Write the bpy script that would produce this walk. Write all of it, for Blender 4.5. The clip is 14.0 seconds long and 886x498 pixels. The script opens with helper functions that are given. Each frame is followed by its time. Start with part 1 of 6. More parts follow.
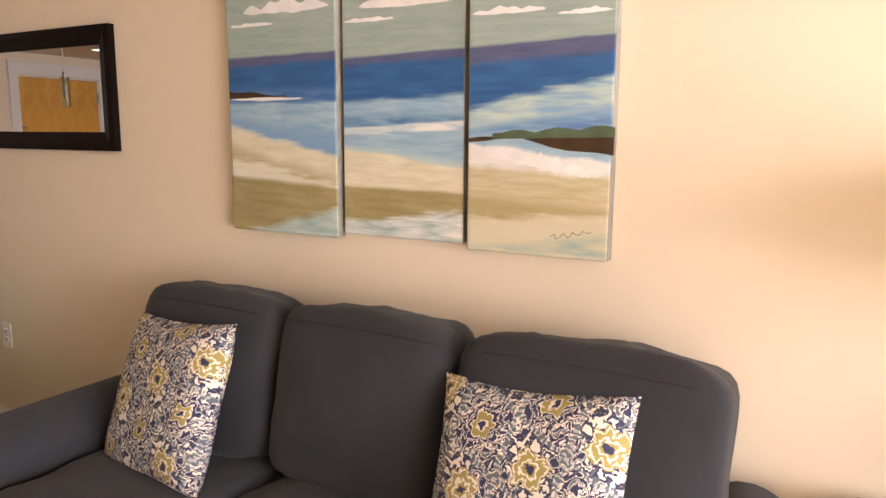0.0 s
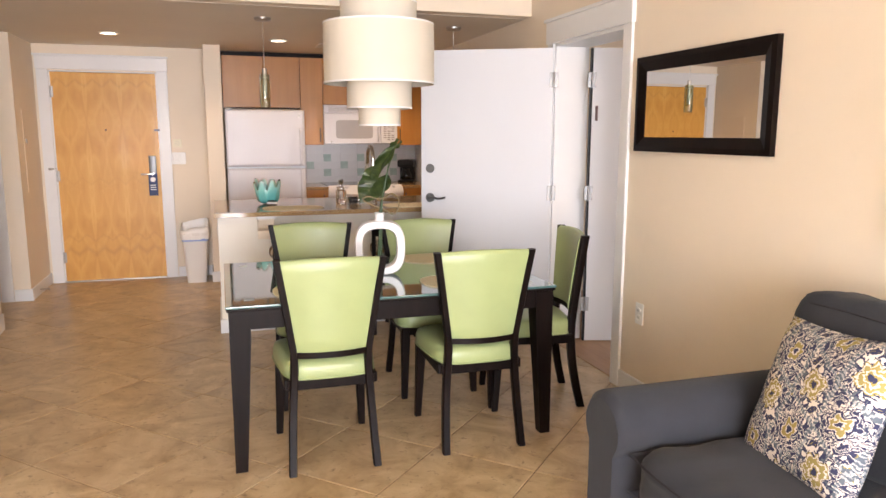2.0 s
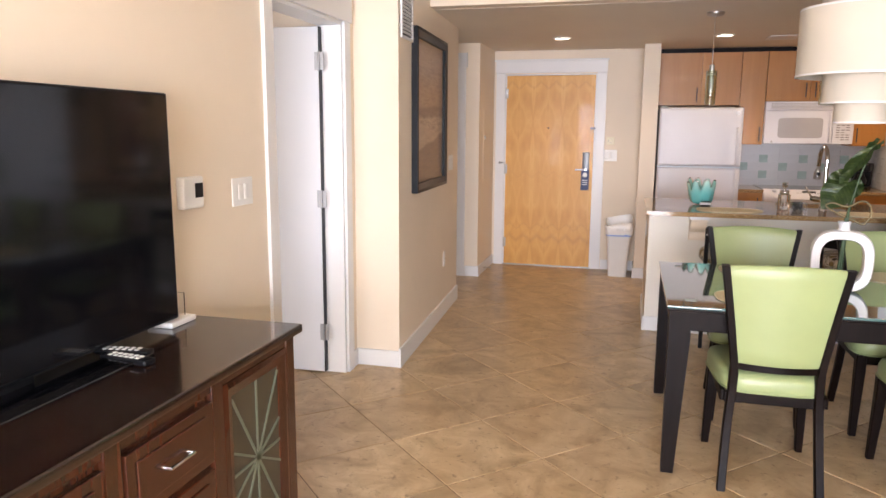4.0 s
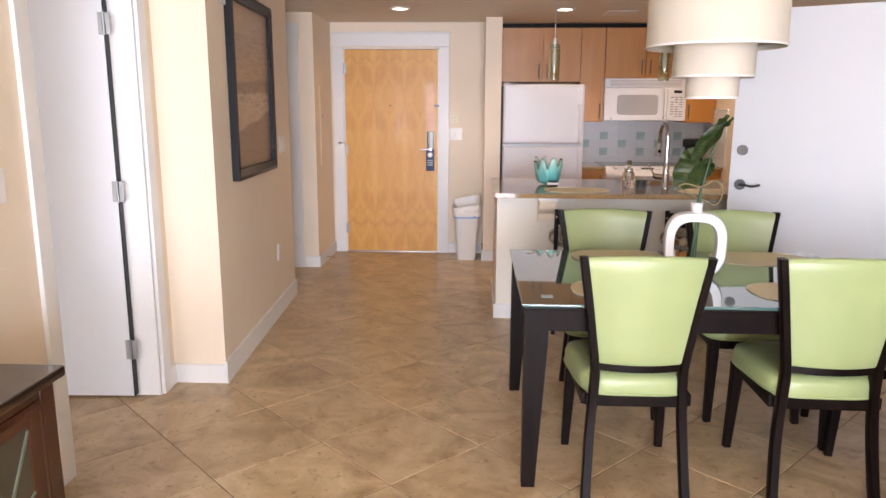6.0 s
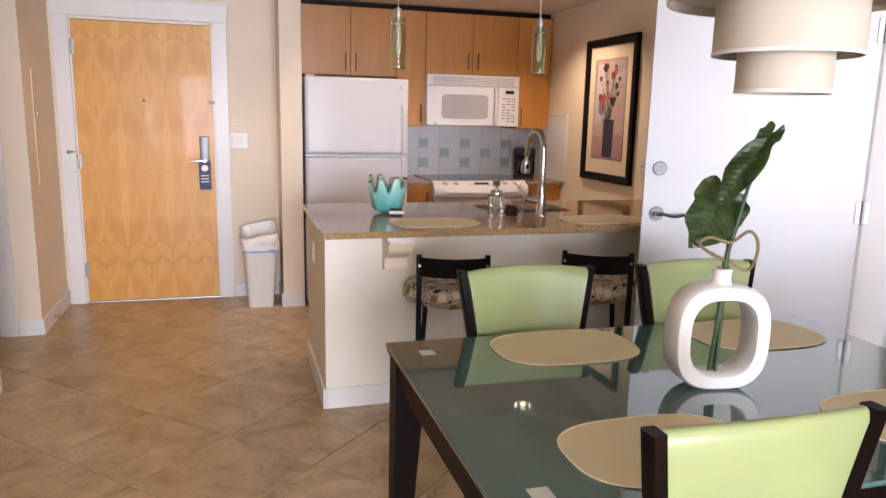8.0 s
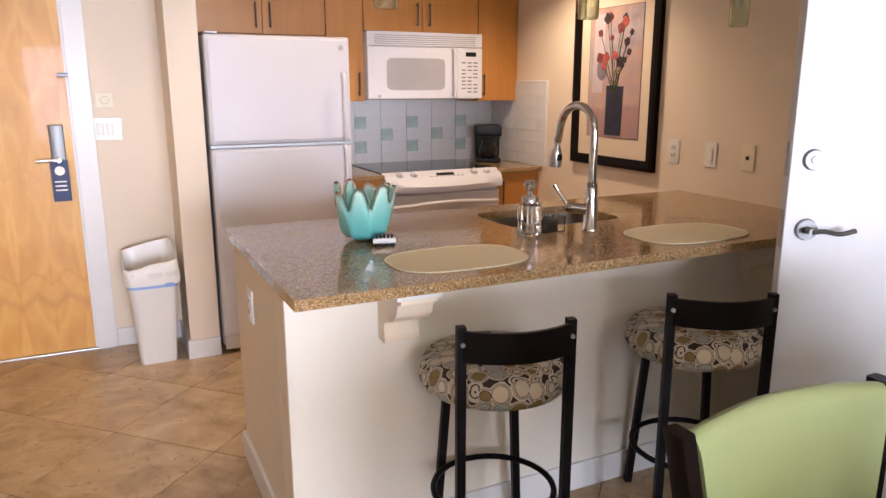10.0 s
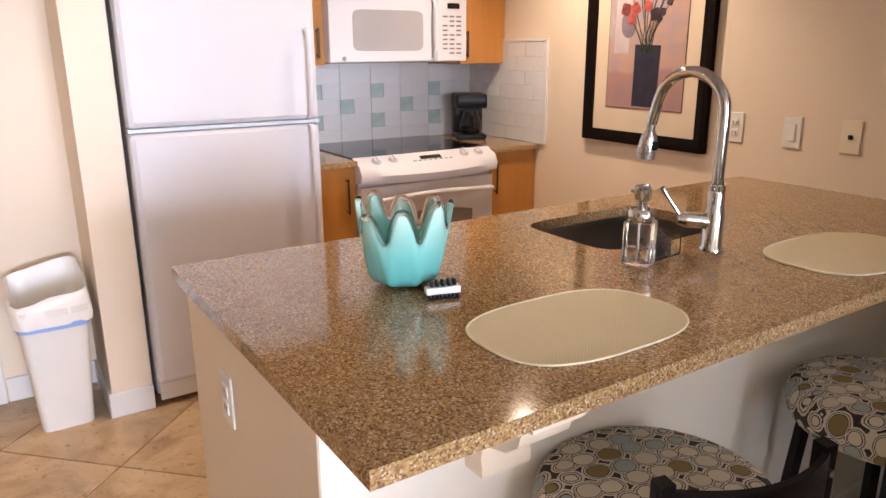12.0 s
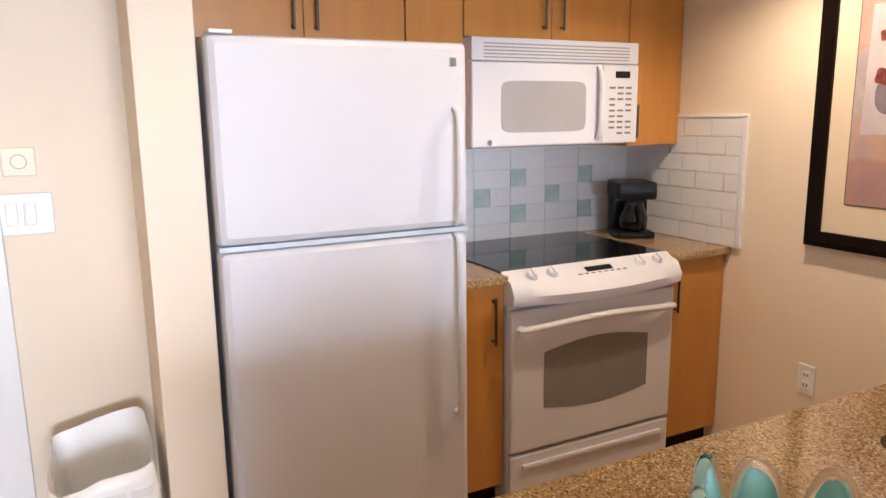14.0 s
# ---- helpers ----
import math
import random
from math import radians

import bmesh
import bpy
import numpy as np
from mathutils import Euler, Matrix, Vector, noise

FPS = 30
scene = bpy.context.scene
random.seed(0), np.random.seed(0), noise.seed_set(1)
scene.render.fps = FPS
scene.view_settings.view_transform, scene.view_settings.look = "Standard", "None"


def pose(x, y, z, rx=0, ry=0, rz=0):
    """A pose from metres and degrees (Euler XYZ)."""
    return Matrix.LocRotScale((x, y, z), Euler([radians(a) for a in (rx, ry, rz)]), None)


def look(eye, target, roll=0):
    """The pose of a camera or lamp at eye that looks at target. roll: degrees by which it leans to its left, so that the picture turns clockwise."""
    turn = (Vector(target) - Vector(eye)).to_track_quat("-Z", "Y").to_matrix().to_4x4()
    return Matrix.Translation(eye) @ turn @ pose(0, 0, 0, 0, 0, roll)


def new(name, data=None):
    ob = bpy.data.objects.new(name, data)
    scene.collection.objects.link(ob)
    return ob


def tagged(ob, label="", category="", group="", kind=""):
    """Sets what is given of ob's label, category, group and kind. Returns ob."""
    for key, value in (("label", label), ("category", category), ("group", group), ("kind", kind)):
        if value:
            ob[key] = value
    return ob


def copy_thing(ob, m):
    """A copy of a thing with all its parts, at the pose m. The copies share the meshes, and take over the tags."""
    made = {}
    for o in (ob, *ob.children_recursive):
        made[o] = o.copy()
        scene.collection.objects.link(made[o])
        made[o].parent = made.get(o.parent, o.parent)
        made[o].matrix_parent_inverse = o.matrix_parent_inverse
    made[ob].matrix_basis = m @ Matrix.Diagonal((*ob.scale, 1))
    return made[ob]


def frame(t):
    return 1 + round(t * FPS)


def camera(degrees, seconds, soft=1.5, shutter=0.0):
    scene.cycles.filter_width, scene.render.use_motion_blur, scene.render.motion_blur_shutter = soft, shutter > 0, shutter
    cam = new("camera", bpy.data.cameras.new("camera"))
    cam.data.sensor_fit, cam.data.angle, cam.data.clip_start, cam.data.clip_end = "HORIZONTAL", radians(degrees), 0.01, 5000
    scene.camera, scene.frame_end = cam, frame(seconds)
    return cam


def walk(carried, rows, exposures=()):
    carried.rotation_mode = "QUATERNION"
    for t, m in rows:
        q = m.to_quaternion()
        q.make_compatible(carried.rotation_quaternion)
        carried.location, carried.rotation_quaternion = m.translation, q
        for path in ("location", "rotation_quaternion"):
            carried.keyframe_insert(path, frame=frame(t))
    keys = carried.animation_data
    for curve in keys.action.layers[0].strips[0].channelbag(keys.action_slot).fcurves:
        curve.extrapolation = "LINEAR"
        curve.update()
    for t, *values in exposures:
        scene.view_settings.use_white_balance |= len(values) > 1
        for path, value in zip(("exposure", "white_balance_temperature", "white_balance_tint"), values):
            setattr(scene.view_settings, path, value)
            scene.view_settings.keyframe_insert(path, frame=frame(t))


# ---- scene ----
cam = camera(63.8, 14.0)
PATH = [
    (0, (-0.618, 0.126, 1.446), (-1.581, 1.85, 1.129), 0.4),
    (0.5, (-0.66, 0.094, 1.455), (-2.023, 1.52, 1.121), -0.1),
    (1, (-0.698, -0.004, 1.466), (-2.305, 1.137, 1.13), -0.1),
    (1.5, (-0.715, -0.106, 1.468), (-2.479, 0.778, 1.138), 0.1),
    (2, (-0.723, -0.181, 1.465), (-2.608, 0.406, 1.144), 0.1),
    (2.5, (-0.739, -0.215, 1.461), (-2.696, 0.053, 1.149), 0.3),
    (3, (-0.711, -0.246, 1.465), (-2.686, -0.315, 1.152), 0.3),
    (3.5, (-0.703, -0.315, 1.462), (-2.649, -0.648, 1.145), 0.3),
    (3.7, (-0.717, -0.344, 1.46), (-2.647, -0.759, 1.14), 0.4),
    (4.4, (-0.719, -0.37, 1.461), (-2.616, -0.908, 1.123), 0.3),
    (5.1, (-0.799, -0.332, 1.464), (-2.72, -0.751, 1.102), 0.2),
    (5.8, (-1.083, -0.357, 1.455), (-3.039, -0.525, 1.074), 0.2),
    (6, (-1.185, -0.371, 1.455), (-3.146, -0.459, 1.07), 0.2),
    (6.5, (-1.512, -0.456, 1.438), (-3.473, -0.406, 1.047), -0.1),
    (7, (-1.917, -0.565, 1.424), (-3.867, -0.361, 1.031), -0.0),
    (7.5, (-2.329, -0.587, 1.438), (-4.257, -0.21, 1.063), 1.1),
    (8, (-2.753, -0.618, 1.436), (-4.638, -0.061, 1.066), 1.3),
    (8.2, (-2.889, -0.624, 1.436), (-4.759, -0.024, 1.06), 1.4),
    (8.9, (-3.445, -0.651, 1.434), (-5.272, 0.061, 1.043), 1.0),
    (9.6, (-3.957, -0.656, 1.432), (-5.745, 0.138, 1.015), 0.1),
    (10.3, (-4.369, -0.632, 1.426), (-6.083, 0.277, 0.943), 0.4),
    (10.5, (-4.505, -0.634, 1.423), (-6.188, 0.318, 0.912), 0.8),
    (11, (-4.711, -0.593, 1.418), (-6.376, 0.379, 0.885), 0.2),
    (11.5, (-4.924, -0.596, 1.416), (-6.566, 0.41, 0.878), -0.1),
    (12, (-5.159, -0.588, 1.422), (-6.771, 0.463, 0.878), -0.2),
    (12.5, (-5.368, -0.504, 1.424), (-6.957, 0.588, 0.891), -0.3),
    (13, (-5.575, -0.468, 1.449), (-7.164, 0.636, 0.943), -0.4),
    (13.5, (-5.788, -0.441, 1.463), (-7.396, 0.661, 1.017), -1.3),
    (14, (-6.061, -0.429, 1.479), (-7.814, 0.459, 1.108), -0.7),
]
EXPOSURES = [(0.0, -0.90, 7100, 23), (0.5, -0.58, 6900, 21), (1.0, -0.34, 6750, 20), (2.0, -0.06, 6450, 17), (3.5, -0.12, 6150, 17), (8.0, -0.03, 5950, 18), (11.0, 0.40, 5750, 18), (12.5, 0.55, 5650, 16), (14.0, 0.42, 5550, 12)]
walk(cam, [(t, look(eye, target, roll)) for t, eye, target, roll in PATH], EXPOSURES)

# ---- light, sky, exposure ----
world = bpy.data.worlds.new("sky")
world.use_nodes = True
scene.world = world
wn = world.node_tree.nodes
sky = wn.new("ShaderNodeTexSky")
sky.sky_type, sky.sun_disc = "NISHITA", False
sky.sun_elevation, sky.sun_rotation = radians(38), radians(75)
world.node_tree.links.new(sky.outputs["Color"], wn["Background"].inputs["Color"])
wn["Background"].inputs["Strength"].default_value = 0.12
sun = new("sun", bpy.data.lights.new("sun", "SUN"))
sun.data.energy, sun.data.angle, sun.data.color = 5.0, radians(0.5), (1.0, 0.93, 0.82)
sun.matrix_world = look((0, 0, 0), (-math.cos(radians(38)) * 0.86, math.cos(radians(38)) * -0.5, -math.sin(radians(38))))


def area(name, place, target, sx, sy, watts, colour):
    d = bpy.data.lights.new(name, "AREA")
    d.shape, d.size, d.size_y, d.energy, d.color = "RECTANGLE", sx, sy, watts, colour
    ob = new(name, d)
    ob.matrix_world = look(place, target)
    return ob


def spot(name, place, watts, angle=110):
    d = bpy.data.lights.new(name, "SPOT")
    d.energy, d.color, d.spot_size, d.spot_blend, d.shadow_soft_size = watts, (1.0, 0.72, 0.44), radians(angle), 0.6, 0.035
    ob = new(name, d)
    ob.matrix_world = look(place, (place[0], place[1] + 0.001, 0))
    return ob


DAY = (0.93, 0.96, 1.0)
area("window_daylight", (3.02, -0.1, 1.25), (-4, -0.1, -3.6), 3.2, 2.1, 760, DAY)
# added fill lamps, at unseen windows assumed for the two side rooms
area("bedroom_fill", (3.06, -3.4, 1.3), (-4, -3.4, 1.0), 2.0, 1.6, 190, DAY)
area("adjoining_fill", (3.06, 3.6, 1.3), (-5, 3.6, 1.0), 2.0, 1.6, 180, DAY)
CANS = [(-7.43, -1.02), (-7.5, 0.37), (-7.62, 1.5)]
for (cx, cy), watts in zip(CANS, (13, 16, 58)):
    spot("downlight_lamp", (cx, cy, 2.27), watts, 135)

# ---- materials ----
def clear(name):
    m = bpy.data.materials.new(name)
    m.use_nodes = True
    nt = m.node_tree
    return m, nt, nt.nodes["Principled BSDF"]


def node(nt, kind, **values):
    n = nt.nodes.new(kind)
    for k, v in values.items():
        n.inputs[k.replace("_", " ")].default_value = v
    return n


def plug(nt, value, socket):
    if hasattr(value, "is_output"):
        nt.links.new(value, socket)
    else:
        socket.default_value = value


def calc(nt, op, a, b=0.0, c=0.0):
    n = nt.nodes.new("ShaderNodeMath")
    n.operation = op
    for s, v in zip(n.inputs, (a, b, c)):
        plug(nt, v, s)
    return n.outputs[0]


def ramp(nt, fac, stops, constant=False):
    n = nt.nodes.new("ShaderNodeValToRGB")
    n.color_ramp.interpolation = "CONSTANT" if constant else "LINEAR"
    e = n.color_ramp.elements
    while len(e) < len(stops):
        e.new(0.5)
    for el, (p, c) in zip(e, stops):
        el.position, el.color = p, (*c, 1)
    plug(nt, fac, n.inputs["Fac"])
    return n.outputs["Color"]


def mix(nt, fac, a, b, kind="MIX"):
    n = nt.nodes.new("ShaderNodeMix")
    n.data_type, n.blend_type = "RGBA", kind
    plug(nt, fac, n.inputs[0])
    for s, v in ((n.inputs[6], a), (n.inputs[7], b)):
        plug(nt, v if hasattr(v, "is_output") else (*v, 1), s)
    return n.outputs[2]


def coords(nt, scale=(1, 1, 1), kind="Object"):
    tc = nt.nodes.new("ShaderNodeTexCoord")
    mp = nt.nodes.new("ShaderNodeMapping")
    mp.inputs["Scale"].default_value = scale
    nt.links.new(tc.outputs[kind], mp.inputs["Vector"])
    return mp.outputs["Vector"]


def noise_of(nt, vec, scale, detail=4.0, rough=0.55, distort=0.0):
    n = node(nt, "ShaderNodeTexNoise", Scale=scale, Detail=detail, Roughness=rough, Distortion=distort)
    nt.links.new(vec, n.inputs["Vector"])
    return n.outputs["Fac"]


def bump(nt, bsdf, height, strength, distance=0.002):
    b = node(nt, "ShaderNodeBump", Strength=strength, Distance=distance)
    nt.links.new(height, b.inputs["Height"])
    nt.links.new(b.outputs["Normal"], bsdf.inputs["Normal"])


def plain(name, colour, rough=0.5, metal=0.0, var=0.06, scale=3.0, grain=60.0, relief=0.12, coat=0.0, sheen=0.0, spec=0.5):
    m, nt, b = clear(name)
    v = coords(nt)
    f = noise_of(nt, v, scale)
    lo = tuple(c * (1 - var) for c in colour)
    hi = tuple(min(1, c * (1 + var)) for c in colour)
    nt.links.new(ramp(nt, f, [(0.3, lo), (0.7, hi)]), b.inputs["Base Color"])
    g = noise_of(nt, v, grain, 3)
    nt.links.new(calc(nt, "MULTIPLY_ADD", g, rough * 0.3, rough * 0.85), b.inputs["Roughness"])
    b.inputs["Metallic"].default_value = metal
    b.inputs["Coat Weight"].default_value = coat
    b.inputs["Sheen Weight"].default_value = sheen
    b.inputs["Specular IOR Level"].default_value = spec
    if relief:
        bump(nt, b, g, relief)
    return m


def wood(name, dark, light, grain=(30, 30, 2.5), rough=0.4, coat=0.2, spec=0.5, scale=1.0):
    m, nt, b = clear(name)
    v = coords(nt, grain)
    info = nt.nodes.new("ShaderNodeObjectInfo")
    shift = nt.nodes.new("ShaderNodeVectorMath")
    nt.links.new(v, shift.inputs[0])
    nt.links.new(info.outputs["Random"], shift.inputs[1])
    f = noise_of(nt, shift.outputs[0], scale, 6, 0.6, 0.6)
    col = ramp(nt, f, [(0.25, dark), (0.75, light)])
    big = noise_of(nt, coords(nt), 1.7, 3)
    col = mix(nt, calc(nt, "MULTIPLY", big, 0.5), col, tuple(c * 0.78 for c in dark))
    nt.links.new(col, b.inputs["Base Color"])
    b.inputs["Roughness"].default_value = rough
    b.inputs["Coat Weight"].default_value = coat
    b.inputs["Specular IOR Level"].default_value = spec
    bump(nt, b, f, 0.08, 0.001)
    return m


def wall_paint(name, colour):
    m, nt, b = clear(name)
    v = coords(nt)
    big = noise_of(nt, v, 0.9, 5, 0.6)
    col = ramp(nt, big, [(0.3, tuple(c * 0.95 for c in colour)), (0.7, tuple(min(1, c * 1.03) for c in colour))])
    scuff = ramp(nt, noise_of(nt, v, 2.7, 6, 0.7), [(0.62, (0, 0, 0)), (0.75, (1, 1, 1))])
    col = mix(nt, calc(nt, "MULTIPLY", scuff, 0.12), col, tuple(c * 0.7 for c in colour))
    nt.links.new(col, b.inputs["Base Color"])
    b.inputs["Roughness"].default_value = 0.62
    bump(nt, b, noise_of(nt, v, 140, 3), 0.12, 0.001)
    return m


M_WALL = wall_paint("cream_wall_paint", (0.795, 0.69, 0.55))
M_CEIL = wall_paint("ceiling_paint", (0.74, 0.67, 0.57))
M_TRIM = plain("white_trim_paint", (0.75, 0.75, 0.745), 0.35, var=0.02, relief=0.03)
M_DOORW = plain("white_door_paint", (0.62, 0.635, 0.665), 0.4, var=0.02, scale=1.2, grain=120, relief=0.04)
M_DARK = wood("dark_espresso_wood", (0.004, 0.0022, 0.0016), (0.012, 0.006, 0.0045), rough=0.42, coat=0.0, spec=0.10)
M_MAHOG = wood("mahogany_wood", (0.028, 0.0085, 0.004), (0.092, 0.027, 0.011), rough=0.22, coat=0.25, spec=0.4)
M_MAPLE = wood("honey_maple_wood", (0.43, 0.172, 0.026), (0.57, 0.262, 0.052), grain=(9, 9, 0.9), rough=0.38, coat=0.25)
M_CHROME = plain("chrome", (0.56, 0.56, 0.57), 0.07, 1.0, relief=0)
M_STEEL = plain("brushed_steel", (0.55, 0.55, 0.55), 0.28, 1.0, relief=0.04, grain=200)
M_NICKEL = plain("satin_nickel_hinge", (0.42, 0.41, 0.40), 0.35, 1.0, relief=0.02)
M_HINGE = plain("satin_nickel_plate", (0.32, 0.32, 0.32), 0.45, 1.0, relief=0.02)
M_HANDLE = plain("dark_brushed_nickel", (0.17, 0.17, 0.17), 0.42, 1.0, relief=0.03, grain=200)
M_SEAM = plain("dark_sofa_piping", (0.016, 0.015, 0.018), 0.9)
M_PULL = plain("dark_bar_pull_metal", (0.10, 0.09, 0.08), 0.35, 1.0, relief=0)
M_APPL = plain("white_appliance_enamel", (0.63, 0.63, 0.67), 0.46, var=0.015, grain=260, relief=0.05, coat=0.08)
M_PLAST = plain("white_plastic", (0.78, 0.77, 0.74), 0.4, var=0.03, relief=0.03)
M_BLACK = plain("black_plastic", (0.006, 0.006, 0.007), 0.36, var=0.1, relief=0.05, spec=0.22)
M_SCREEN = plain("black_screen_glass", (0.004, 0.004, 0.005), 0.09, relief=0)
M_BGLASS = plain("black_ceramic_glass", (0.008, 0.008, 0.009), 0.08, relief=0)
M_MWGL = plain("pale_grey_microwave_window", (0.36, 0.35, 0.36), 0.2, relief=0)
M_GREYGL = plain("grey_oven_window", (0.20, 0.19, 0.185), 0.16, relief=0)
M_SOFA = plain("charcoal_blue_sofa_cloth", (0.021, 0.0225, 0.029), 0.95, var=0.18, scale=5, grain=420, relief=0.4, sheen=0.08)
M_LIME = plain("lime_green_leather", (0.305, 0.365, 0.165), 0.36, var=0.07, scale=4, grain=150, relief=0.16)
M_SHADE = plain("cream_linen_shade", (0.56, 0.515, 0.43), 0.85, var=0.03, grain=350, relief=0.25)
M_CERAM = plain("white_ceramic", (0.70, 0.69, 0.68), 0.4, var=0.03, grain=90, relief=0.1)
M_GROUT = plain("grout", (0.12, 0.085, 0.055), 0.9, var=0.15)
M_BLUE = plain("blue_plastic", (0.28, 0.44, 0.80), 0.4)
M_NAVY = plain("navy_card", (0.015, 0.03, 0.11), 0.5)
M_BLIND = plain("white_wall_plate", (0.80, 0.79, 0.76), 0.35, var=0.02, relief=0.02)
M_CREAMP = plain("cream_wall_plate", (0.80, 0.74, 0.55), 0.4, var=0.02, relief=0.02)


def tile_stone():
    m, nt, b = clear("brown_stone_tile")
    v = coords(nt)
    info = nt.nodes.new("ShaderNodeObjectInfo")
    add = nt.nodes.new("ShaderNodeVectorMath")
    add.operation = "MULTIPLY_ADD"
    comb = nt.nodes.new("ShaderNodeCombineXYZ")
    for s in comb.inputs:
        nt.links.new(info.outputs["Random"], s)
    nt.links.new(comb.outputs[0], add.inputs[0])
    add.inputs[1].default_value = (37, 91, 53)
    nt.links.new(v, add.inputs[2])
    p = add.outputs[0]
    big = noise_of(nt, p, 4.5, 7, 0.62, 0.8)
    col = ramp(nt, big, [(0.27, (0.29, 0.195, 0.095)), (0.5, (0.50, 0.36, 0.20)), (0.70, (0.66, 0.51, 0.315))])
    fine = ramp(nt, noise_of(nt, p, 28, 5, 0.7, 0.4), [(0.30, (1, 1, 1)), (0.42, (0, 0, 0))])
    col = mix(nt, calc(nt, "MULTIPLY", fine, 0.7), col, (0.13, 0.075, 0.04))
    col = mix(nt, calc(nt, "MULTIPLY", info.outputs["Random"], 0.18), col, (0.22, 0.14, 0.085))
    nt.links.new(col, b.inputs["Base Color"])
    nt.links.new(calc(nt, "MULTIPLY_ADD", big, 0.25, 0.22), b.inputs["Roughness"])
    bump(nt, b, noise_of(nt, p, 16, 6), 0.15, 0.003)
    return m


def granite():
    m, nt, b = clear("speckled_brown_granite")
    v = coords(nt)
    vo = node(nt, "ShaderNodeTexVoronoi", Scale=290.0, Randomness=1.0)
    nt.links.new(v, vo.inputs["Vector"])
    sep = nt.nodes.new("ShaderNodeSeparateColor")
    nt.links.new(vo.outputs["Color"], sep.inputs[0])
    col = ramp(nt, sep.outputs[0], [(0.0, (0.045, 0.028, 0.015)), (0.12, (0.19, 0.115, 0.05)), (0.36, (0.36, 0.235, 0.095)), (0.70, (0.48, 0.335, 0.155)), (0.92, (0.66, 0.56, 0.38))], True)
    col = mix(nt, calc(nt, "MULTIPLY", noise_of(nt, v, 22, 4), 0.62), col, (0.31, 0.18, 0.09))
    nt.links.new(col, b.inputs["Base Color"])
    b.inputs["Roughness"].default_value = 0.10
    return m


def birdseye(name):
    m, nt, b = clear(name)
    v = coords(nt)
    sep = nt.nodes.new("ShaderNodeSeparateXYZ")
    nt.links.new(v, sep.inputs[0])
    # two sheets of bookmatched veneer, mirrored about the joints
    mir = nt.nodes.new("ShaderNodeCombineXYZ")
    nt.links.new(calc(nt, "PINGPONG", sep.outputs[1], 0.155), mir.inputs[0])
    nt.links.new(calc(nt, "MULTIPLY", calc(nt, "PINGPONG", calc(nt, "ADD", sep.outputs[2], 0.3), 0.62), 0.28), mir.inputs[2])
    f = noise_of(nt, mir.outputs[0], 11, 6, 0.6, 1.2)
    col = ramp(nt, f, [(0.25, (0.58, 0.275, 0.048)), (0.5, (0.67, 0.345, 0.068)), (0.75, (0.75, 0.425, 0.105))])
    knot = node(nt, "ShaderNodeTexVoronoi", Scale=9.0)
    nt.links.new(mir.outputs[0], knot.inputs["Vector"])
    k = ramp(nt, knot.outputs["Distance"], [(0.05, (1, 1, 1)), (0.2, (0, 0, 0))])
    col = mix(nt, calc(nt, "MULTIPLY", k, 0.14), col, (0.40, 0.16, 0.025))
    # chevron figure across the sheets, low and high on the leaf
    saw = calc(nt, "MULTIPLY", calc(nt, "PINGPONG", sep.outputs[1], 0.0775), 0.9)
    wob = calc(nt, "MULTIPLY_ADD", noise_of(nt, v, 14, 3), 0.05, -0.025)
    for z0, wide, strong in ((0.27, 0.045, 0.34), (0.40, 0.022, 0.20), (0.96, 0.018, 0.11), (1.90, 0.024, 0.24)):
        d = calc(nt, "ABSOLUTE", calc(nt, "SUBTRACT", calc(nt, "ADD", sep.outputs[2], wob), calc(nt, "ADD", saw, z0)))
        mark = ramp(nt, calc(nt, "DIVIDE", d, wide), [(0.0, (1, 1, 1)), (1.0, (0, 0, 0))])
        col = mix(nt, calc(nt, "MULTIPLY", mark, strong), col, (0.38, 0.155, 0.035))
    nt.links.new(col, b.inputs["Base Color"])
    b.inputs["Roughness"].default_value = 0.42
    b.inputs["Coat Weight"].default_value = 0.1
    return m


def glass(name, colour=(1, 1, 1), rough=0.0, ior=1.45):
    m, nt, b = clear(name)
    b.inputs["Base Color"].default_value = (*colour, 1)
    b.inputs["Roughness"].default_value = rough
    b.inputs["IOR"].default_value = ior
    b.inputs["Transmission Weight"].default_value = 1.0
    return m


def lit(name, colour, strength):
    m, nt, b = clear(name)
    b.inputs["Emission Color"].default_value = (*colour, 1)
    b.inputs["Emission Strength"].default_value = strength
    return m


def mirror_mat():
    m, nt, b = clear("mirror_silver")
    b.inputs["Base Color"].default_value = (0.86, 0.87, 0.87, 1)
    b.inputs["Metallic"].default_value = 1.0
    b.inputs["Roughness"].default_value = 0.01
    return m


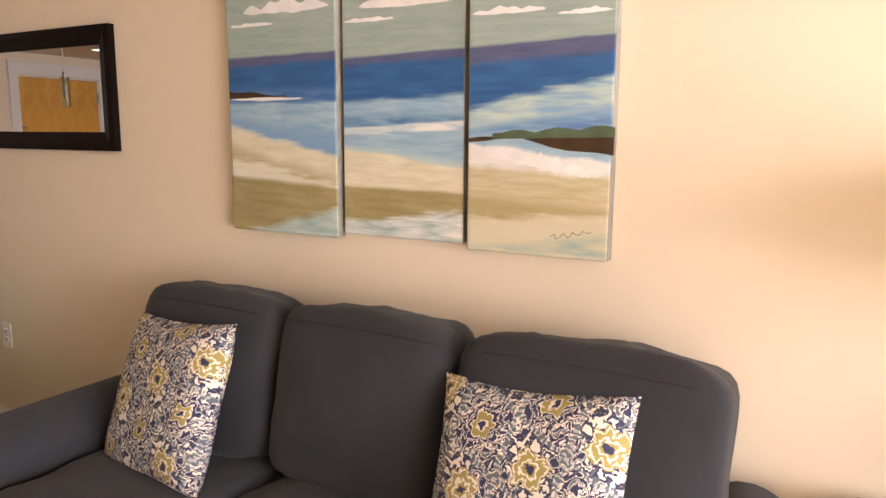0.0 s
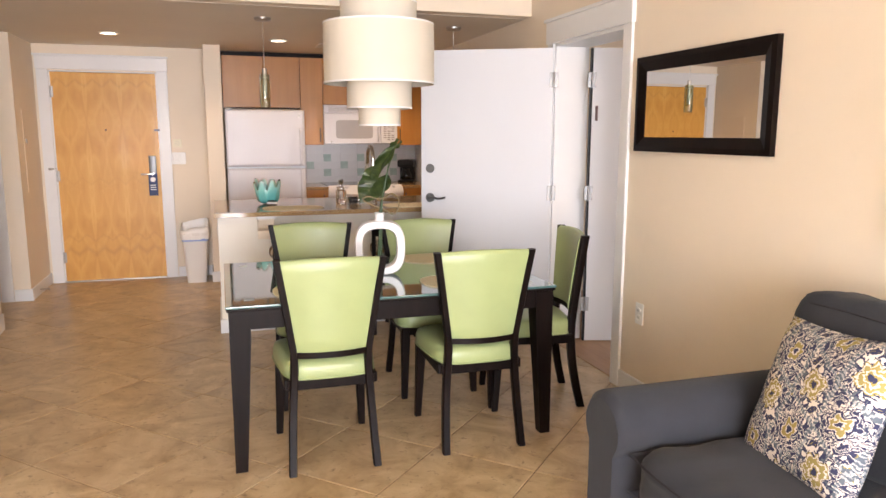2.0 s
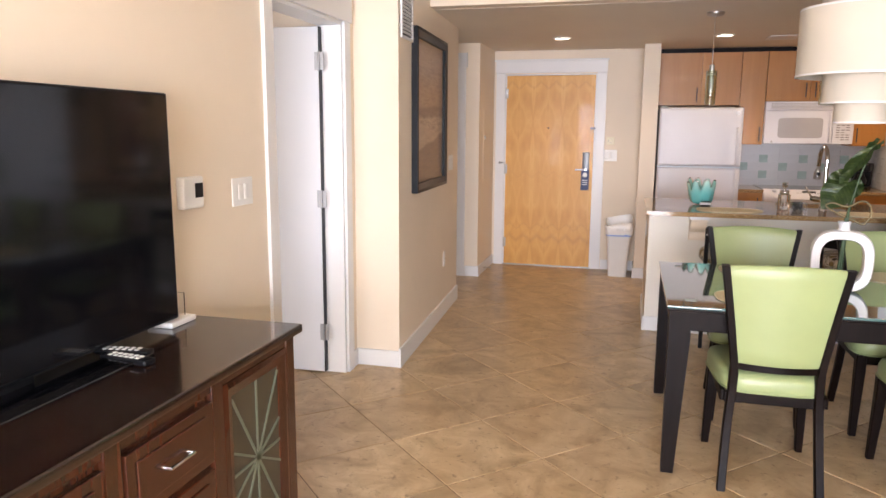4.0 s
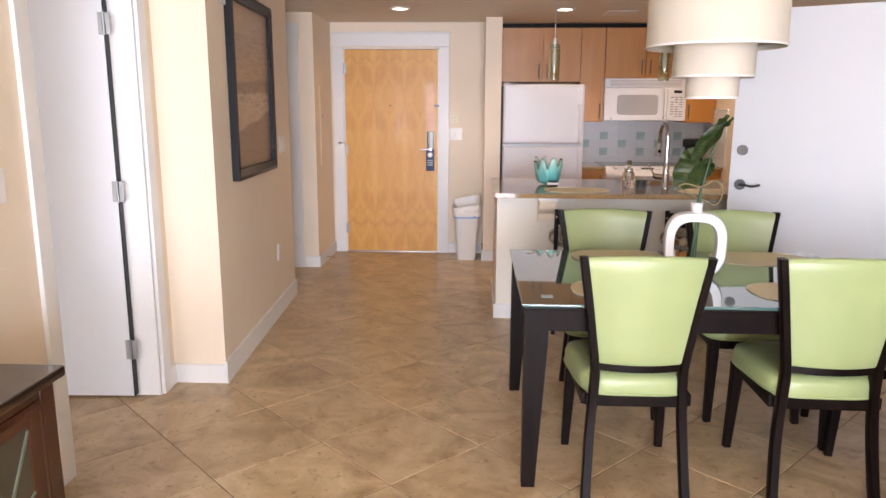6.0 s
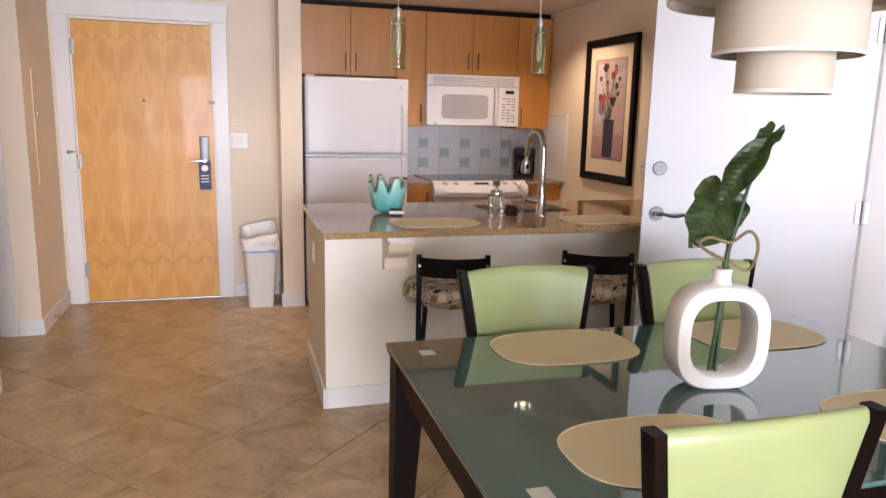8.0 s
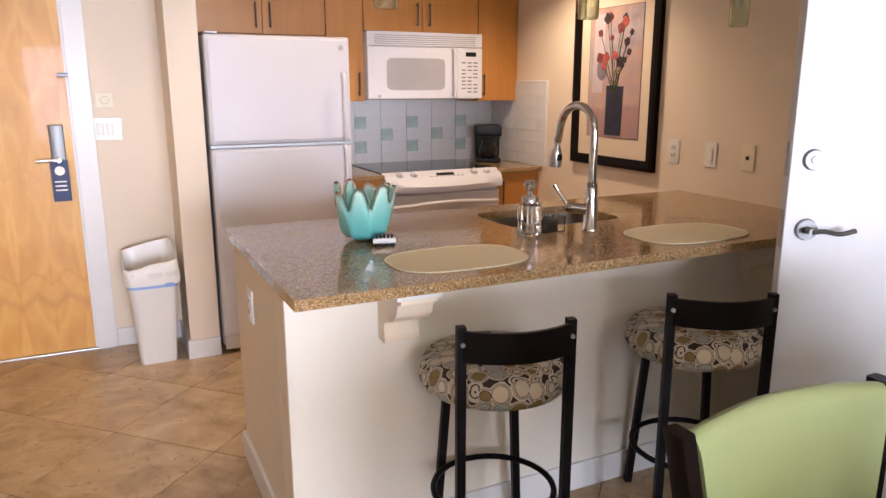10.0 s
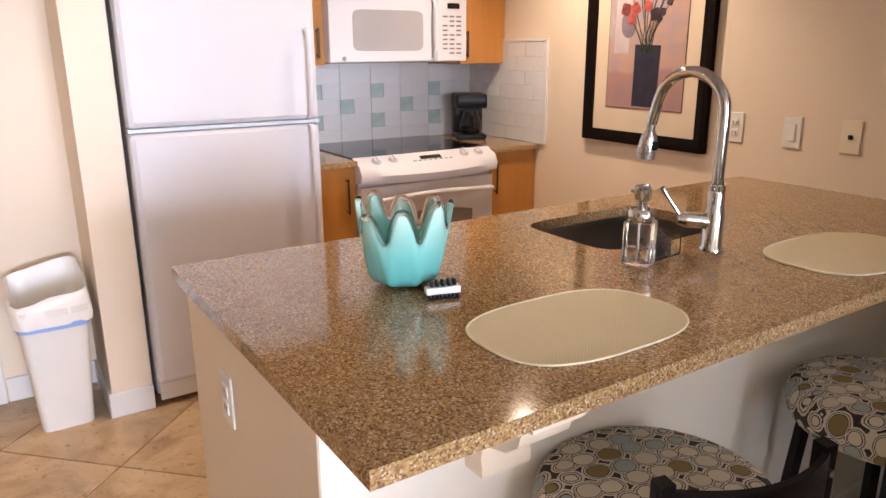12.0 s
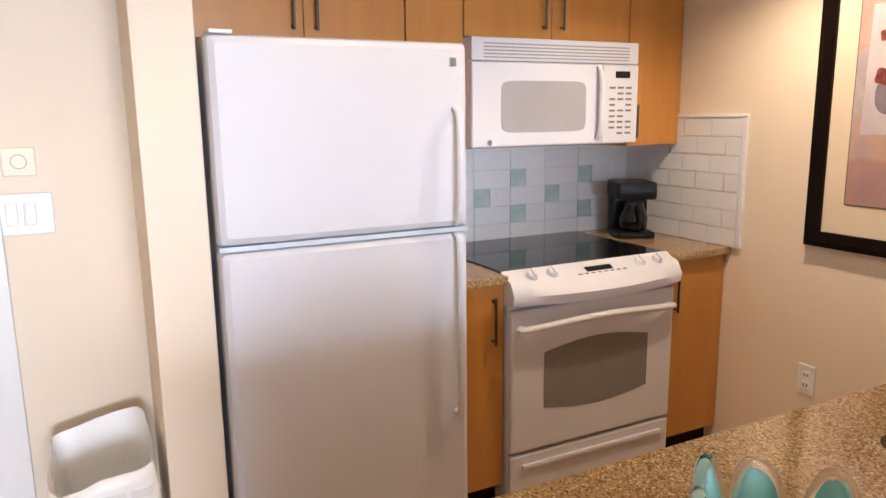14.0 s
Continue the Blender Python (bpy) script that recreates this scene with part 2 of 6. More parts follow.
def damask():
    """Rosettes on a diamond lattice, scrolled bands between, in navy, slate and olive on cream."""
    m, nt, b = clear("navy_olive_damask_cloth")
    sep = nt.nodes.new("ShaderNodeSeparateXYZ")
    v = coords(nt, (0.84, 0.84, 0.84))
    v.node.inputs["Rotation"].default_value = (0, radians(24), 0)
    nt.links.new(v, sep.inputs[0])
    wob = noise_of(nt, v, 60, 2)
    X = calc(nt, "MULTIPLY_ADD", calc(nt, "SUBTRACT", wob, 0.5), 0.03, calc(nt, "ADD", sep.outputs[0], 1.0))
    Z = calc(nt, "MULTIPLY_ADD", calc(nt, "SUBTRACT", noise_of(nt, v, 47, 2), 0.5), 0.03, calc(nt, "ADD", sep.outputs[2], 1.02))
    px, pz = calc(nt, "PINGPONG", X, 0.075), calc(nt, "PINGPONG", Z, 0.105)
    c = nt.nodes.new("ShaderNodeCombineXYZ")
    nt.links.new(px, c.inputs[0])
    nt.links.new(pz, c.inputs[1])
    cream, navy, olive, slate, pale = (0.74, 0.68, 0.60), (0.030, 0.034, 0.085), (0.34, 0.27, 0.085), (0.11, 0.135, 0.165), (0.38, 0.39, 0.40)

    def rosette(x, z, size, petals, stops):
        r = calc(nt, "SQRT", calc(nt, "ADD", calc(nt, "MULTIPLY", x, x), calc(nt, "MULTIPLY", z, z)))
        lobes = calc(nt, "SINE", calc(nt, "MULTIPLY", calc(nt, "ARCTAN2", z, x), petals))
        q = calc(nt, "DIVIDE", r, calc(nt, "MULTIPLY_ADD", lobes, size * 0.2, size))
        return ramp(nt, q, stops, True), calc(nt, "LESS_THAN", q, 1.0)

    n1 = noise_of(nt, c.outputs[0], 33, 1.5, 0.5, 1.2)
    ground = ramp(nt, n1, [(0.0, slate), (0.36, navy), (0.44, cream), (0.50, navy), (0.575, cream), (0.62, slate), (0.68, navy)], True)
    n2 = noise_of(nt, c.outputs[0], 21, 1.0)
    gold = ramp(nt, n1, [(0.0, olive), (0.42, cream), (0.50, olive), (0.545, navy), (0.59, cream)], True)
    col = mix(nt, calc(nt, "GREATER_THAN", n2, 0.60), ground, gold)
    band = calc(nt, "ABSOLUTE", calc(nt, "SUBTRACT", calc(nt, "ADD", calc(nt, "MULTIPLY", px, 1 / 0.075), calc(nt, "MULTIPLY", pz, 1 / 0.105)), 1.0))
    dash = calc(nt, "GREATER_THAN", calc(nt, "SINE", calc(nt, "MULTIPLY", calc(nt, "SUBTRACT", pz, px), 420)), 0.1)
    strip = mix(nt, dash, slate, mix(nt, calc(nt, "LESS_THAN", band, 0.055), cream, pale))
    col = mix(nt, calc(nt, "LESS_THAN", band, 0.10), col, strip)
    a, ina = rosette(px, pz, 0.034, 6, [(0.0, navy), (0.20, olive), (0.36, cream), (0.52, olive), (0.80, cream), (0.90, olive)])
    col = mix(nt, ina, col, a)
    ex, ez = calc(nt, "SUBTRACT", 0.075, px), calc(nt, "SUBTRACT", 0.105, pz)
    d, ind = rosette(ex, ez, 0.034, 5, [(0.0, navy), (0.22, cream), (0.34, olive), (0.66, cream), (0.76, navy), (0.94, cream)])
    col = mix(nt, ind, col, d)
    nt.links.new(col, b.inputs["Base Color"])
    b.inputs["Roughness"].default_value = 0.85
    bump(nt, b, noise_of(nt, coords(nt), 500, 2), 0.25, 0.001)
    return m


def pebbles():
    m, nt, b = clear("oval_pattern_stool_cloth")
    v = coords(nt, (20, 23, 19))
    vo = node(nt, "ShaderNodeTexVoronoi", Scale=1.0, Randomness=0.28)
    nt.links.new(v, vo.inputs["Vector"])
    sep = nt.nodes.new("ShaderNodeSeparateColor")
    nt.links.new(vo.outputs["Color"], sep.inputs[0])
    fill = ramp(nt, sep.outputs[0], [(0.0, (0.62, 0.54, 0.40)), (0.34, (0.22, 0.15, 0.05)), (0.60, (0.33, 0.35, 0.32)), (0.8, (0.56, 0.49, 0.37))], True)
    wob = calc(nt, "MULTIPLY_ADD", noise_of(nt, v, 2.0, 2), 0.12, vo.outputs["Distance"])
    ring = ramp(nt, wob, [(0.0, (0, 0, 0)), (0.50, (1, 1, 1)), (0.535, (0, 0, 0)), (0.585, (1, 1, 1)), (0.62, (0, 0, 0)), (0.70, (1, 1, 1))], True)
    inner = ramp(nt, wob, [(0.0, (1, 1, 1)), (0.51, (0, 0, 0))], True)
    col = mix(nt, inner, (0.60, 0.53, 0.42), fill)
    nt.links.new(mix(nt, ring, col, (0.03, 0.02, 0.015)), b.inputs["Base Color"])
    b.inputs["Roughness"].default_value = 0.8
    bump(nt, b, noise_of(nt, coords(nt), 400, 2), 0.2, 0.001)
    return m


def woven(name, colour):
    m, nt, b = clear(name)
    v = coords(nt)
    w1 = node(nt, "ShaderNodeTexChecker", Scale=260.0)
    nt.links.new(v, w1.inputs["Vector"])
    col = mix(nt, calc(nt, "MULTIPLY", w1.outputs["Fac"], 0.3), colour, tuple(c * 0.6 for c in colour))
    nt.links.new(col, b.inputs["Base Color"])
    b.inputs["Roughness"].default_value = 0.6
    bump(nt, b, w1.outputs["Fac"], 0.3, 0.001)
    return m


M_TILE, M_GRANITE, M_BIRD, M_MIRROR = tile_stone(), granite(), birdseye("birdseye_maple_veneer"), mirror_mat()
M_DAMASK, M_PEBBLE = damask(), pebbles()
M_MAT = woven("cream_woven_vinyl", (0.64, 0.56, 0.36))
M_HEM = plain("cream_bound_edge", (0.70, 0.63, 0.44), 0.5, var=0.08, scale=60, grain=200, relief=0.3)
M_GLASS, M_GREEN_GLASS = glass("clear_glass"), glass("green_tinted_glass", (0.80, 0.86, 0.72), 0.08)
M_BULB = lit("downlight_glow", (1.0, 0.80, 0.55), 10.0)
M_TABLEGLASS = plain("teal_backed_glass", (0.07, 0.135, 0.13), 0.04, var=0.05, relief=0, coat=1.0)


# ---- mesh helpers ----
def box(bm, lo, hi, bevel=0.0, segs=2):
    g = bmesh.ops.create_cube(bm, size=1.0)
    vs = g["verts"]
    for v in vs:
        v.co = Vector((lo[i] + (v.co[i] + 0.5) * (hi[i] - lo[i]) for i in range(3)))
    if bevel:
        es = list({e for v in vs for e in v.link_edges})
        bmesh.ops.bevel(bm, geom=es, offset=bevel, segments=segs, affect="EDGES", profile=0.5)
    return bm


def loft(bm, rings, caps=True, closed=True):
    """Joins rings of equal length into a skin."""
    made = [[bm.verts.new(p) for p in r] for r in rings]
    n = len(made[0])
    for a, b in zip(made, made[1:]):
        for i in range(n if closed else n - 1):
            j = (i + 1) % n
            bm.faces.new((a[i], a[j], b[j], b[i]))
    if caps:
        bm.faces.new(list(reversed(made[0])))
        bm.faces.new(made[-1])
    return bm


def cyl(bm, p0, p1, r0, r1=None, seg=16):
    p0, p1 = Vector(p0), Vector(p1)
    r1 = r0 if r1 is None else r1
    q = (p1 - p0).to_track_quat("Z", "Y")
    ring = lambda c, r: [c + q @ Vector((r * math.cos(2 * math.pi * k / seg), r * math.sin(2 * math.pi * k / seg), 0)) for k in range(seg)]
    return loft(bm, [ring(p0, r0), ring(p1, r1)])


def lathe(bm, profile, seg=32, centre=(0, 0, 0), caps=True):
    c = Vector(centre)
    return loft(bm, [[c + Vector((r * math.cos(2 * math.pi * k / seg), r * math.sin(2 * math.pi * k / seg), z)) for k in range(seg)] for r, z in profile], caps)


def tube(bm, pts, r, seg=10, caps=True, flat=1.0):
    pts = [Vector(p) for p in pts]
    rings, up = [], None
    for i, p in enumerate(pts):
        d = (pts[min(i + 1, len(pts) - 1)] - pts[max(i - 1, 0)]).normalized()
        if up is None:
            up = Vector((0, 0, 1)) if abs(d.z) < 0.9 else Vector((1, 0, 0))
        side = d.cross(up).normalized()
        up = side.cross(d).normalized()
        rad = r[i] if isinstance(r, (list, tuple)) else r
        rings.append([p + rad * (side * math.cos(2 * math.pi * k / seg) + up * flat * math.sin(2 * math.pi * k / seg)) for k in range(seg)])
    return loft(bm, rings, caps)


def prism(bm, outline, a, b, axis="z"):
    """A flat outline drawn out from a to b along an axis; outline in the other two axes in order."""
    at = {"x": lambda u, v, w: (w, u, v), "y": lambda u, v, w: (u, w, v), "z": lambda u, v, w: (u, v, w)}[axis]
    return loft(bm, [[Vector(at(u, v, a)) for u, v in outline], [Vector(at(u, v, b)) for u, v in outline]])


def spline(pts, n=8):
    out, P = [], [Vector(p) for p in pts]
    P = [P[0] * 2 - P[1]] + P + [P[-1] * 2 - P[-2]]
    for i in range(1, len(P) - 2):
        for k in range(n):
            t = k / n
            a, b, c, d = P[i - 1], P[i], P[i + 1], P[i + 2]
            out.append(0.5 * (2 * b + (c - a) * t + (2 * a - 5 * b + 4 * c - d) * t * t + (3 * b - a - 3 * c + d) * t ** 3))
    return out + [P[-2]]


def superellipse(a, b, p=2.6, n=40):
    sgn = lambda s: math.copysign(1, s)
    return [(a * sgn(math.cos(t)) * abs(math.cos(t)) ** (2 / p), b * sgn(math.sin(t)) * abs(math.sin(t)) ** (2 / p)) for t in [2 * math.pi * k / n for k in range(n)]]


def mesh_of(name, bm, material, angle=40):
    bmesh.ops.recalc_face_normals(bm, faces=bm.faces)
    limit = radians(angle)
    for f in bm.faces:
        f.smooth = True
    for e in bm.edges:
        if len(e.link_faces) == 2:
            # flat faces stay flat beside their small bevels
            turn = e.calc_face_angle(0.0)
            a, b = sorted(f.calc_area() for f in e.link_faces)
            e.smooth = turn < limit and not (turn > 0.15 and b > 15 * a)
    me = bpy.data.meshes.new(name)
    bm.to_mesh(me)
    bm.free()
    me.materials.append(material)
    return me


def part(name, bm, material, parent, label="", m=None, angle=40):
    ob = new(name, mesh_of(name, bm, material, angle))
    ob.parent = parent
    if m is not None:
        ob.matrix_basis = m
    return tagged(ob, label)


def thing(name, label, category, m=None, group="", kind=""):
    ob = new(name)
    ob.empty_display_size = 0.1
    if m is not None:
        ob.matrix_basis = m
    return tagged(ob, label, category, group, kind)


def solo(name, bm, material, label="", category="", m=None, group="", kind="", angle=40):
    ob = new(name, mesh_of(name, bm, material, angle))
    if m is not None:
        ob.matrix_basis = m
    return tagged(ob, label, category, group, kind)


def B(*boxes, bevel=0.0):
    bm = bmesh.new()
    for lo, hi in boxes:
        box(bm, lo, hi, bevel)
    return bm


# ---- structure ----
N, S, H = 2.0, -1.98, -1.70      # north wall, television wall, hall wall
LOW, HIGH, EAST = 2.29, 2.62, 3.10
T = 0.14


def structure(name, boxes, material=None, bevel=0.0, label="", category="wall"):
    return solo(name, B(*boxes, bevel=bevel), material or M_WALL, label, category, kind="structure")


DA, DB = -5.20, -4.32            # connecting door's opening
BA, BB = -4.60, -3.76            # bedroom door's opening
structure("wall_north", [((-9.0, N, -0.05), (DA, N + 0.24, 2.75)), ((DB, N, -0.05), (EAST + 0.2, N + 0.24, 2.75)), ((DA, N, 2.06), (DB, N + 0.24, 2.75))],
          label="smooth cream painted wall behind sofa and kitchen")
structure("wall_south", [((-4.77, S - T, -0.05), (BA, S, 2.75)), ((BB, S - T, -0.05), (EAST + 0.2, S, 2.75)), ((BA, S - T, 2.06), (BB, S, 2.75))],
          label="cream painted wall behind the television cabinet")
HX0, HX1, LEAN = -6.67, -4.77, 3.0      # the hall wall's ends, and its lean off the long axis in degrees


def hall_y(x):
    return H - math.tan(radians(LEAN)) * (HX1 - x)


solo("wall_hall", prism(bmesh.new(), [(HX1, H), (HX0, hall_y(HX0)), (HX0, -2.12), (HX1, -2.12)], -0.05, 2.75), M_WALL, "cream painted hall wall with a projecting corner", "wall", kind="structure")
for k, piece in enumerate((((-8.42, -1.95, -0.05), (-7.655, -1.82, 2.4)), ((-7.86, -3.2, -0.05), (-7.655, -1.95, 2.4)), ((-7.86, -3.3, -0.05), (-4.77, -3.2, 2.4)), ((HX0, -3.2, -0.05), (HX0 + 0.14, -2.12, 2.4)))):
    structure("wall_passage_%d" % (k + 1), [piece], label="cream wall of the side passage by the entry")
EA, EB = -1.695, -0.742           # entry door's opening
structure("wall_entry", [((-8.57, -1.95, -0.05), (-8.42, EA, 2.4)), ((-8.57, EB, -0.05), (-8.42, -0.29, 2.4)), ((-8.57, EA, 2.05), (-8.42, EB, 2.4))],
          label="cream painted wall around the entry door")
structure("wall_corridor", [((-8.9, -1.95, -0.05), (-8.75, -0.29, 2.4))], label="plain cream wall past the entry door")
structure("wall_wing", [((-8.9, -0.29, -0.05), (-8.03, -0.135, 2.4))], bevel=0.003, label="cream wing wall beside the refrigerator")
structure("wall_kitchen", [((-9.0, -0.135, -0.05), (-8.82, N, 2.4))], label="cream wall behind the kitchen cabinets")
structure("wall_east", [((EAST, -4.6, -0.05), (EAST + 0.2, -4.4, 2.75)), ((EAST, -2.4, -0.05), (EAST + 0.2, -1.75, 2.75)), ((EAST, 1.55, -0.05), (EAST + 0.2, 2.6, 2.75)), ((EAST, 4.6, -0.05), (EAST + 0.2, 5.0, 2.75)),
                        ((EAST, -4.4, 2.2), (EAST + 0.2, 5.0, 2.75)), ((EAST, -4.4, -0.05), (EAST + 0.2, -2.4, 0.5)), ((EAST, 2.6, -0.05), (EAST + 0.2, 4.6, 0.5))],
          label="cream wall with wide window openings to daylight")
structure("wall_bedroom", [((-4.77, -4.6, -0.05), (EAST, -4.5, 2.75)), ((-4.95, -4.6, -0.05), (-4.77, -2.12, 2.75))], label="plain cream bedroom wall")
structure("wall_adjoining", [((-6.6, 5.0, -0.05), (EAST, 5.1, 2.75)), ((-6.7, N + 0.24, -0.05), (-6.6, 5.1, 2.75))], label="plain cream wall of the adjoining room")
structure("ceiling_low", [((-9.0, -3.3, LOW), (-5.72, N, LOW + 0.12))], M_CEIL, label="lower painted ceiling over kitchen and hall", category="ceiling")
structure("ceiling", [((-5.72, -4.6, HIGH), (EAST + 0.2, 5.1, HIGH + 0.12)), ((-6.7, N + 0.24, HIGH), (-5.72, 5.1, HIGH + 0.12))], M_CEIL, label="painted living room ceiling", category="ceiling")
structure("beam", [((-5.72, hall_y(-5.72) + 0.004, LOW + 0.002), (-5.60, N, HIGH))], M_WALL, bevel=0.004, label="cream ceiling drop above the kitchen edge", category="beam")
structure("floor_bedroom", [((-4.77, -4.5, -0.05), (EAST, S - 1.0, 0.004)), ((-7.655, -3.2, -0.05), (HX0, -2.0, -0.006))], plain("tan_carpet", (0.36, 0.27, 0.17), 0.95, grain=300, relief=0.4), label="tan carpet", category="floor")
structure("floor_adjoining", [((-6.6, N + 0.03, -0.05), (EAST, 5.0, 0.006))], wood("oak_boards", (0.36, 0.19, 0.08), (0.52, 0.30, 0.14), grain=(3, 30, 30)), label="light brown wood floor past the doorway", category="floor")


def trim_run(name, boxes, label="white painted baseboard", category="baseboard"):
    return solo(name, B(*boxes, bevel=0.004), M_TRIM, label, category, kind="structure")


BH, BT = 0.105, 0.014
trim_run("baseboard", [((DB + 0.085, N - BT, 0), (EAST, N, BH)), ((-5.60, N - BT, 0), (DA - 0.085, N, BH))])
trim_run("baseboard", [((-4.77, H - 0.28, 0), (-4.77 + BT, H, BH)), ((-4.77, S, 0), (BA - 0.09, S + BT, BH))])
solo("baseboard", prism(bmesh.new(), [(HX1 + BT, H), (HX1 + BT, H + BT), (HX0, hall_y(HX0) + BT), (HX0, hall_y(HX0))], 0, 0.122), M_TRIM, "white painted baseboard along the hall", "baseboard", kind="structure")
trim_run("baseboard", [((BB + 0.09, S, 0), (EAST, S + BT, BH))])
trim_run("baseboard", [((-8.42, -1.82, 0), (-7.655, -1.82 + BT, BH)), ((-7.655, -1.95, 0), (-7.655 + BT, -1.82 + BT, BH))])
trim_run("baseboard", [((-8.42, EB + 0.105, 0), (-8.42 + BT, -0.29, BH)), ((-8.42, -0.29 - BT, 0), (-8.03, -0.29, BH)), ((-8.03, -0.29 - BT, 0), (-8.03 + BT, -0.135, BH))])


def casing_x(name, a, b, y, out, top=2.06, w=0.085, head=0.14, label="white painted door casing"):
    """Casing round an opening in a wall along x; out is the way into the room."""
    t = 0.018 * out
    ys = sorted((y, y + t))
    yh = sorted((y, y + 1.5 * t))
    yc = sorted((y, y + 2.2 * t))
    bm = B(((a - w, ys[0], 0), (a, ys[1], top)), ((b, ys[0], 0), (b + w, ys[1], top)), ((a - w - 0.01, yh[0], top), (b + w + 0.01, yh[1], top + head)), ((a - w - 0.025, yc[0], top + head), (b + w + 0.025, yc[1], top + head + 0.022)), bevel=0.003)
    return solo(name, bm, M_TRIM, label, "door casing", kind="structure")


casing_x("trim", DA, DB, N, -1)
casing_x("trim", BA, BB, S, 1)
solo("trim", B(((DA, N - 0.002, 0), (DA + 0.02, N + 0.244, 2.04)), ((DB - 0.02, N - 0.002, 0), (DB, N + 0.244, 2.04)), ((DA, N - 0.002, 2.04), (DB, N + 0.244, 2.06)), bevel=0.002), M_TRIM, "deep white door jamb lining", "door jamb", kind="structure")
solo("trim", B(((BA, S - T - 0.004, 0), (BA + 0.02, S + 0.002, 2.04)), ((BB - 0.02, S - T - 0.004, 0), (BB, S + 0.002, 2.04)), ((BA, S - T - 0.004, 2.04), (BB, S + 0.002, 2.06)), bevel=0.002), M_TRIM, "white door jamb lining", "door jamb", kind="structure")
# entry casing
solo("trim", B(((-8.42, EA - 0.10, 0), (-8.40, EA, 2.06)), ((-8.42, EB, 0), (-8.40, EB + 0.10, 2.06)), ((-8.42, EA - 0.105, 2.06), (-8.392, EB + 0.105, 2.18)), ((-8.42, EA - 0.12, 2.18), (-8.38, EB + 0.115, 2.20)), bevel=0.003), M_TRIM, "white painted casing round the entry door", "door casing", kind="structure")
# side passage casing, seen edge on
solo("trim", B(((-7.655, -2.05, 0), (-7.637, -1.955, 2.06)), ((-7.655, -2.9, 2.06), (-7.625, -1.94, 2.2)), bevel=0.003), M_TRIM, "white painted casing of the side passage door", "door casing", kind="structure")
solo("door_3", B(((-7.655, -2.85, 0.01), (-7.647, -2.06, 2.05))), M_DOORW, "white painted closed door in the side passage", "door", kind="structure")

floor = solo("floor", B(((-8.9, -2.3, -0.06), (EAST, N + 0.05, -0.0035)), ((-4.95, -3.05, -0.06), (EAST, -2.3, -0.0035))), M_GROUT, "brown stone tiles laid diagonally with thin joints", "floor", kind="structure")

# ---- doors ----
def hinge(parent, place, turn=0.0):
    """Butt hinge: a wide screwed plate across the joint and its knuckle, facing +y."""
    bm = B(((-0.028, 0.0, -0.05), (-0.002, 0.004, 0.05)), ((0.002, 0.0, -0.05), (0.028, 0.004, 0.05)), bevel=0.0015)
    cyl(bm, (0, 0.006, -0.052), (0, 0.006, 0.052), 0.0075, seg=10)
    for x in (-0.018, 0.018):
        for z in (-0.032, 0.0, 0.032):
            cyl(bm, (x, 0.004, z), (x, 0.0052, z), 0.004, seg=8)
    part("hinge", bm, M_HINGE, parent, "satin nickel butt hinge", m=pose(*place, 0, 0, turn))


def lever(parent, place, side, reach):
    """Lever handle: rose, neck and curved lever; side is the way out of the leaf along y, reach the lever's way along x."""
    bm = bmesh.new()
    cyl(bm, (0, 0, 0), (0, side * 0.012, 0), 0.033, 0.030, 24)
    cyl(bm, (0, side * 0.012, 0), (0, side * 0.05, 0), 0.011)
    tube(bm, spline([(0, side * 0.05, 0), (reach * 0.03, side * 0.052, 0.004), (reach * 0.075, side * 0.05, -0.004), (reach * 0.12, side * 0.05, 0.006)]), 0.009, flat=0.8)
    part("handle", bm, M_HANDLE, parent, "brushed steel lever handle", m=pose(*place))


# connecting door: hinged at the far jamb, swung out past a right angle
conn = thing("door_1", "white painted connecting door standing wide open", "door", pose(-5.198, N - 0.01, 0, 0, 0, -119), kind="structure")
part("leaf", B(((0, -0.022, 0.012), (0.912, 0.022, 2.03)), bevel=0.003), M_DOORW, conn)
for hz in (0.28, 1.06, 1.82):
    hinge(conn, (-0.004, 0.023, hz))
lever(conn, (0.848, 0.022, 1.013), 1, -1)
lever(conn, (0.848, -0.022, 1.013), -1, -1)
bm = bmesh.new()
cyl(bm, (0, 0.022, 0), (0, 0.036, 0), 0.032, 0.028, 24)
cyl(bm, (0, 0.036, 0), (0, 0.040, 0), 0.012, 0.012, 16)
part("deadbolt", bm, M_HANDLE, conn, "round steel deadbolt cover", m=pose(0.848, 0, 1.22))
part("latch_plate", B(((0.911, -0.012, 0.955), (0.914, 0.012, 1.07)), ((0.911, -0.012, 1.17), (0.914, 0.012, 1.27))), M_NICKEL, conn, "dark nickel latch plate")
# second leaf, of the adjoining room, open the other way
conn2 = thing("door_2", "second white connecting door, open into the next room", "door", pose(DA + 0.06, N + 0.246, 0, 0, 0, 73), kind="structure")
part("leaf", B(((0, -0.045, 0.012), (0.82, 0, 2.03)), bevel=0.003), M_DOORW, conn2)
for hz in (0.28, 1.06, 1.82):
    hinge(conn2, (-0.006, -0.046, hz), 180)
part("latch", B(((0.022, -0.049, 1.55), (0.040, -0.0455, 1.65)), bevel=0.001), plain("brown_latch", (0.10, 0.045, 0.04), 0.5), conn2, "small red-brown latch plate")
# black strip draws the shaded gap between jamb and leaf
part("gap_shade", B(((-0.013, -0.043, 0.012), (-0.0005, -0.002, 2.03))), M_BLACK, conn2, "black strip for the dark gap along the hinge edge")
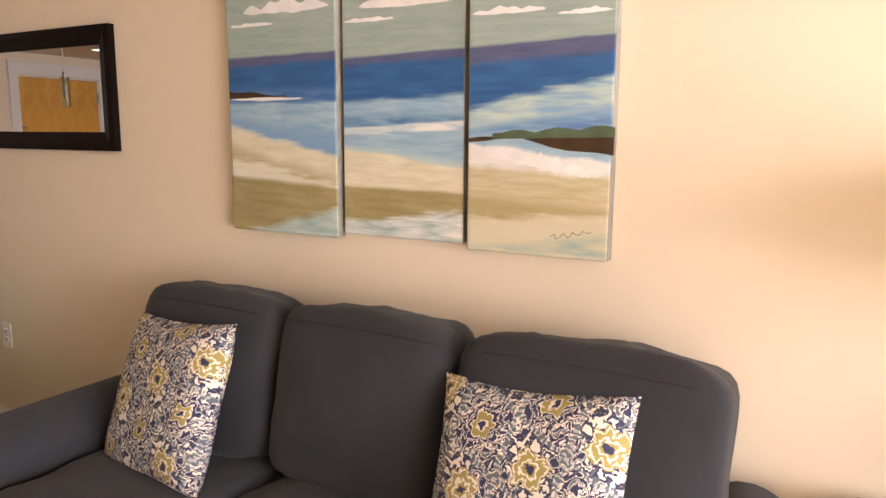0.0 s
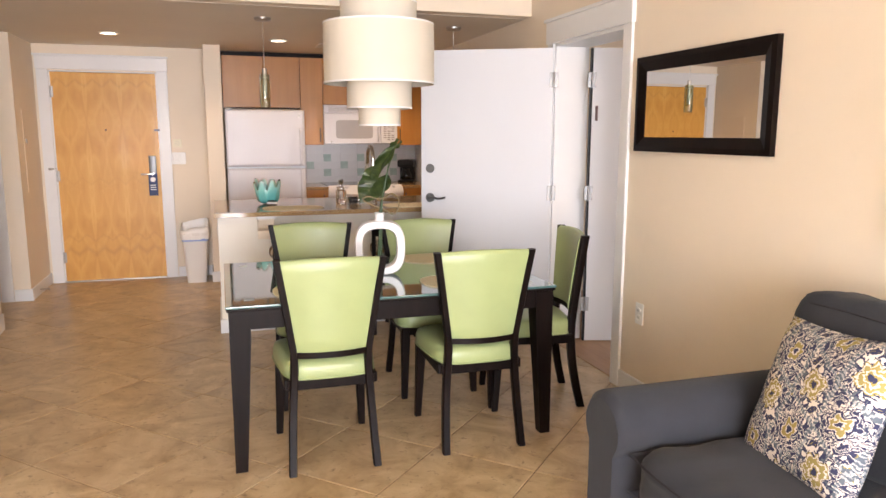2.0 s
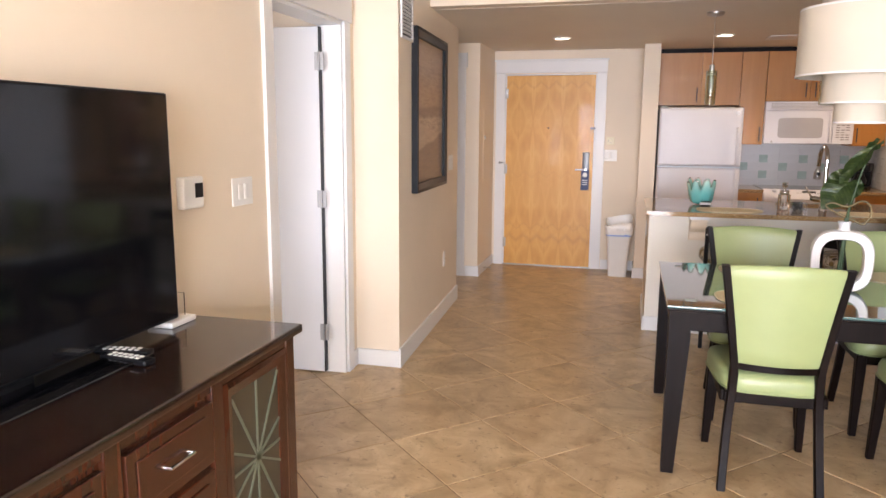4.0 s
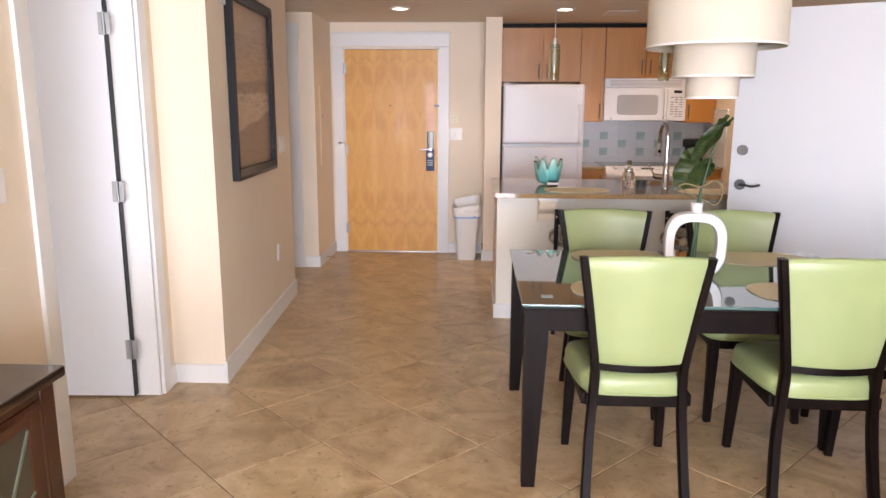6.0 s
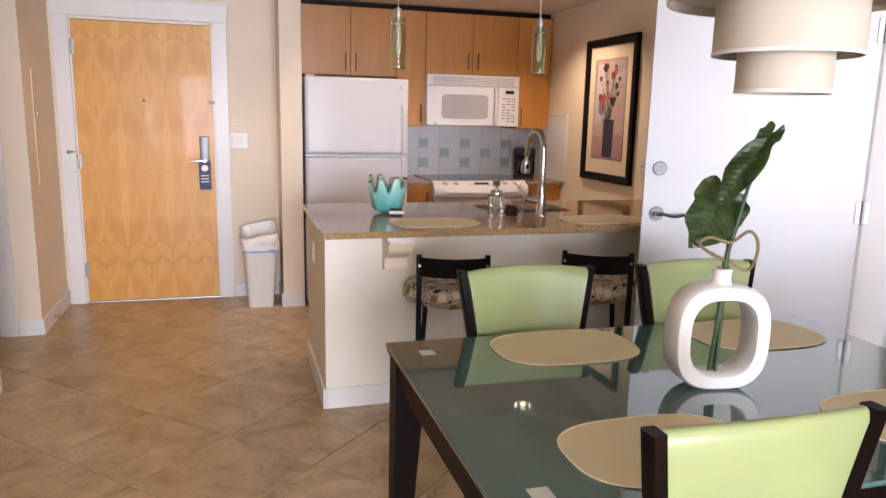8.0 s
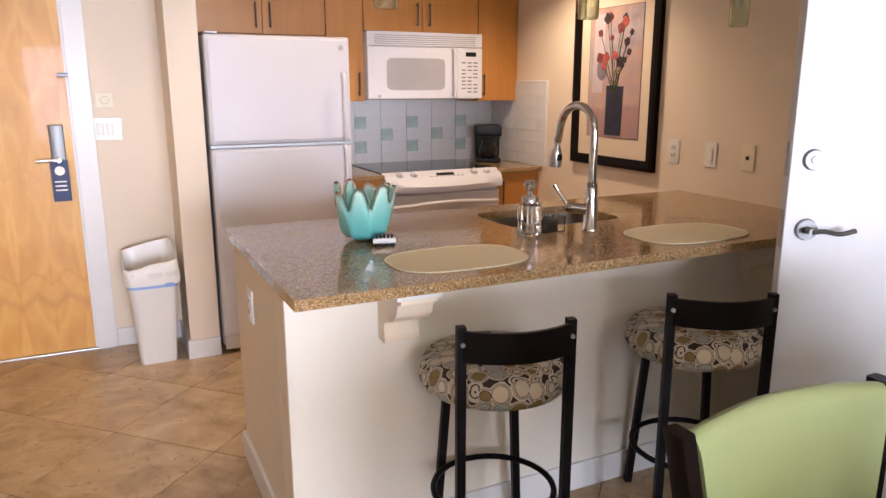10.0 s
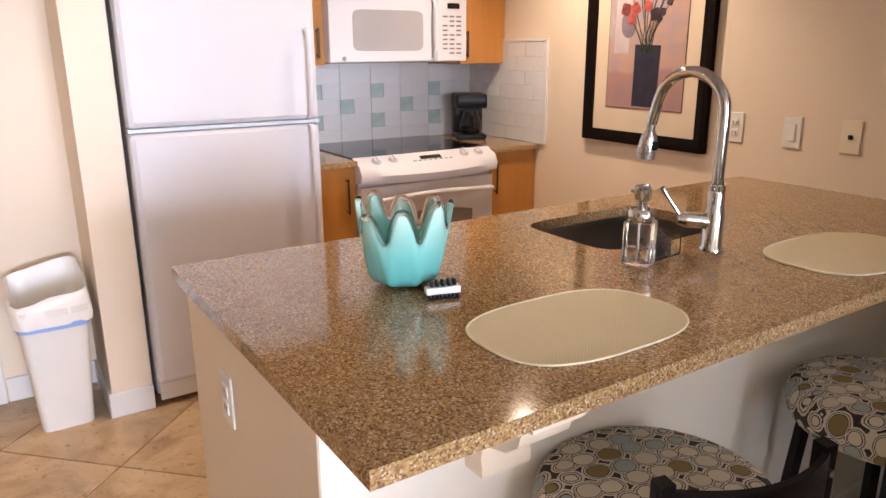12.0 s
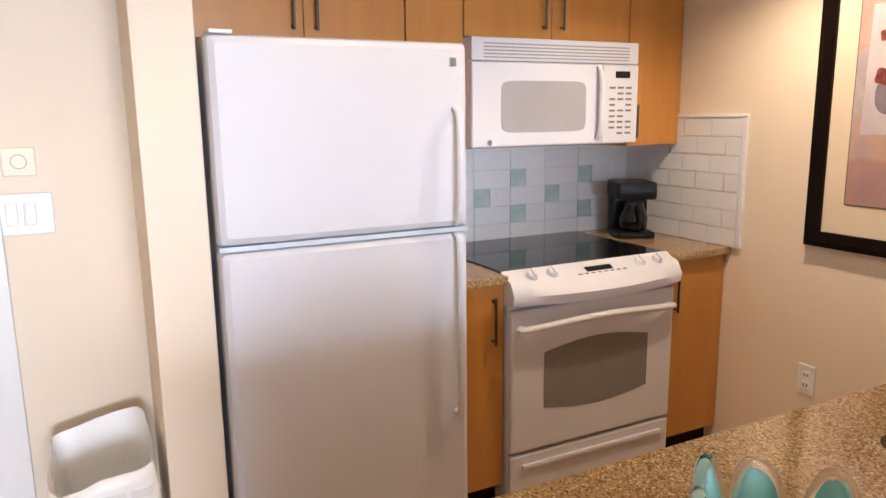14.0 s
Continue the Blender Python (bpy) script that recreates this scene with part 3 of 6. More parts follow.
# bedroom door, open inward at the far jamb
bed = thing("door_4", "white painted bedroom door standing open inward", "door", pose(BA + 0.022, S - T + 0.03, 0, 0, 0, -88), kind="structure")
part("leaf", B(((0.01, 0.0, 0.012), (0.80, 0.04, 2.03)), bevel=0.003), M_DOORW, bed)
for hz in (0.26, 1.06, 1.84):
    hinge(bed, (0.004, 0.0405, hz))
# thin black strip again stands for the shade in the hinge gap
part("gap_shade", B(((0.0035, 0.002, 0.012), (0.0098, 0.0385, 2.03))), M_BLACK, bed, "black strip for the dark gap along the hinge edge")
# entry door
entry = thing("door_5", "closed honey maple veneer entry door with steel hardware", "door", pose(-8.43, 0, 0), kind="structure")
part("leaf", B(((-0.03, EA + 0.012, 0.012), (0.008, EB - 0.012, 2.035)), bevel=0.002), M_BIRD, entry)
part("threshold", B(((-0.03, EA, 0.0), (0.03, EB, 0.012)), bevel=0.003), M_NICKEL, entry, "dark metal threshold")
part("frame", B(((-0.06, EA, 0), (0.012, EA + 0.012, 2.05)), ((-0.06, EB - 0.012, 0), (0.012, EB, 2.05)), ((-0.06, EA, 2.038), (0.012, EB, 2.05))), M_TRIM, entry)
part("peephole", cyl(bmesh.new(), (0.006, -1.23, 1.49), (0.012, -1.23, 1.49), 0.009), M_BLACK, entry, "small dark peephole")
part("lock_plate", B(((0.006, -0.860, 1.00), (0.02, -0.790, 1.24)), bevel=0.006), M_HANDLE, entry, "brushed steel electronic lock plate")
bm = cyl(bmesh.new(), (0.02, -0.825, 1.06), (0.06, -0.825, 1.06), 0.012)
tube(bm, [(0.06, -0.825, 1.06), (0.062, -0.875, 1.06), (0.06, -0.93, 1.058)], 0.009)
part("handle", bm, M_STEEL, entry, "steel lever handle")
sign = part("door_hanger", B(((0.05, -0.868, 0.845), (0.053, -0.785, 1.06)), bevel=0.001), M_NAVY, entry, "navy card hanger looped over the handle")
bm = bmesh.new()
cyl(bm, (0.0532, -0.827, 1.005), (0.0542, -0.827, 1.005), 0.024, seg=20)
for k in range(3):
    box(bm, (0.0532, -0.855, 0.945 - k * 0.022), (0.0542, -0.80, 0.952 - k * 0.022))
part("print", bm, M_PLAST, sign, "white disc and bars of small print")
bm = B(((0.006, -0.79, 1.48), (0.03, -0.735, 1.50)), bevel=0.003)
cyl(bm, (0.02, -0.735, 1.49), (0.02, -0.70, 1.49), 0.008)
part("security_latch", bm, M_HANDLE, entry, "steel swing bar latch")
for hz in (0.25, 1.05, 1.85):
    bm = B(((0.004, EA - 0.012, hz - 0.05), (0.012, EA + 0.03, hz + 0.05)), bevel=0.002)
    cyl(bm, (0.014, EA + 0.006, hz - 0.055), (0.014, EA + 0.006, hz + 0.055), 0.008, seg=10)
    part("hinge", bm, M_NICKEL, entry, "satin nickel hinge")
bm = cyl(bmesh.new(), (0.008, EA + 0.005, 1.12), (0.05, EA - 0.04, 1.12), 0.006)
cyl(bm, (0.05, EA - 0.04, 1.12), (0.06, EA - 0.05, 1.12), 0.012)
part("door_stop", bm, M_NICKEL, entry, "hinge pin door stop")

# electric panel cover on the entry's side wall
pan = thing("panel_cover", "flush cream painted electric panel cover", "panel", pose(-8.05, -1.82, 1.3))
part("cover", B(((-0.19, 0, -0.36), (0.19, 0.004, 0.36))), M_WALL, pan)
part("latch", B(((0.12, 0.004, 0.07), (0.15, 0.014, 0.11)), bevel=0.003), M_NICKEL, pan, "small dark latch")
bm = cyl(bmesh.new(), (-7.90, -1.806, 0.05), (-7.90, -1.74, 0.05), 0.006)
cyl(bm, (-7.90, -1.74, 0.05), (-7.90, -1.725, 0.05), 0.011)
solo("doorstop", bm, M_NICKEL, "small metal doorstop on the baseboard", "doorstop")


# ---- switches and outlets ----
def plate(kind, m, label, gangs=1, mat=M_BLIND, style="rocker"):
    w = 0.037 + 0.046 * (gangs - 1)
    t = thing(kind, label, "outlet" if style == "outlet" else "switch", m)
    part("plate", B(((-w, 0, -0.06), (w, 0.006, 0.06)), bevel=0.0035), mat, t)
    for g in range(gangs):
        x = (g - (gangs - 1) / 2) * 0.046
        if style == "rocker":
            part("rocker", B(((x - 0.016, 0.005, -0.033), (x + 0.016, 0.010, 0.033)), bevel=0.003), mat, t)
        elif style == "outlet":
            for s in (-1, 1):
                part("socket", B(((x - 0.016, 0.005, s * 0.02 - 0.014), (x + 0.016, 0.009, s * 0.02 + 0.014)), bevel=0.004), mat, t)
            for a in (-0.007, 0.007):
                for s in (-1, 1):
                    part("slot", B(((x + a - 0.0015, 0.0085, s * 0.02 - 0.006), (x + a + 0.0015, 0.0095, s * 0.02 + 0.006))), M_BLACK, t, "dark slot")
        else:
            part("jack", B(((x - 0.008, 0.005, -0.008), (x + 0.008, 0.009, 0.008))), M_BLACK, t, "dark socket")
    return t


NF = 180   # faces south, from the north wall
plate("outlet", pose(-4.06, N, 0.48, 0, 0, NF), "white wall outlet low beside the doorway", style="outlet")
plate("outlet", pose(-6.95, N, 1.108, 0, 0, NF), "white outlet above the counter", style="outlet")
plate("light_switch", pose(-6.705, N, 1.11, 0, 0, NF), "white rocker switch above the counter")
plate("phone_jack", pose(-6.485, N, 1.113, 0, 0, NF), "cream phone jack plate above the counter", mat=M_CREAMP, style="jack")
plate("outlet", pose(-7.755, N, 0.455, 0, 0, NF), "white outlet low on the kitchen wall", style="outlet")
plate("light_switch", pose(-8.42, -0.592, 1.212, 0, 0, -90), "white double rocker switch by the entry", gangs=2)
cr = thing("thermostat_plate", "cream square card plate above the switches", "wall plate", pose(-8.42, -0.582, 1.362, 0, 0, -90))
part("plate", B(((-0.042, 0, -0.04), (0.042, 0.008, 0.04)), bevel=0.003), M_CREAMP, cr)
bm = bmesh.new()
for k in range(14):
    a, b = 2 * math.pi * k / 14, 2 * math.pi * (k + 1) / 14
    tube(bm, [(0.02 * math.cos(a), 0.008, 0.02 * math.sin(a)), (0.02 * math.cos(b), 0.008, 0.02 * math.sin(b))], 0.0012, 6)
part("mark", bm, M_NICKEL, cr, "thin grey ring mark")
plate("outlet", pose(-6.12, hall_y(-6.12), 0.45, 0, 0, LEAN), "white outlet low on the hall wall", style="outlet")
plate("light_switch", pose(-6.36, hall_y(-6.36), 1.203, 0, 0, LEAN), "white rocker switch on the hall wall", gangs=2)
plate("light_switch", pose(-3.462, S, 1.195, 0, 0, 0), "white double rocker switch by the bedroom door", gangs=2)
th = thing("thermostat", "white wall thermostat with dark display", "thermostat", pose(-3.065, S, 1.222))
part("body", B(((-0.065, 0, -0.06), (0.065, 0.035, 0.06)), bevel=0.008), M_PLAST, th)
part("display", B(((-0.055, 0.035, -0.02), (-0.005, 0.0365, 0.035))), M_BLACK, th, "dark display")
plate("outlet", pose(-6.57, -0.218, 0.70, 0, 0, 180), "white outlet on the island's end", style="outlet")
# vent above the hall corner
vent = thing("air_vent", "white louvred air vent high on the wall", "vent", pose(-4.95, hall_y(-4.95), 2.165, 0, 0, LEAN))
part("frame", B(((-0.135, 0, -0.17), (-0.118, 0.012, 0.17)), ((0.118, 0, -0.17), (0.135, 0.012, 0.17)), ((-0.118, 0, -0.17), (0.118, 0.012, -0.153)), ((-0.118, 0, 0.153), (0.118, 0.012, 0.17)), bevel=0.002), M_TRIM, vent)
part("backing", B(((-0.118, 0, -0.153), (0.118, 0.002, 0.153))), M_BLACK, vent, "dark duct behind the slats")
for k in range(14):
    bm = B(((-0.118, -0.004, -0.0012), (0.118, 0.012, 0.0012)))
    part("slat", bm, M_TRIM, vent, m=pose(0, 0.004, -0.135 + k * 0.0207, 35))


# ---- ceiling lights and pendants ----
for cx, cy in CANS:
    cl = thing("downlight", "round recessed downlight, switched on", "downlight", pose(cx, cy, LOW), group="ceiling downlights")
    bm = bmesh.new()
    lathe(bm, [(0.082, 0), (0.082, -0.006), (0.066, -0.010), (0.062, -0.002), (0.062, 0.0)], caps=False)
    part("trim_ring", bm, M_TRIM, cl, "white trim ring")
    part("lens", lathe(bmesh.new(), [(0.062, -0.0005), (0.062, -0.004), (0.03, -0.006), (0.002, -0.0065)]), M_BULB, cl, "glowing lens")
cvent = solo("ceiling_grille", B(((-7.9, 0.75, LOW - 0.008), (-7.6, 1.0, LOW)), bevel=0.003), M_TRIM, "small white ceiling air grille", "vent")

pen = thing("pendant_light", "slim greenish glass cylinder pendant, unlit", "pendant lamp", pose(-6.23, 0.16, LOW), group="pendants over the island")
part("canopy", lathe(bmesh.new(), [(0.002, 0), (0.06, 0), (0.06, -0.015), (0.05, -0.024), (0.004, -0.03)]), M_STEEL, pen, "brushed steel ceiling canopy")
part("cord", cyl(bmesh.new(), (0, 0, -0.03), (0, 0, -0.36), 0.0028, seg=8), M_STEEL, pen, "thin grey cord")
part("cap", lathe(bmesh.new(), [(0.003, -0.355), (0.016, -0.36), (0.018, -0.42), (0.03, -0.425), (0.03, -0.43), (0.004, -0.43)], 20), M_STEEL, pen, "steel lamp holder")
part("glass_shade", lathe(bmesh.new(), [(0.034, -0.40), (0.037, -0.41), (0.038, -0.52), (0.036, -0.635), (0.032, -0.637), (0.034, -0.52), (0.033, -0.41), (0.031, -0.402)], 28), M_GREEN_GLASS, pen, "textured greenish glass cylinder")
part("bulb", lathe(bmesh.new(), [(0.004, -0.43), (0.012, -0.44), (0.016, -0.49), (0.013, -0.56), (0.003, -0.575)], 16), M_CERAM, pen, "pale unlit bulb")
copy_thing(pen, pose(-6.26, 0.91, LOW))
copy_thing(pen, pose(-6.27, 1.63, LOW))

# tiered drum chandelier
lam = thing("drum_chandelier", "cream fabric chandelier of four stacked drum shades", "chandelier", pose(-4.095, 0.553, -0.006))
for r, z0, z1 in ((0.178, 1.97, 2.072), (0.258, 1.698, 1.972), (0.153, 1.585, 1.72), (0.099, 1.505, 1.60)):
    bm = bmesh.new()
    lathe(bm, [(r, z0), (r, z1), (r - 0.003, z1), (r - 0.003, z0)], 64, caps=False)
    loft(bm, [[Vector((q * math.cos(2 * math.pi * k / 64), q * math.sin(2 * math.pi * k / 64), z)) for k in range(64)] for q, z in ((r, z0), (r - 0.003, z0))], caps=False)
    sh = part("shade", bm, M_SHADE, lam)
    bm = bmesh.new()
    for z in (z0 + 0.004, z1 - 0.004):
        lathe(bm, [(r + 0.0006, z - 0.004), (r + 0.0014, z - 0.004), (r + 0.0014, z + 0.004), (r + 0.0006, z + 0.004)], 64, caps=False)
    part("rim", bm, M_CERAM, sh, "white bound rim")
    part("diffuser", lathe(bmesh.new(), [(0.002, z0 + 0.02), (r - 0.004, z0 + 0.02), (r - 0.004, z0 + 0.022), (0.002, z0 + 0.022)], 48), M_SHADE, sh, "pale inner diffuser")
part("rod", cyl(bmesh.new(), (0, 0, 1.6), (0, 0, HIGH - 0.02), 0.007), M_STEEL, lam, "thin steel rod")
part("canopy", lathe(bmesh.new(), [(0.002, HIGH - 0.03), (0.055, HIGH - 0.028), (0.065, HIGH), (0.002, HIGH)]), M_STEEL, lam, "steel ceiling canopy")


# ---- dining table and chairs ----
TX, TY = -4.277, 0.572
tab = thing("dining_table", "dark wooden dining table with a green-grey glass top", "table", pose(TX, TY, 0))
HX, HY = 0.528, 0.761
for lo, hi in (((-HX + 0.02, -HY + 0.02, 0.638), (HX - 0.02, -HY + 0.045, 0.722)), ((-HX + 0.02, HY - 0.045, 0.638), (HX - 0.02, HY - 0.02, 0.722)),
               ((-HX + 0.02, -HY + 0.045, 0.638), (-HX + 0.045, HY - 0.045, 0.722)), ((HX - 0.045, -HY + 0.045, 0.638), (HX - 0.02, HY - 0.045, 0.722))):
    part("apron", B((lo, hi), bevel=0.003), M_DARK, tab)
part("top_frame", B(((-HX + 0.003, -HY + 0.003, 0.722), (HX - 0.003, HY - 0.003, 0.734)), bevel=0.003), M_DARK, tab)
part("glass_top", B(((-HX, -HY, 0.735), (HX, HY, 0.747)), bevel=0.003), M_TABLEGLASS, tab, "green-grey backed glass top with polished edge")
for sx in (-1, 1):
    for sy in (-1, 1):
        bm = bmesh.new()
        ring = lambda a, z: [Vector((sx * (HX - 0.012) - sx * u * a, sy * (HY - 0.012) - sy * v * a, z)) for u, v in ((0, 0), (1, 0), (1, 1), (0, 1))]
        loft(bm, [ring(0.052, 0), ring(0.088, 0.60), ring(0.088, 0.722)])
        part("leg", bm, M_DARK, tab)
        part("pad", B(((sx * 0.41 - 0.022, sy * 0.66 - 0.022, 0.7472), (sx * 0.41 + 0.022, sy * 0.66 + 0.022, 0.7478))), plain("clear_pad", (0.42, 0.46, 0.45), 0.3) if "clear_pad" not in bpy.data.materials else bpy.data.materials["clear_pad"], tab, "small pale square pad under the glass corner")


def chair(m):
    """Faces +y; origin on the floor under the seat."""
    c = thing("dining_chair", "dark wooden dining chair in lime green leather", "chair", m, group="chairs round the table")
    bm = bmesh.new()
    rows = []
    for z, s, inset in ((0.405, 0.985, 0.0), (0.42, 1.0, 0.0), (0.455, 1.0, 0.0), (0.478, 0.965, 0.0), (0.490, 0.86, 0.0), (0.494, 0.6, 0)):
        rows.append([Vector((x * s * (1.0 + 0.10 * y / 0.22), 0.01 + y * s, z)) for x, y in superellipse(0.218, 0.225, 5.0, 44)])
    loft(bm, rows)
    st = part("seat", bm, M_LIME, c, "padded lime green leather seat", angle=60)
    bm = bmesh.new()
    tube(bm, [Vector((x * (1.0 + 0.10 * y / 0.22), 0.01 + y, 0.413)) for x, y in superellipse(0.220, 0.227, 5.0, 44)] + [Vector((0.22, 0.01, 0.413))], 0.0035, 6)
    part("piping", bm, M_LIME, st)
    part("seat_rail", B(((-0.19, -0.205, 0.36), (0.19, -0.185, 0.406)), ((-0.205, 0.195, 0.36), (0.205, 0.215, 0.406)), ((-0.205, -0.19, 0.36), (-0.185, 0.2, 0.406)), ((0.185, -0.19, 0.36), (0.205, 0.2, 0.406)), bevel=0.003), M_DARK, c)
    back = lambda z: -0.205 - 0.042 * max(0, (z - 0.42) / 0.53) ** 1.25
    wide = lambda z: 0.155 + 0.072 * max(0, (z - 0.45) / 0.5) ** 1.15
    for s in (-1, 1):
        path = [(0.186, -0.262, 0), (0.180, -0.232, 0.13), (0.172, -0.208, 0.28), (0.163, -0.203, 0.42)] + [(wide(z), back(z), z) for z in (0.52, 0.62, 0.73, 0.84, 0.942)]
        bm = bmesh.new()
        rings = []
        for x, y, z in spline(path, 3):
            a, d = (0.0165, 0.021) if z < 0.5 else (0.0145, 0.021)
            rings.append([Vector((s * (x + u * a), y + v * d, z)) for u, v in ((-1, -0.8), (-0.8, -1), (0.8, -1), (1, -0.8), (1, 0.8), (0.8, 1), (-0.8, 1), (-1, 0.8))])
        loft(bm, rings)
        part("leg", bm, M_DARK, c)
        bm = bmesh.new()
        ring = lambda a, x, y, z: [Vector((s * x + u * a, y + v * a, z)) for u, v in ((-1, -0.8), (-0.8, -1), (0.8, -1), (1, -0.8), (1, 0.8), (0.8, 1), (-0.8, 1), (-1, 0.8))]
        loft(bm, [ring(0.0155, 0.205, 0.215, 0), ring(0.023, 0.194, 0.196, 0.33), ring(0.023, 0.194, 0.196, 0.406)])
        part("leg", bm, M_DARK, c)
        part("foot", cyl(bmesh.new(), (s * 0.205, 0.215, -0.0), (s * 0.205, 0.215, 0.004), 0.012, seg=12), M_PLAST, c, "pale floor glide")
    # upholstered back, hollow in plan
    bm = bmesh.new()
    rings = []
    Z = [0.535, 0.545, 0.60, 0.68, 0.76, 0.84, 0.89, 0.922, 0.939, 0.945]
    for k, z in enumerate(Z):
        w = wide(z) - 0.0135
        th = 0.019 if 0 < k < len(Z) - 2 else (0.012 if k != len(Z) - 1 else 0.005)
        front = [Vector((x, back(z) + th - 0.028 * (1 - (x / w) ** 2) + 0.008, z + 0.006 * (1 - 1.8 * (x / w) ** 2) * (z > 0.917))) for x in np.linspace(-w, w, 11)]
        rear = [Vector((x, back(z) - th - 0.028 * (1 - (x / w) ** 2) + 0.008, z + 0.006 * (1 - 1.8 * (x / w) ** 2) * (z > 0.917))) for x in np.linspace(w, -w, 11)]
        rings.append(front + rear)
    loft(bm, rings)
    part("backrest", bm, M_LIME, c, "lime green leather back panel", angle=55)
    bm = bmesh.new()
    for z0, z1 in ((0.508, 0.535),):
        rings = []
        for x in np.linspace(-0.152, 0.152, 11):
            y = back(z0) - 0.028 * (1 - (x / 0.152) ** 2) + 0.006
            rings.append([Vector((x, y - 0.012, z0)), Vector((x, y + 0.012, z0)), Vector((x, y + 0.012, z1)), Vector((x, y - 0.012, z1))])
        loft(bm, rings)
    part("back_rail", bm, M_DARK, c)
    return c


first = chair(pose(-3.932, 0.245, 0, 0, 0, 90))
copy_thing(first, pose(-3.938, 0.950, 0, 0, 0, 88.5))
copy_thing(first, pose(-4.640, 0.300, 0, 0, 0, -91))
copy_thing(first, pose(-4.630, 0.950, 0, 0, 0, -90))
copy_thing(first, pose(-4.258, 1.410, 0, 0, 0, 169))


def placemat(x, y, z, turn, a=0.225, b=0.155):
    mat = thing("placemat", "oval cream woven vinyl placemat", "placemat", pose(x, y, z, 0, 0, turn), group="placemats")
    part("weave", prism(bmesh.new(), superellipse(a - 0.003, b - 0.003, 2.9, 56), 0, 0.003), M_MAT, mat)
    edge = [Vector((u, v, 0.0025)) for u, v in superellipse(a - 0.0025, b - 0.0025, 2.9, 56)]
    part("hem", tube(bmesh.new(), edge + [edge[0]], 0.0024, 6, caps=False), M_HEM, mat, "thin paler bound edge")
    return mat


for px, py in ((-4.645, 0.335), (-4.63, 1.01), (-3.975, 0.245), (-3.975, 0.95)):
    placemat(px, py, 0.7475, 90)
placemat(-6.080, 0.322, 0.9145, 90, 0.222, 0.148)
placemat(-6.060, 1.232, 0.9145, 90, 0.228, 0.150)

# ring vase with a plant
vs = thing("ring_vase", "white ceramic ring-shaped vase holding a plant", "vase", pose(-4.272, 0.584, 0.7475, 0, 0, -10))
bm = bmesh.new()
outer, inner = superellipse(0.128, 0.139, 2.9, 56), superellipse(0.087, 0.099, 2.9, 56)
D = 0.044
front = lambda pts, y, k: [Vector((u * k, y, 0.139 + v * k)) for u, v in pts]
rings = [front(outer, -D, 0.96), front(outer, -D + 0.008, 1.0), front(outer, D - 0.008, 1.0), front(outer, D, 0.96), front(inner, D, 1.04), front(inner, D - 0.008, 1.0), front(inner, -D + 0.008, 1.0), front(inner, -D, 1.04), front(outer, -D, 0.96)]
loft(bm, rings, caps=False)
bmesh.ops.remove_doubles(bm, verts=bm.verts, dist=0.0004)
part("ring", bm, M_CERAM, vs, m=pose(0, 0, 0, 0, 0, 90))
part("neck", lathe(bmesh.new(), [(0.030, 0.272), (0.022, 0.285), (0.025, 0.313), (0.028, 0.318), (0.021, 0.319), (0.019, 0.298), (0.002, 0.293)], 24), M_CERAM, vs, "short ceramic neck")


def leaf_material(name, a, b):
    m, nt, bs = clear(name)
    v = coords(nt)
    sep = nt.nodes.new("ShaderNodeSeparateXYZ")
    nt.links.new(v, sep.inputs[0])
    vein = calc(nt, "ABSOLUTE", calc(nt, "SINE", calc(nt, "MULTIPLY", calc(nt, "ADD", sep.outputs[1], calc(nt, "MULTIPLY", calc(nt, "ABSOLUTE", sep.outputs[0]), -0.6)), 190)))
    col = mix(nt, ramp(nt, noise_of(nt, v, 25, 4), [(0.35, (0, 0, 0)), (0.7, (1, 1, 1))]), a, b)
    col = mix(nt, ramp(nt, vein, [(0.0, (0.7, 0.7, 0.7)), (0.18, (0, 0, 0))]), col, (0.16, 0.22, 0.06))
    nt.links.new(col, bs.inputs["Base Color"])
    bs.inputs["Roughness"].default_value = 0.3
    bump(nt, bs, vein, 0.3, 0.002)
    return m


M_LEAF = leaf_material("mottled_green_leaf", (0.022, 0.050, 0.012), (0.085, 0.125, 0.032))
M_STEM = plain("green_stem", (0.03, 0.06, 0.02), 0.5)
pl = thing("vase_plant", "green heart-leaved stem with curled tendrils in the vase", "plant", pose(-4.272, 0.584, 0.75))


def heart_leaf(L, W, fold=0.28, curl=0.25, slim=1.0):
    """A heart-shaped blade about its petiole; +y to the tip, wavy margin, cupped along the midrib."""
    bm = bmesh.new()
    turn = (0, 14, 32, 58, 90, 122, 148, 166, 180)
    reach = (L, 0.84 * L, 0.72 * L, 1.0 * W, 1.0 * W, 0.97 * W, 0.86 * W, 0.55 * W, 0.22 * W)
    n, rings = 56, []
    for k in range(1, 8):
        q = k / 7
        ring = []
        for i in range(n):
            a = 360 * i / n
            r = q * float(np.interp(min(a, 360 - a), turn, reach))
            x, y = slim * r * math.sin(radians(a)), r * math.cos(radians(a))
            z = fold * abs(x) - curl * (max(0, y) / L) ** 2 * L + q ** 3 * 0.006 * math.sin(radians(a) * 9) + 0.0035 * math.sin(70 * (y - 0.6 * abs(x)) + 1)
            ring.append(bm.verts.new((x, y, z)))
        rings.append(ring)
    mid = bm.verts.new((0, 0, 0))
    for i in range(n):
        bm.faces.new((mid, rings[0][i], rings[0][(i + 1) % n]))
        for p, q in zip(rings, rings[1:]):
            bm.faces.new((p[i], q[i], q[(i + 1) % n], p[(i + 1) % n]))
    bmesh.ops.solidify(bm, geom=bm.faces[:], thickness=0.0012)
    return bm


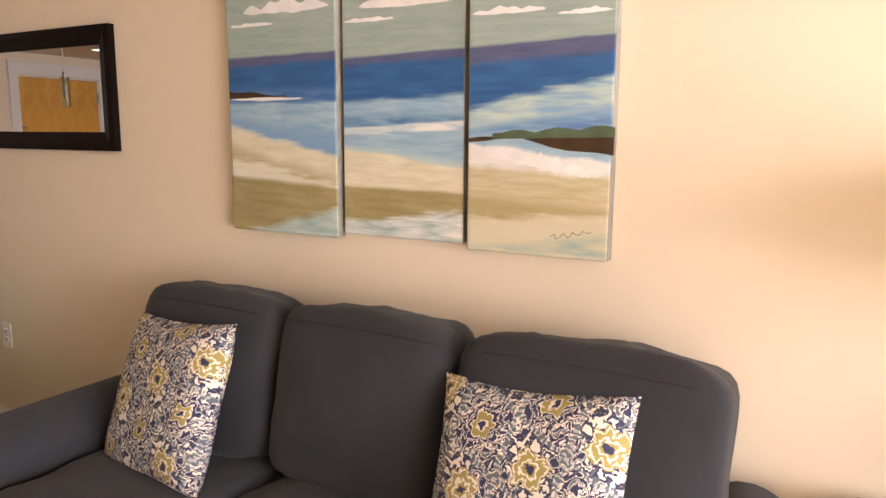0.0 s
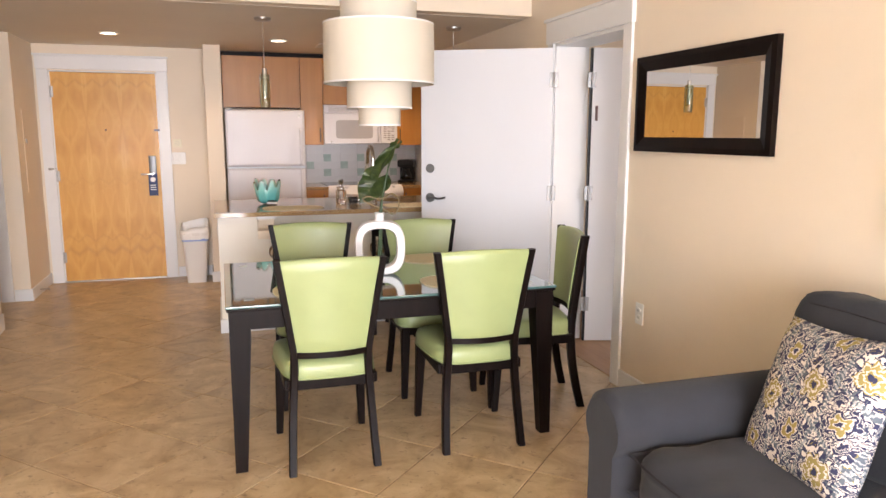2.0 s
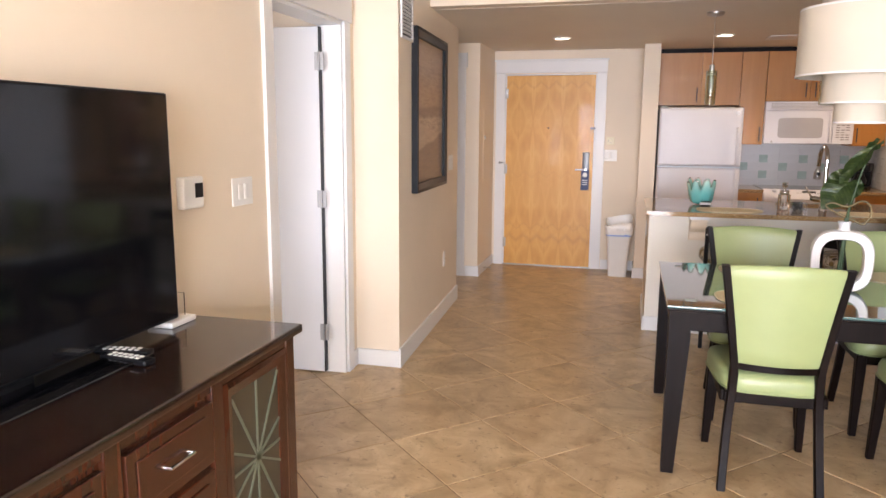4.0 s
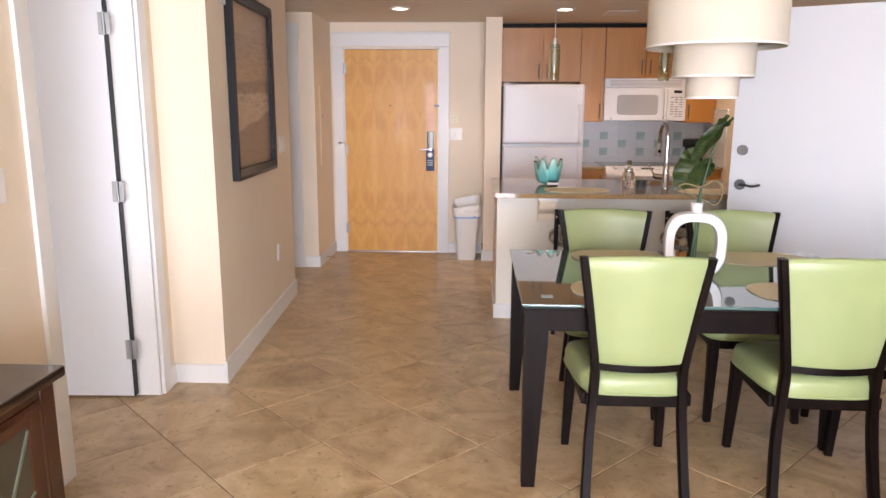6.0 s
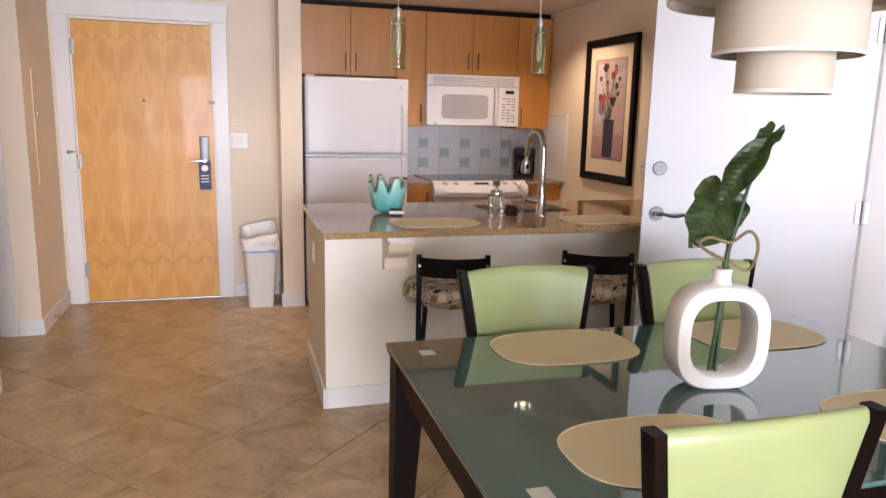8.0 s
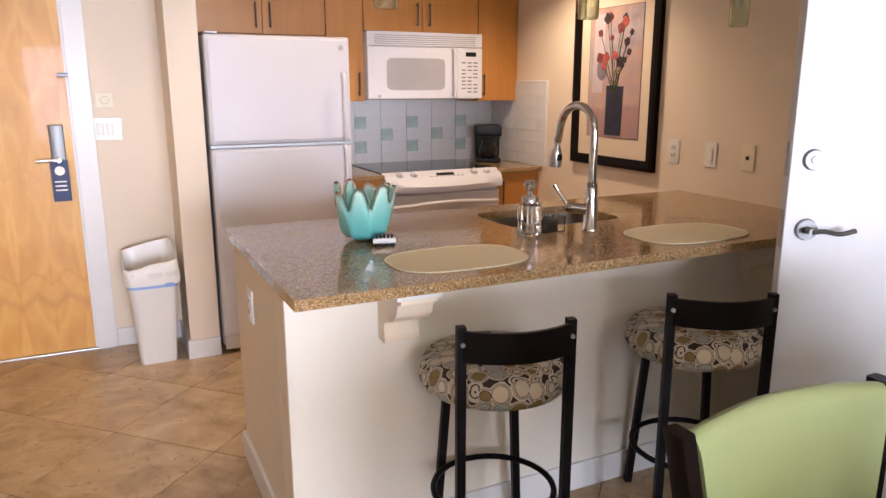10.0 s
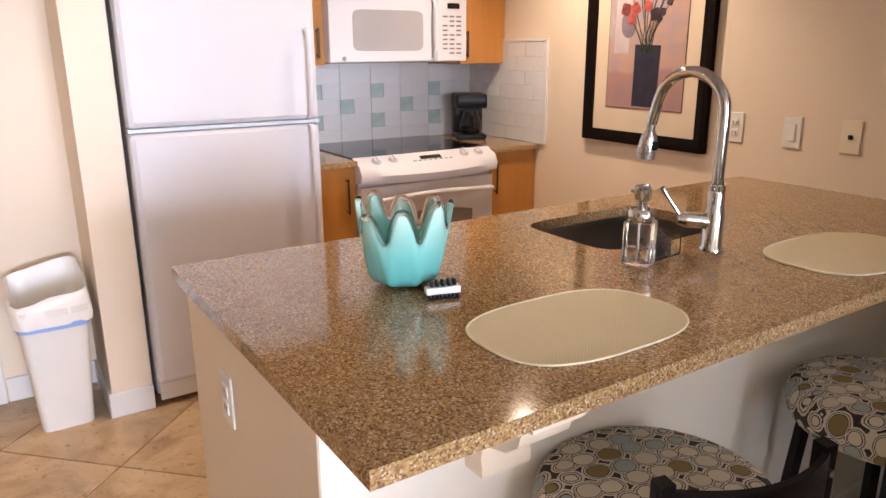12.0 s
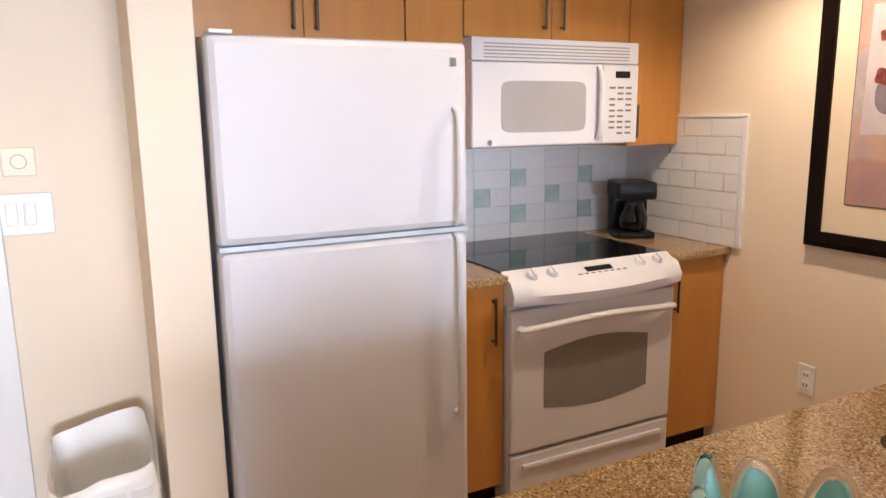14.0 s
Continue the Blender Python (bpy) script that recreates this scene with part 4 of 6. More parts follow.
def leaf_between(base, tip, normal, width, fold=0.28, curl=0.2, slim=1.0):
    b, t, n = Vector(base), Vector(tip), Vector(normal)
    yv = (t - b).normalized()
    xv = yv.cross(n).normalized()
    zv = xv.cross(yv)
    m = Matrix((xv, yv, zv)).transposed().to_4x4()
    m.translation = b
    part("leaf", heart_leaf((t - b).length, width, fold, curl, slim), M_LEAF, pl, "mottled green heart-shaped leaf", m=m)


part("stem", tube(bmesh.new(), spline([(0.0, -0.012, 0.04), (0.004, 0.0, 0.22), (0.0, 0.008, 0.34), (0.010, 0.022, 0.43), (0.018, 0.046, 0.55), (0.024, 0.080, 0.648)], 6), [0.0062] * 20 + [0.0045] * 11), M_STEM, pl)
part("stem", tube(bmesh.new(), spline([(-0.012, 0.008, 0.04), (0.0, 0.01, 0.25), (0, 0.012, 0.34), (-0.010, 0.012, 0.41), (-0.024, 0.006, 0.455), (-0.029, -0.004, 0.476)], 6), 0.005), M_STEM, pl)
part("stem", tube(bmesh.new(), spline([(0.01, 0.0, 0.04), (0.006, 0.004, 0.20), (0.004, 0.0, 0.33)], 6), 0.005), M_STEM, pl)
leaf_between((0.024, 0.082, 0.652), (0.030, -0.052, 0.490), (0.62, -0.58, 0.50), 0.055, 0.30, 0.06, 0.50)
leaf_between((-0.030, -0.006, 0.478), (0.0, -0.100, 0.372), (0.93, -0.15, 0.32), 0.076, 0.20, 0.08)
M_VINE = plain("tan_vine", (0.17, 0.13, 0.06), 0.6)
loop = [(0.0, 0.0, 0.335), (0.0, -0.05, 0.36), (0.01, -0.085, 0.385), (0.02, -0.06, 0.40), (0.02, 0.0, 0.385), (0.01, 0.06, 0.41), (0.0, 0.098, 0.385), (0.0, 0.10, 0.34), (0.0, 0.075, 0.305), (-0.01, 0.03, 0.325), (-0.01, -0.03, 0.35)]
part("tendril", tube(bmesh.new(), spline(loop, 7), 0.0042), M_VINE, pl, "curled tan vine tendril")

# ---- sofa ----
sofa = thing("sofa", "three-seat charcoal blue fabric sofa with rolled arms", "sofa", pose(-1.70, 1.5, 0))
X0, X1 = -1.13, 1.05       # outer arm faces, about the middle
part("base", B(((X0 + 0.14, -0.40, 0.06), (X1 - 0.14, 0.42, 0.30)), bevel=0.02), M_SOFA, sofa)
bm = bmesh.new()
rings = []
for x in (-0.97, -0.93, 0.84, 0.88):
    k = 0.93 if x in (-0.97, 0.88) else 1.0
    rings.append([Vector((x, 0.33 + (y - 0.0) * k, 0.4 + (z - 0.4) * k)) for y, z in ((-0.06, 0.06), (0.13, 0.06), (0.15, 0.4), (0.14, 0.72), (0.10, 0.76), (0.02, 0.76), (-0.03, 0.72), (-0.07, 0.4))])
loft(bm, rings)
part("back_frame", bm, M_SOFA, sofa, angle=60)


def arm(bm, xin, xout):
    """Rolled arm along y with a scrolled front."""
    rows = []
    c, r = (xin + xout) / 2, 0.118
    s = 1 if xout > xin else -1
    for y, k in ((-0.50, 0.90), (-0.485, 0.985), (-0.47, 1.0), (-0.2, 1.0), (0.1, 1.0), (0.40, 1.0), (0.42, 0.97)):
        prof = [(c - s * 0.085, 0.05), (c - s * 0.085, 0.42)]
        prof += [(c + s * r * math.cos(a), 0.505 + r * 0.95 * math.sin(a)) for a in np.linspace(math.radians(215), math.radians(-42), 17)]
        prof += [(c + s * 0.085, 0.36), (c + s * 0.085, 0.05)]
        rows.append([Vector((c + (x - c) * k, y, 0.35 + (z - 0.35) * k)) for x, z in prof])
    loft(bm, rows)


for xi, xo in ((X0 + 0.21, X0), (X1 - 0.21, X1)):
    bm = bmesh.new()
    arm(bm, xi, xo)
    ar = part("arm", bm, M_SOFA, sofa, angle=50)


def cushion(bm, x0, x1, y0, y1, z0, z1, puff=0.05, crown=0.0, nx=18, ny=10, seed=0):
    """A soft block: rounded faces, a crowned top, light creases."""
    g = []
    cx, cy, cz = (x0 + x1) / 2, (y0 + y1) / 2, (z0 + z1) / 2
    hx, hy, hz = (x1 - x0) / 2, (y1 - y0) / 2, (z1 - z0) / 2
    geom = bmesh.ops.create_cube(bm, size=2.0)
    es = list({e for v in geom["verts"] for e in v.link_edges})
    bmesh.ops.subdivide_edges(bm, edges=es, cuts=13, use_grid_fill=True)
    for v in bm.verts:
        u = v.co.copy()
        n = Vector((u.x, u.y, u.z))
        p = 7.0
        L = (abs(n.x) ** p + abs(n.y) ** p + abs(n.z) ** p) ** (1 / p)
        q = n / L
        bulge = (1 - q.x * q.x) * (1 - q.z * q.z)
        wr = noise.noise(Vector((q.x * 2.2 + seed, q.y * 2.2, q.z * 2.6))) * 0.015 + noise.noise(Vector((q.x * 6 + seed * 2, q.y * 5, q.z * 7))) * 0.006
        v.co = Vector((cx + q.x * (hx - 0.012 * (1 - abs(q.z))), cy + q.y * (hy + puff * 0.5 * bulge) + wr * 0.6, cz + q.z * (hz + crown * (1 - q.x * q.x)) + wr))


for k, (a, b) in enumerate(((-0.92, -0.325), (-0.32, 0.255), (0.26, 0.84))):
    bm = bmesh.new()
    cushion(bm, a, b, -0.46, 0.24, 0.30, 0.455, 0.02, 0.015, seed=k * 3)
    seat = part("seat_cushion", bm, M_SOFA, sofa, "boxed charcoal seat cushion", angle=70)
    bm = bmesh.new()
    for z in (0.315, 0.44):
        tube(bm, spline([(a + 0.02, 0.15, z), (a + 0.012, -0.40, z), (a + 0.05, -0.462, z), ((a + b) / 2, -0.474, z), (b - 0.05, -0.462, z), (b - 0.012, -0.40, z), (b - 0.02, 0.15, z)], 6), 0.0035, 6)
    part("piping", bm, M_SEAM, seat, "thin dark piped seam")


def skin(ob, x, z):
    """Depth of a cushion's front surface at a place, by its nearest vertices."""
    near = sorted((v.co for v in ob.data.vertices if v.co.y < 0), key=lambda c: (c.x - x) ** 2 + (c.z - z) ** 2)[:4]
    w = [1 / (1e-6 + (c.x - x) ** 2 + (c.z - z) ** 2) for c in near]
    return sum(c.y * k for c, k in zip(near, w)) / sum(w)


tops = ((-0.945, -0.355, 0.90), (-0.345, 0.240, 0.895), (0.248, 0.925, 0.90))
for k, (a, b, z1) in enumerate(tops):
    bm = bmesh.new()
    cushion(bm, a, b, -0.115, 0.115, -0.245, 0.245, 0.05, 0.018, seed=10 + k * 5)
    bc = part("back_cushion", bm, M_SOFA, sofa, "plump charcoal back cushion with piped seam", m=pose(0, 0.235, 0.690, -13), angle=70)
    bm = bmesh.new()
    run = [(x, 0.0, 0.205 - 0.010 * abs(2 * (x - (a + b) / 2) / (b - a)) ** 3) for x in np.linspace(a + 0.035, b - 0.035, 13)]
    tube(bm, [(x, skin(bc, x, z), z) for x, _, z in run], 0.0035, 6)
    part("piping", bm, M_SEAM, bc, "thin dark piped seam")
for x in (X0 + 0.1, X1 - 0.1):
    for y in (-0.42, 0.38):
        part("foot", cyl(bmesh.new(), (x, y, 0), (x, y, 0.06), 0.022, 0.028), M_DARK, sofa, "short dark wooden foot")


def pillow(m, w=0.25, h=0.25, seed=0):
    bm = bmesh.new()
    n = 22
    for side in (-1, 1):
        rows = []
        for i in range(n + 1):
            row = []
            for j in range(n + 1):
                u, v = 2 * i / n - 1, 2 * j / n - 1
                ex, ez = 1 - 0.07 * (1 - u * u) * v * v, 1
                t = max(0.0, (1 - u ** 4) * (1 - v ** 4)) ** 0.55
                bow = 0.90 + 0.10 * (abs(u) ** 2 * abs(v) ** 2) ** 0.5
                x = u * w * (1 - 0.09 * (1 - abs(v) ** 1.5 * 1.0) * abs(u) * 0 - 0.07 * (1 - v * v))
                z = v * h * (1 - 0.07 * (1 - u * u))
                wr = 0.006 * noise.noise(Vector((u * 3 + seed, v * 3, side)))
                row.append(bm.verts.new((x, side * (0.072 * t + wr * t), z)))
            rows.append(row)
        for a, b in zip(rows, rows[1:]):
            for j in range(n):
                bm.faces.new((a[j], a[j + 1], b[j + 1], b[j]))
    bmesh.ops.remove_doubles(bm, verts=bm.verts, dist=0.0005)
    return solo("throw_pillow", bm, M_DAMASK, "square throw pillow in navy and olive damask", "pillow", m, group="pillows on the sofa", angle=70)


pillow(pose(-2.335, 1.505, 0.655, -22, -5, -8))
pillow(pose(-1.20, 1.55, 0.635, -24, -4, -2), seed=7)


# ---- pictures and mirror ----
def frame_mesh(w, h, fw, depth, lip=0.006):
    """A mitred picture frame about the origin, in x and z, front towards -y."""
    bm = bmesh.new()
    prof = [(0, 0), (0, -depth), (fw * 0.35, -depth - 0.004), (fw, -depth + lip), (fw, 0)]
    corners = ((-1, -1), (1, -1), (1, 1), (-1, 1))
    rows = [[bm.verts.new((sx * (w / 2 - d), y, sz * (h / 2 - d))) for d, y in prof] for sx, sz in corners]
    for k in range(4):
        a, b = rows[k], rows[(k + 1) % 4]
        for i in range(len(prof)):
            j = (i + 1) % len(prof)
            bm.faces.new((a[i], a[j], b[j], b[i]))
    return bm


mir = thing("wall_mirror", "rectangular mirror in a wide dark wooden frame", "mirror", pose(-3.644, N, 1.617))
part("frame", frame_mesh(1.015, 0.49, 0.075, 0.028, 0.012), M_DARK, mir, angle=25)
part("mirror_glass", B(((-0.435, -0.014, -0.172), (0.435, -0.010, 0.172))), M_MIRROR, mir, "silvered mirror glass")


def layered(name, sky_stops, layers, streak=(3.0, 1.0, 22.0), rough=0.55):
    """Painted bands: each layer covers what lies below a wavy edge (height, slope, wave, scale, seed, colour a, colour b, softness)."""
    m, nt, b = clear(name)
    v = coords(nt)
    sep = nt.nodes.new("ShaderNodeSeparateXYZ")
    nt.links.new(v, sep.inputs[0])
    x, z = sep.outputs[0], sep.outputs[2]
    st = noise_of(nt, coords(nt, streak), 2.2, 5, 0.6, 0.5)
    col = ramp(nt, st, sky_stops)
    for h, slope, amp, sc, seed, ca, cb, soft in layers:
        c = nt.nodes.new("ShaderNodeCombineXYZ")
        nt.links.new(calc(nt, "MULTIPLY_ADD", x, sc, seed), c.inputs[0])
        nt.links.new(calc(nt, "MULTIPLY", z, sc * 0.5), c.inputs[2])
        w = noise_of(nt, c.outputs[0], 1.0, 3, 0.55)
        edge = calc(nt, "ADD", calc(nt, "MULTIPLY_ADD", x, slope, h), calc(nt, "MULTIPLY_ADD", w, 2 * amp, -amp))
        d = calc(nt, "DIVIDE", calc(nt, "SUBTRACT", edge, z), soft)
        fac = nt.nodes.new("ShaderNodeClamp")
        nt.links.new(calc(nt, "ADD", d, calc(nt, "MULTIPLY_ADD", st, 2.0, -1.0)), fac.inputs[0])
        col = mix(nt, fac.outputs[0], col, ramp(nt, st, [(0.35, ca), (0.65, cb)]))
    nt.links.new(col, b.inputs["Base Color"])
    b.inputs["Roughness"].default_value = rough
    bump(nt, b, st, 0.25, 0.002)
    return m


SKY = [(0.30, (0.27, 0.37, 0.35)), (0.62, (0.35, 0.45, 0.42)), (0.70, (0.38, 0.48, 0.45))]
PURPLE, BLUE, DBLUE = (0.070, 0.095, 0.19), (0.020, 0.10, 0.28), (0.032, 0.14, 0.36)
LBLUE, PALE, WHITE = (0.22, 0.40, 0.58), (0.38, 0.55, 0.66), (0.82, 0.82, 0.80)
CREAM, TAN, OLIVE = (0.62, 0.58, 0.42), (0.40, 0.34, 0.17), (0.30, 0.25, 0.11)
AQUA, AQUA2 = (0.30, 0.44, 0.44), (0.50, 0.62, 0.58)
LAY1 = [(1.705, 0.02, 0.006, 2, 1, PURPLE, (0.12, 0.13, 0.26), 0.008), (1.675, 0.02, 0.012, 3, 2, BLUE, DBLUE, 0.012), (1.60, 0.0, 0.01, 4, 5, (0.10, 0.22, 0.46), DBLUE, 0.02),
        (1.552, 0.0, 0.010, 4, 3, LBLUE, PALE, 0.012), (1.49, -0.10, 0.02, 5, 9, (0.18, 0.35, 0.62), LBLUE, 0.03), (1.430, -0.22, 0.035, 3.2, 4, CREAM, (0.74, 0.71, 0.58), 0.02),
        (1.375, -0.2, 0.035, 3.5, 8, TAN, CREAM, 0.03), (1.335, -0.16, 0.035, 3.0, 6, (0.66, 0.64, 0.54), (0.76, 0.74, 0.64), 0.02), (1.295, -0.06, 0.018, 3, 7, OLIVE, TAN, 0.014), (1.165, 0.28, 0.03, 4, 11, AQUA, AQUA2, 0.03)]
LAY2 = [(1.690, 0.03, 0.006, 2, 1, PURPLE, (0.12, 0.13, 0.26), 0.008), (1.665, 0.02, 0.010, 3, 2, BLUE, DBLUE, 0.012), (1.56, 0.03, 0.016, 3, 3, LBLUE, PALE, 0.015), (1.515, 0.0, 0.01, 4, 5, DBLUE, LBLUE, 0.02),
        (1.478, 0.05, 0.010, 3, 4, WHITE, PALE, 0.006), (1.458, 0.05, 0.010, 3, 4.2, PALE, LBLUE, 0.012), (1.40, -0.1, 0.014, 4, 9, AQUA2, PALE, 0.02), (1.385, -0.12, 0.020, 3.2, 6, CREAM, (0.76, 0.72, 0.58), 0.012),
        (1.285, -0.02, 0.012, 3, 7, OLIVE, TAN, 0.010), (1.205, 0.10, 0.022, 4, 12, AQUA, WHITE, 0.02)]
LAY3 = [(1.70, 0.04, 0.006, 2, 1, PURPLE, (0.12, 0.13, 0.26), 0.008), (1.655, 0.04, 0.010, 3, 2, BLUE, DBLUE, 0.014), (1.57, 0.18, 0.016, 3, 3, LBLUE, AQUA2, 0.02), (1.50, 0.14, 0.01, 4, 5, (0.10, 0.22, 0.48), LBLUE, 0.02),
        (1.465, 0.05, 0.012, 4, 8, PALE, LBLUE, 0.012), (1.405, -0.10, 0.028, 7, 6, WHITE, (0.72, 0.74, 0.74), 0.010), (1.360, -0.05, 0.030, 6, 7, (0.50, 0.43, 0.24), CREAM, 0.02),
        (1.270, -0.06, 0.02, 4, 4, TAN, (0.46, 0.40, 0.22), 0.02), (1.235, 0.05, 0.03, 4, 9, CREAM, (0.66, 0.62, 0.48), 0.02), (1.165, 0.16, 0.024, 5, 12, AQUA, CREAM, 0.02)]
HEAD_B, HEAD_G = plain("painted_headland_brown", (0.055, 0.028, 0.012), 0.5, var=0.3, scale=14), plain("painted_headland_green", (0.085, 0.125, 0.075), 0.5, var=0.25, scale=14)
M_CLOUD = plain("painted_cloud_white", (0.82, 0.82, 0.83), 0.5, var=0.1, scale=12, relief=0.3)
# canvas sides toned down to carry the shade between panels
M_EDGE = plain("gap_shade_canvas_edge", (0.27, 0.27, 0.24), 0.7, var=0.3, scale=12)
M_INK = plain("dark_ink", (0.03, 0.03, 0.03), 0.6)


def blob(bm, x0, x1, z, up, down, y, n=18, seed=0):
    """A flat brushed shape with an uneven upper and lower edge."""
    top = [(x0 + (x1 - x0) * k / n, z + up * math.sin(math.pi * k / n) ** 0.6 * (0.6 + 0.8 * noise.noise(Vector((k * 0.37 + seed, 0, 0))))) for k in range(n + 1)]
    bot = [(x0 + (x1 - x0) * k / n, z - down * math.sin(math.pi * k / n) ** 0.6 * (0.6 + 0.8 * noise.noise(Vector((k * 0.31 + seed + 9, 3, 0)))) - 0.001) for k in range(n, -1, -1)]
    prism(bm, [p for p in top] + [p for p in bot[1:-1]], y, y - 0.0012, "y")


for k, (a, b, z0, depth, lay) in enumerate(((-2.49, -2.03, 1.113, 0.045, LAY1), (-2.013, -1.583, 1.128, 0.03, LAY2), (-1.56, -1.145, 1.115, 0.045, LAY3))):
    mid = (a + b) / 2
    cv = thing("canvas_painting", "unframed seascape canvas, one of three panels", "painting", pose(mid, N, 0), group="seascape triptych")
    part("canvas", B(((a - mid, -depth, z0), (b - mid, -0.001, 2.12)), bevel=0.004), layered("seascape_paint", SKY, lay), cv, "painted beach, waves, sea and sky")
    # side strips in the darker tone, for the shaded gaps
    part("canvas_edge", B(((a - mid - 0.0012, -depth + 0.003, z0 + 0.002), (a - mid + 0.001, -0.002, 2.118)), ((b - mid - 0.001, -depth + 0.003, z0 + 0.002), (b - mid + 0.0012, -0.002, 2.118))), M_EDGE, cv, "canvas side darkened for the shaded gap between panels")
    y = -depth - 0.0003
    bm = bmesh.new()
    for j, (u0, u1, z, up, dn) in enumerate(((-0.15, 0.21, 1.84, 0.05, 0.014), (-0.21, -0.02, 1.80, 0.012, 0.006), (0.02, 0.2, 1.90, 0.05, 0.01)) if k < 2 else ((-0.2, 0.02, 1.80, 0.02, 0.008), (0.05, 0.2, 1.785, 0.012, 0.006))):
        blob(bm, u0, u1, z - k * 0.012, up, dn, y, seed=k * 7 + j * 3)
    part("cloud", bm, M_CLOUD, cv, "white brushed clouds")
    if k == 0:
        bm = bmesh.new()
        line = [-0.226 + 0.028 * q for q in range(10)]
        prism(bm, [(u, 1.566 + 0.022 * max(0, 1 - (u + 0.226) / 0.26) ** 0.8 + 0.003 * math.sin(40 * u)) for u in line] + [(u, 1.562) for u in reversed(line)], y, y - 0.0012, "y")
        part("headland", bm, HEAD_B, cv, "dark painted headland")
        bm = bmesh.new()
        blob(bm, -0.222, 0.10, 1.560, 0.008, 0.008, y - 0.0004, seed=5)
        part("beach", bm, M_CLOUD, cv, "pale painted shore")
    if k == 2:
        bm = bmesh.new()
        line = [-0.205 + 0.042 * q for q in range(11)]
        prism(bm, [(u, 1.437 + 0.03 * (u + 0.2) + 0.004 * math.sin(31 * u)) for u in line] + [(u, 1.432 - 0.17 * max(0, u + 0.03) - 0.006 * math.sin(23 * u)) for u in reversed(line)], y, y - 0.0012, "y")
        part("headland", bm, HEAD_B, cv, "dark brown painted headland")
        bm = bmesh.new()
        line = [-0.13 + 0.0315 * q for q in range(12)]
        prism(bm, [(u, 1.446 + 0.05 * (u + 0.13) + 0.012 * abs(math.sin(27 * u))) for u in line] + [(u, 1.438 + 0.02 * u) for u in reversed(line)], y - 0.0013, y - 0.002, "y")
        part("tree_line", bm, HEAD_G, cv, "grey-green painted trees")
        for j in range(6):
            bm = bmesh.new()
            blob(bm, -0.19 + j * 0.055, -0.10 + j * 0.06, 1.40 - j * 0.010, 0.035 if j in (1, 3) else 0.016, 0.02, y - 0.001 - j * 0.0004, seed=j * 3)
            part("surf", bm, M_CLOUD, cv, "white painted surf")
        pts = [(0.05 + 0.0085 * j + 0.004 * math.sin(2.1 * j), -depth - 0.001, 1.172 + (0.008 if j < 9 else 0.004) * math.sin(1.9 * j + 0.3 * math.sin(j)) + j * 0.0016) for j in range(14)]
        part("signature", tube(bmesh.new(), spline(pts, 4), 0.0008, 5), M_INK, cv, "thin dark scrawled signature")

# hall picture: sepia shore in a deep dark frame
hp = thing("framed_picture", "sepia beach picture in a dark frame on the hall wall", "picture", pose(-5.555, hall_y(-5.555), 1.578, 0, 0, 180 + LEAN))
part("frame", frame_mesh(0.95, 1.04, 0.06, 0.04), M_BLACK, hp, "black wooden frame", angle=25)
SEP = layered("sepia_shore_print", [(0.3, (0.36, 0.24, 0.15)), (0.7, (0.46, 0.32, 0.20))],
              [(0.30, 0.0, 0.002, 4, 9, (0.30, 0.19, 0.12), (0.42, 0.29, 0.18), 0.004), (0.05, 0.05, 0.02, 4, 1, (0.20, 0.12, 0.075), (0.28, 0.18, 0.11), 0.02), (-0.02, 0.02, 0.03, 4, 3, (0.55, 0.43, 0.31), (0.30, 0.20, 0.13), 0.02), (-0.10, -0.1, 0.02, 3, 6, (0.50, 0.38, 0.27), (0.42, 0.30, 0.20), 0.02),
               (-0.19, 0.15, 0.03, 3, 4, (0.21, 0.13, 0.08), (0.27, 0.17, 0.10), 0.02)], rough=0.35)
part("print", B(((-0.42, -0.0125, -0.47), (0.42, -0.006, 0.47))), SEP, hp, "sepia print of a shore")

# kitchen picture: flowers in a dark vase
kp = thing("framed_picture", "still-life flower picture, cream mount, dark frame", "picture", pose(-7.438, N, 1.494))
part("frame", frame_mesh(0.72, 1.02, 0.055, 0.03), M_DARK, kp, angle=25)
part("mount", B(((-0.315, -0.012, -0.455), (0.315, -0.008, 0.455))), plain("cream_mount", (0.70, 0.60, 0.46), 0.8), kp, "cream mount")
ART = layered("mauve_peach_print", [(0.3, (0.40, 0.26, 0.22)), (0.7, (0.50, 0.36, 0.32))],
              [(0.30, 0.5, 0.06, 4, 2, (0.34, 0.28, 0.30), (0.46, 0.40, 0.42), 0.05), (0.08, 0.5, 0.1, 5, 5, (0.50, 0.33, 0.24), (0.40, 0.30, 0.32), 0.04), (-0.17, 0.05, 0.03, 4, 7, (0.42, 0.24, 0.20), (0.34, 0.22, 0.24), 0.02)], streak=(5, 1, 5), rough=0.4)
part("print", B(((-0.222, -0.0145, -0.345), (0.222, -0.0125, 0.36))), ART, kp, "mauve and peach print")
bm = bmesh.new()
prism(bm, [(-0.062, -0.335), (0.080, -0.335), (0.088, -0.065), (-0.060, -0.060)], -0.0146, -0.0152, "y")
part("painted_vase", bm, plain("painted_dark_vase", (0.022, 0.022, 0.045), 0.5, var=0.3, scale=16), kp, "dark painted vase")
bm = bmesh.new()
prism(bm, [(-0.19, -0.1), (-0.10, -0.1), (-0.09, 0.33), (-0.18, 0.33)], -0.0146, -0.0150, "y")
part("painted_light", bm, plain("painted_pale_window", (0.52, 0.46, 0.50), 0.5, var=0.12, scale=9), kp, "pale painted window light")
bm = bmesh.new()
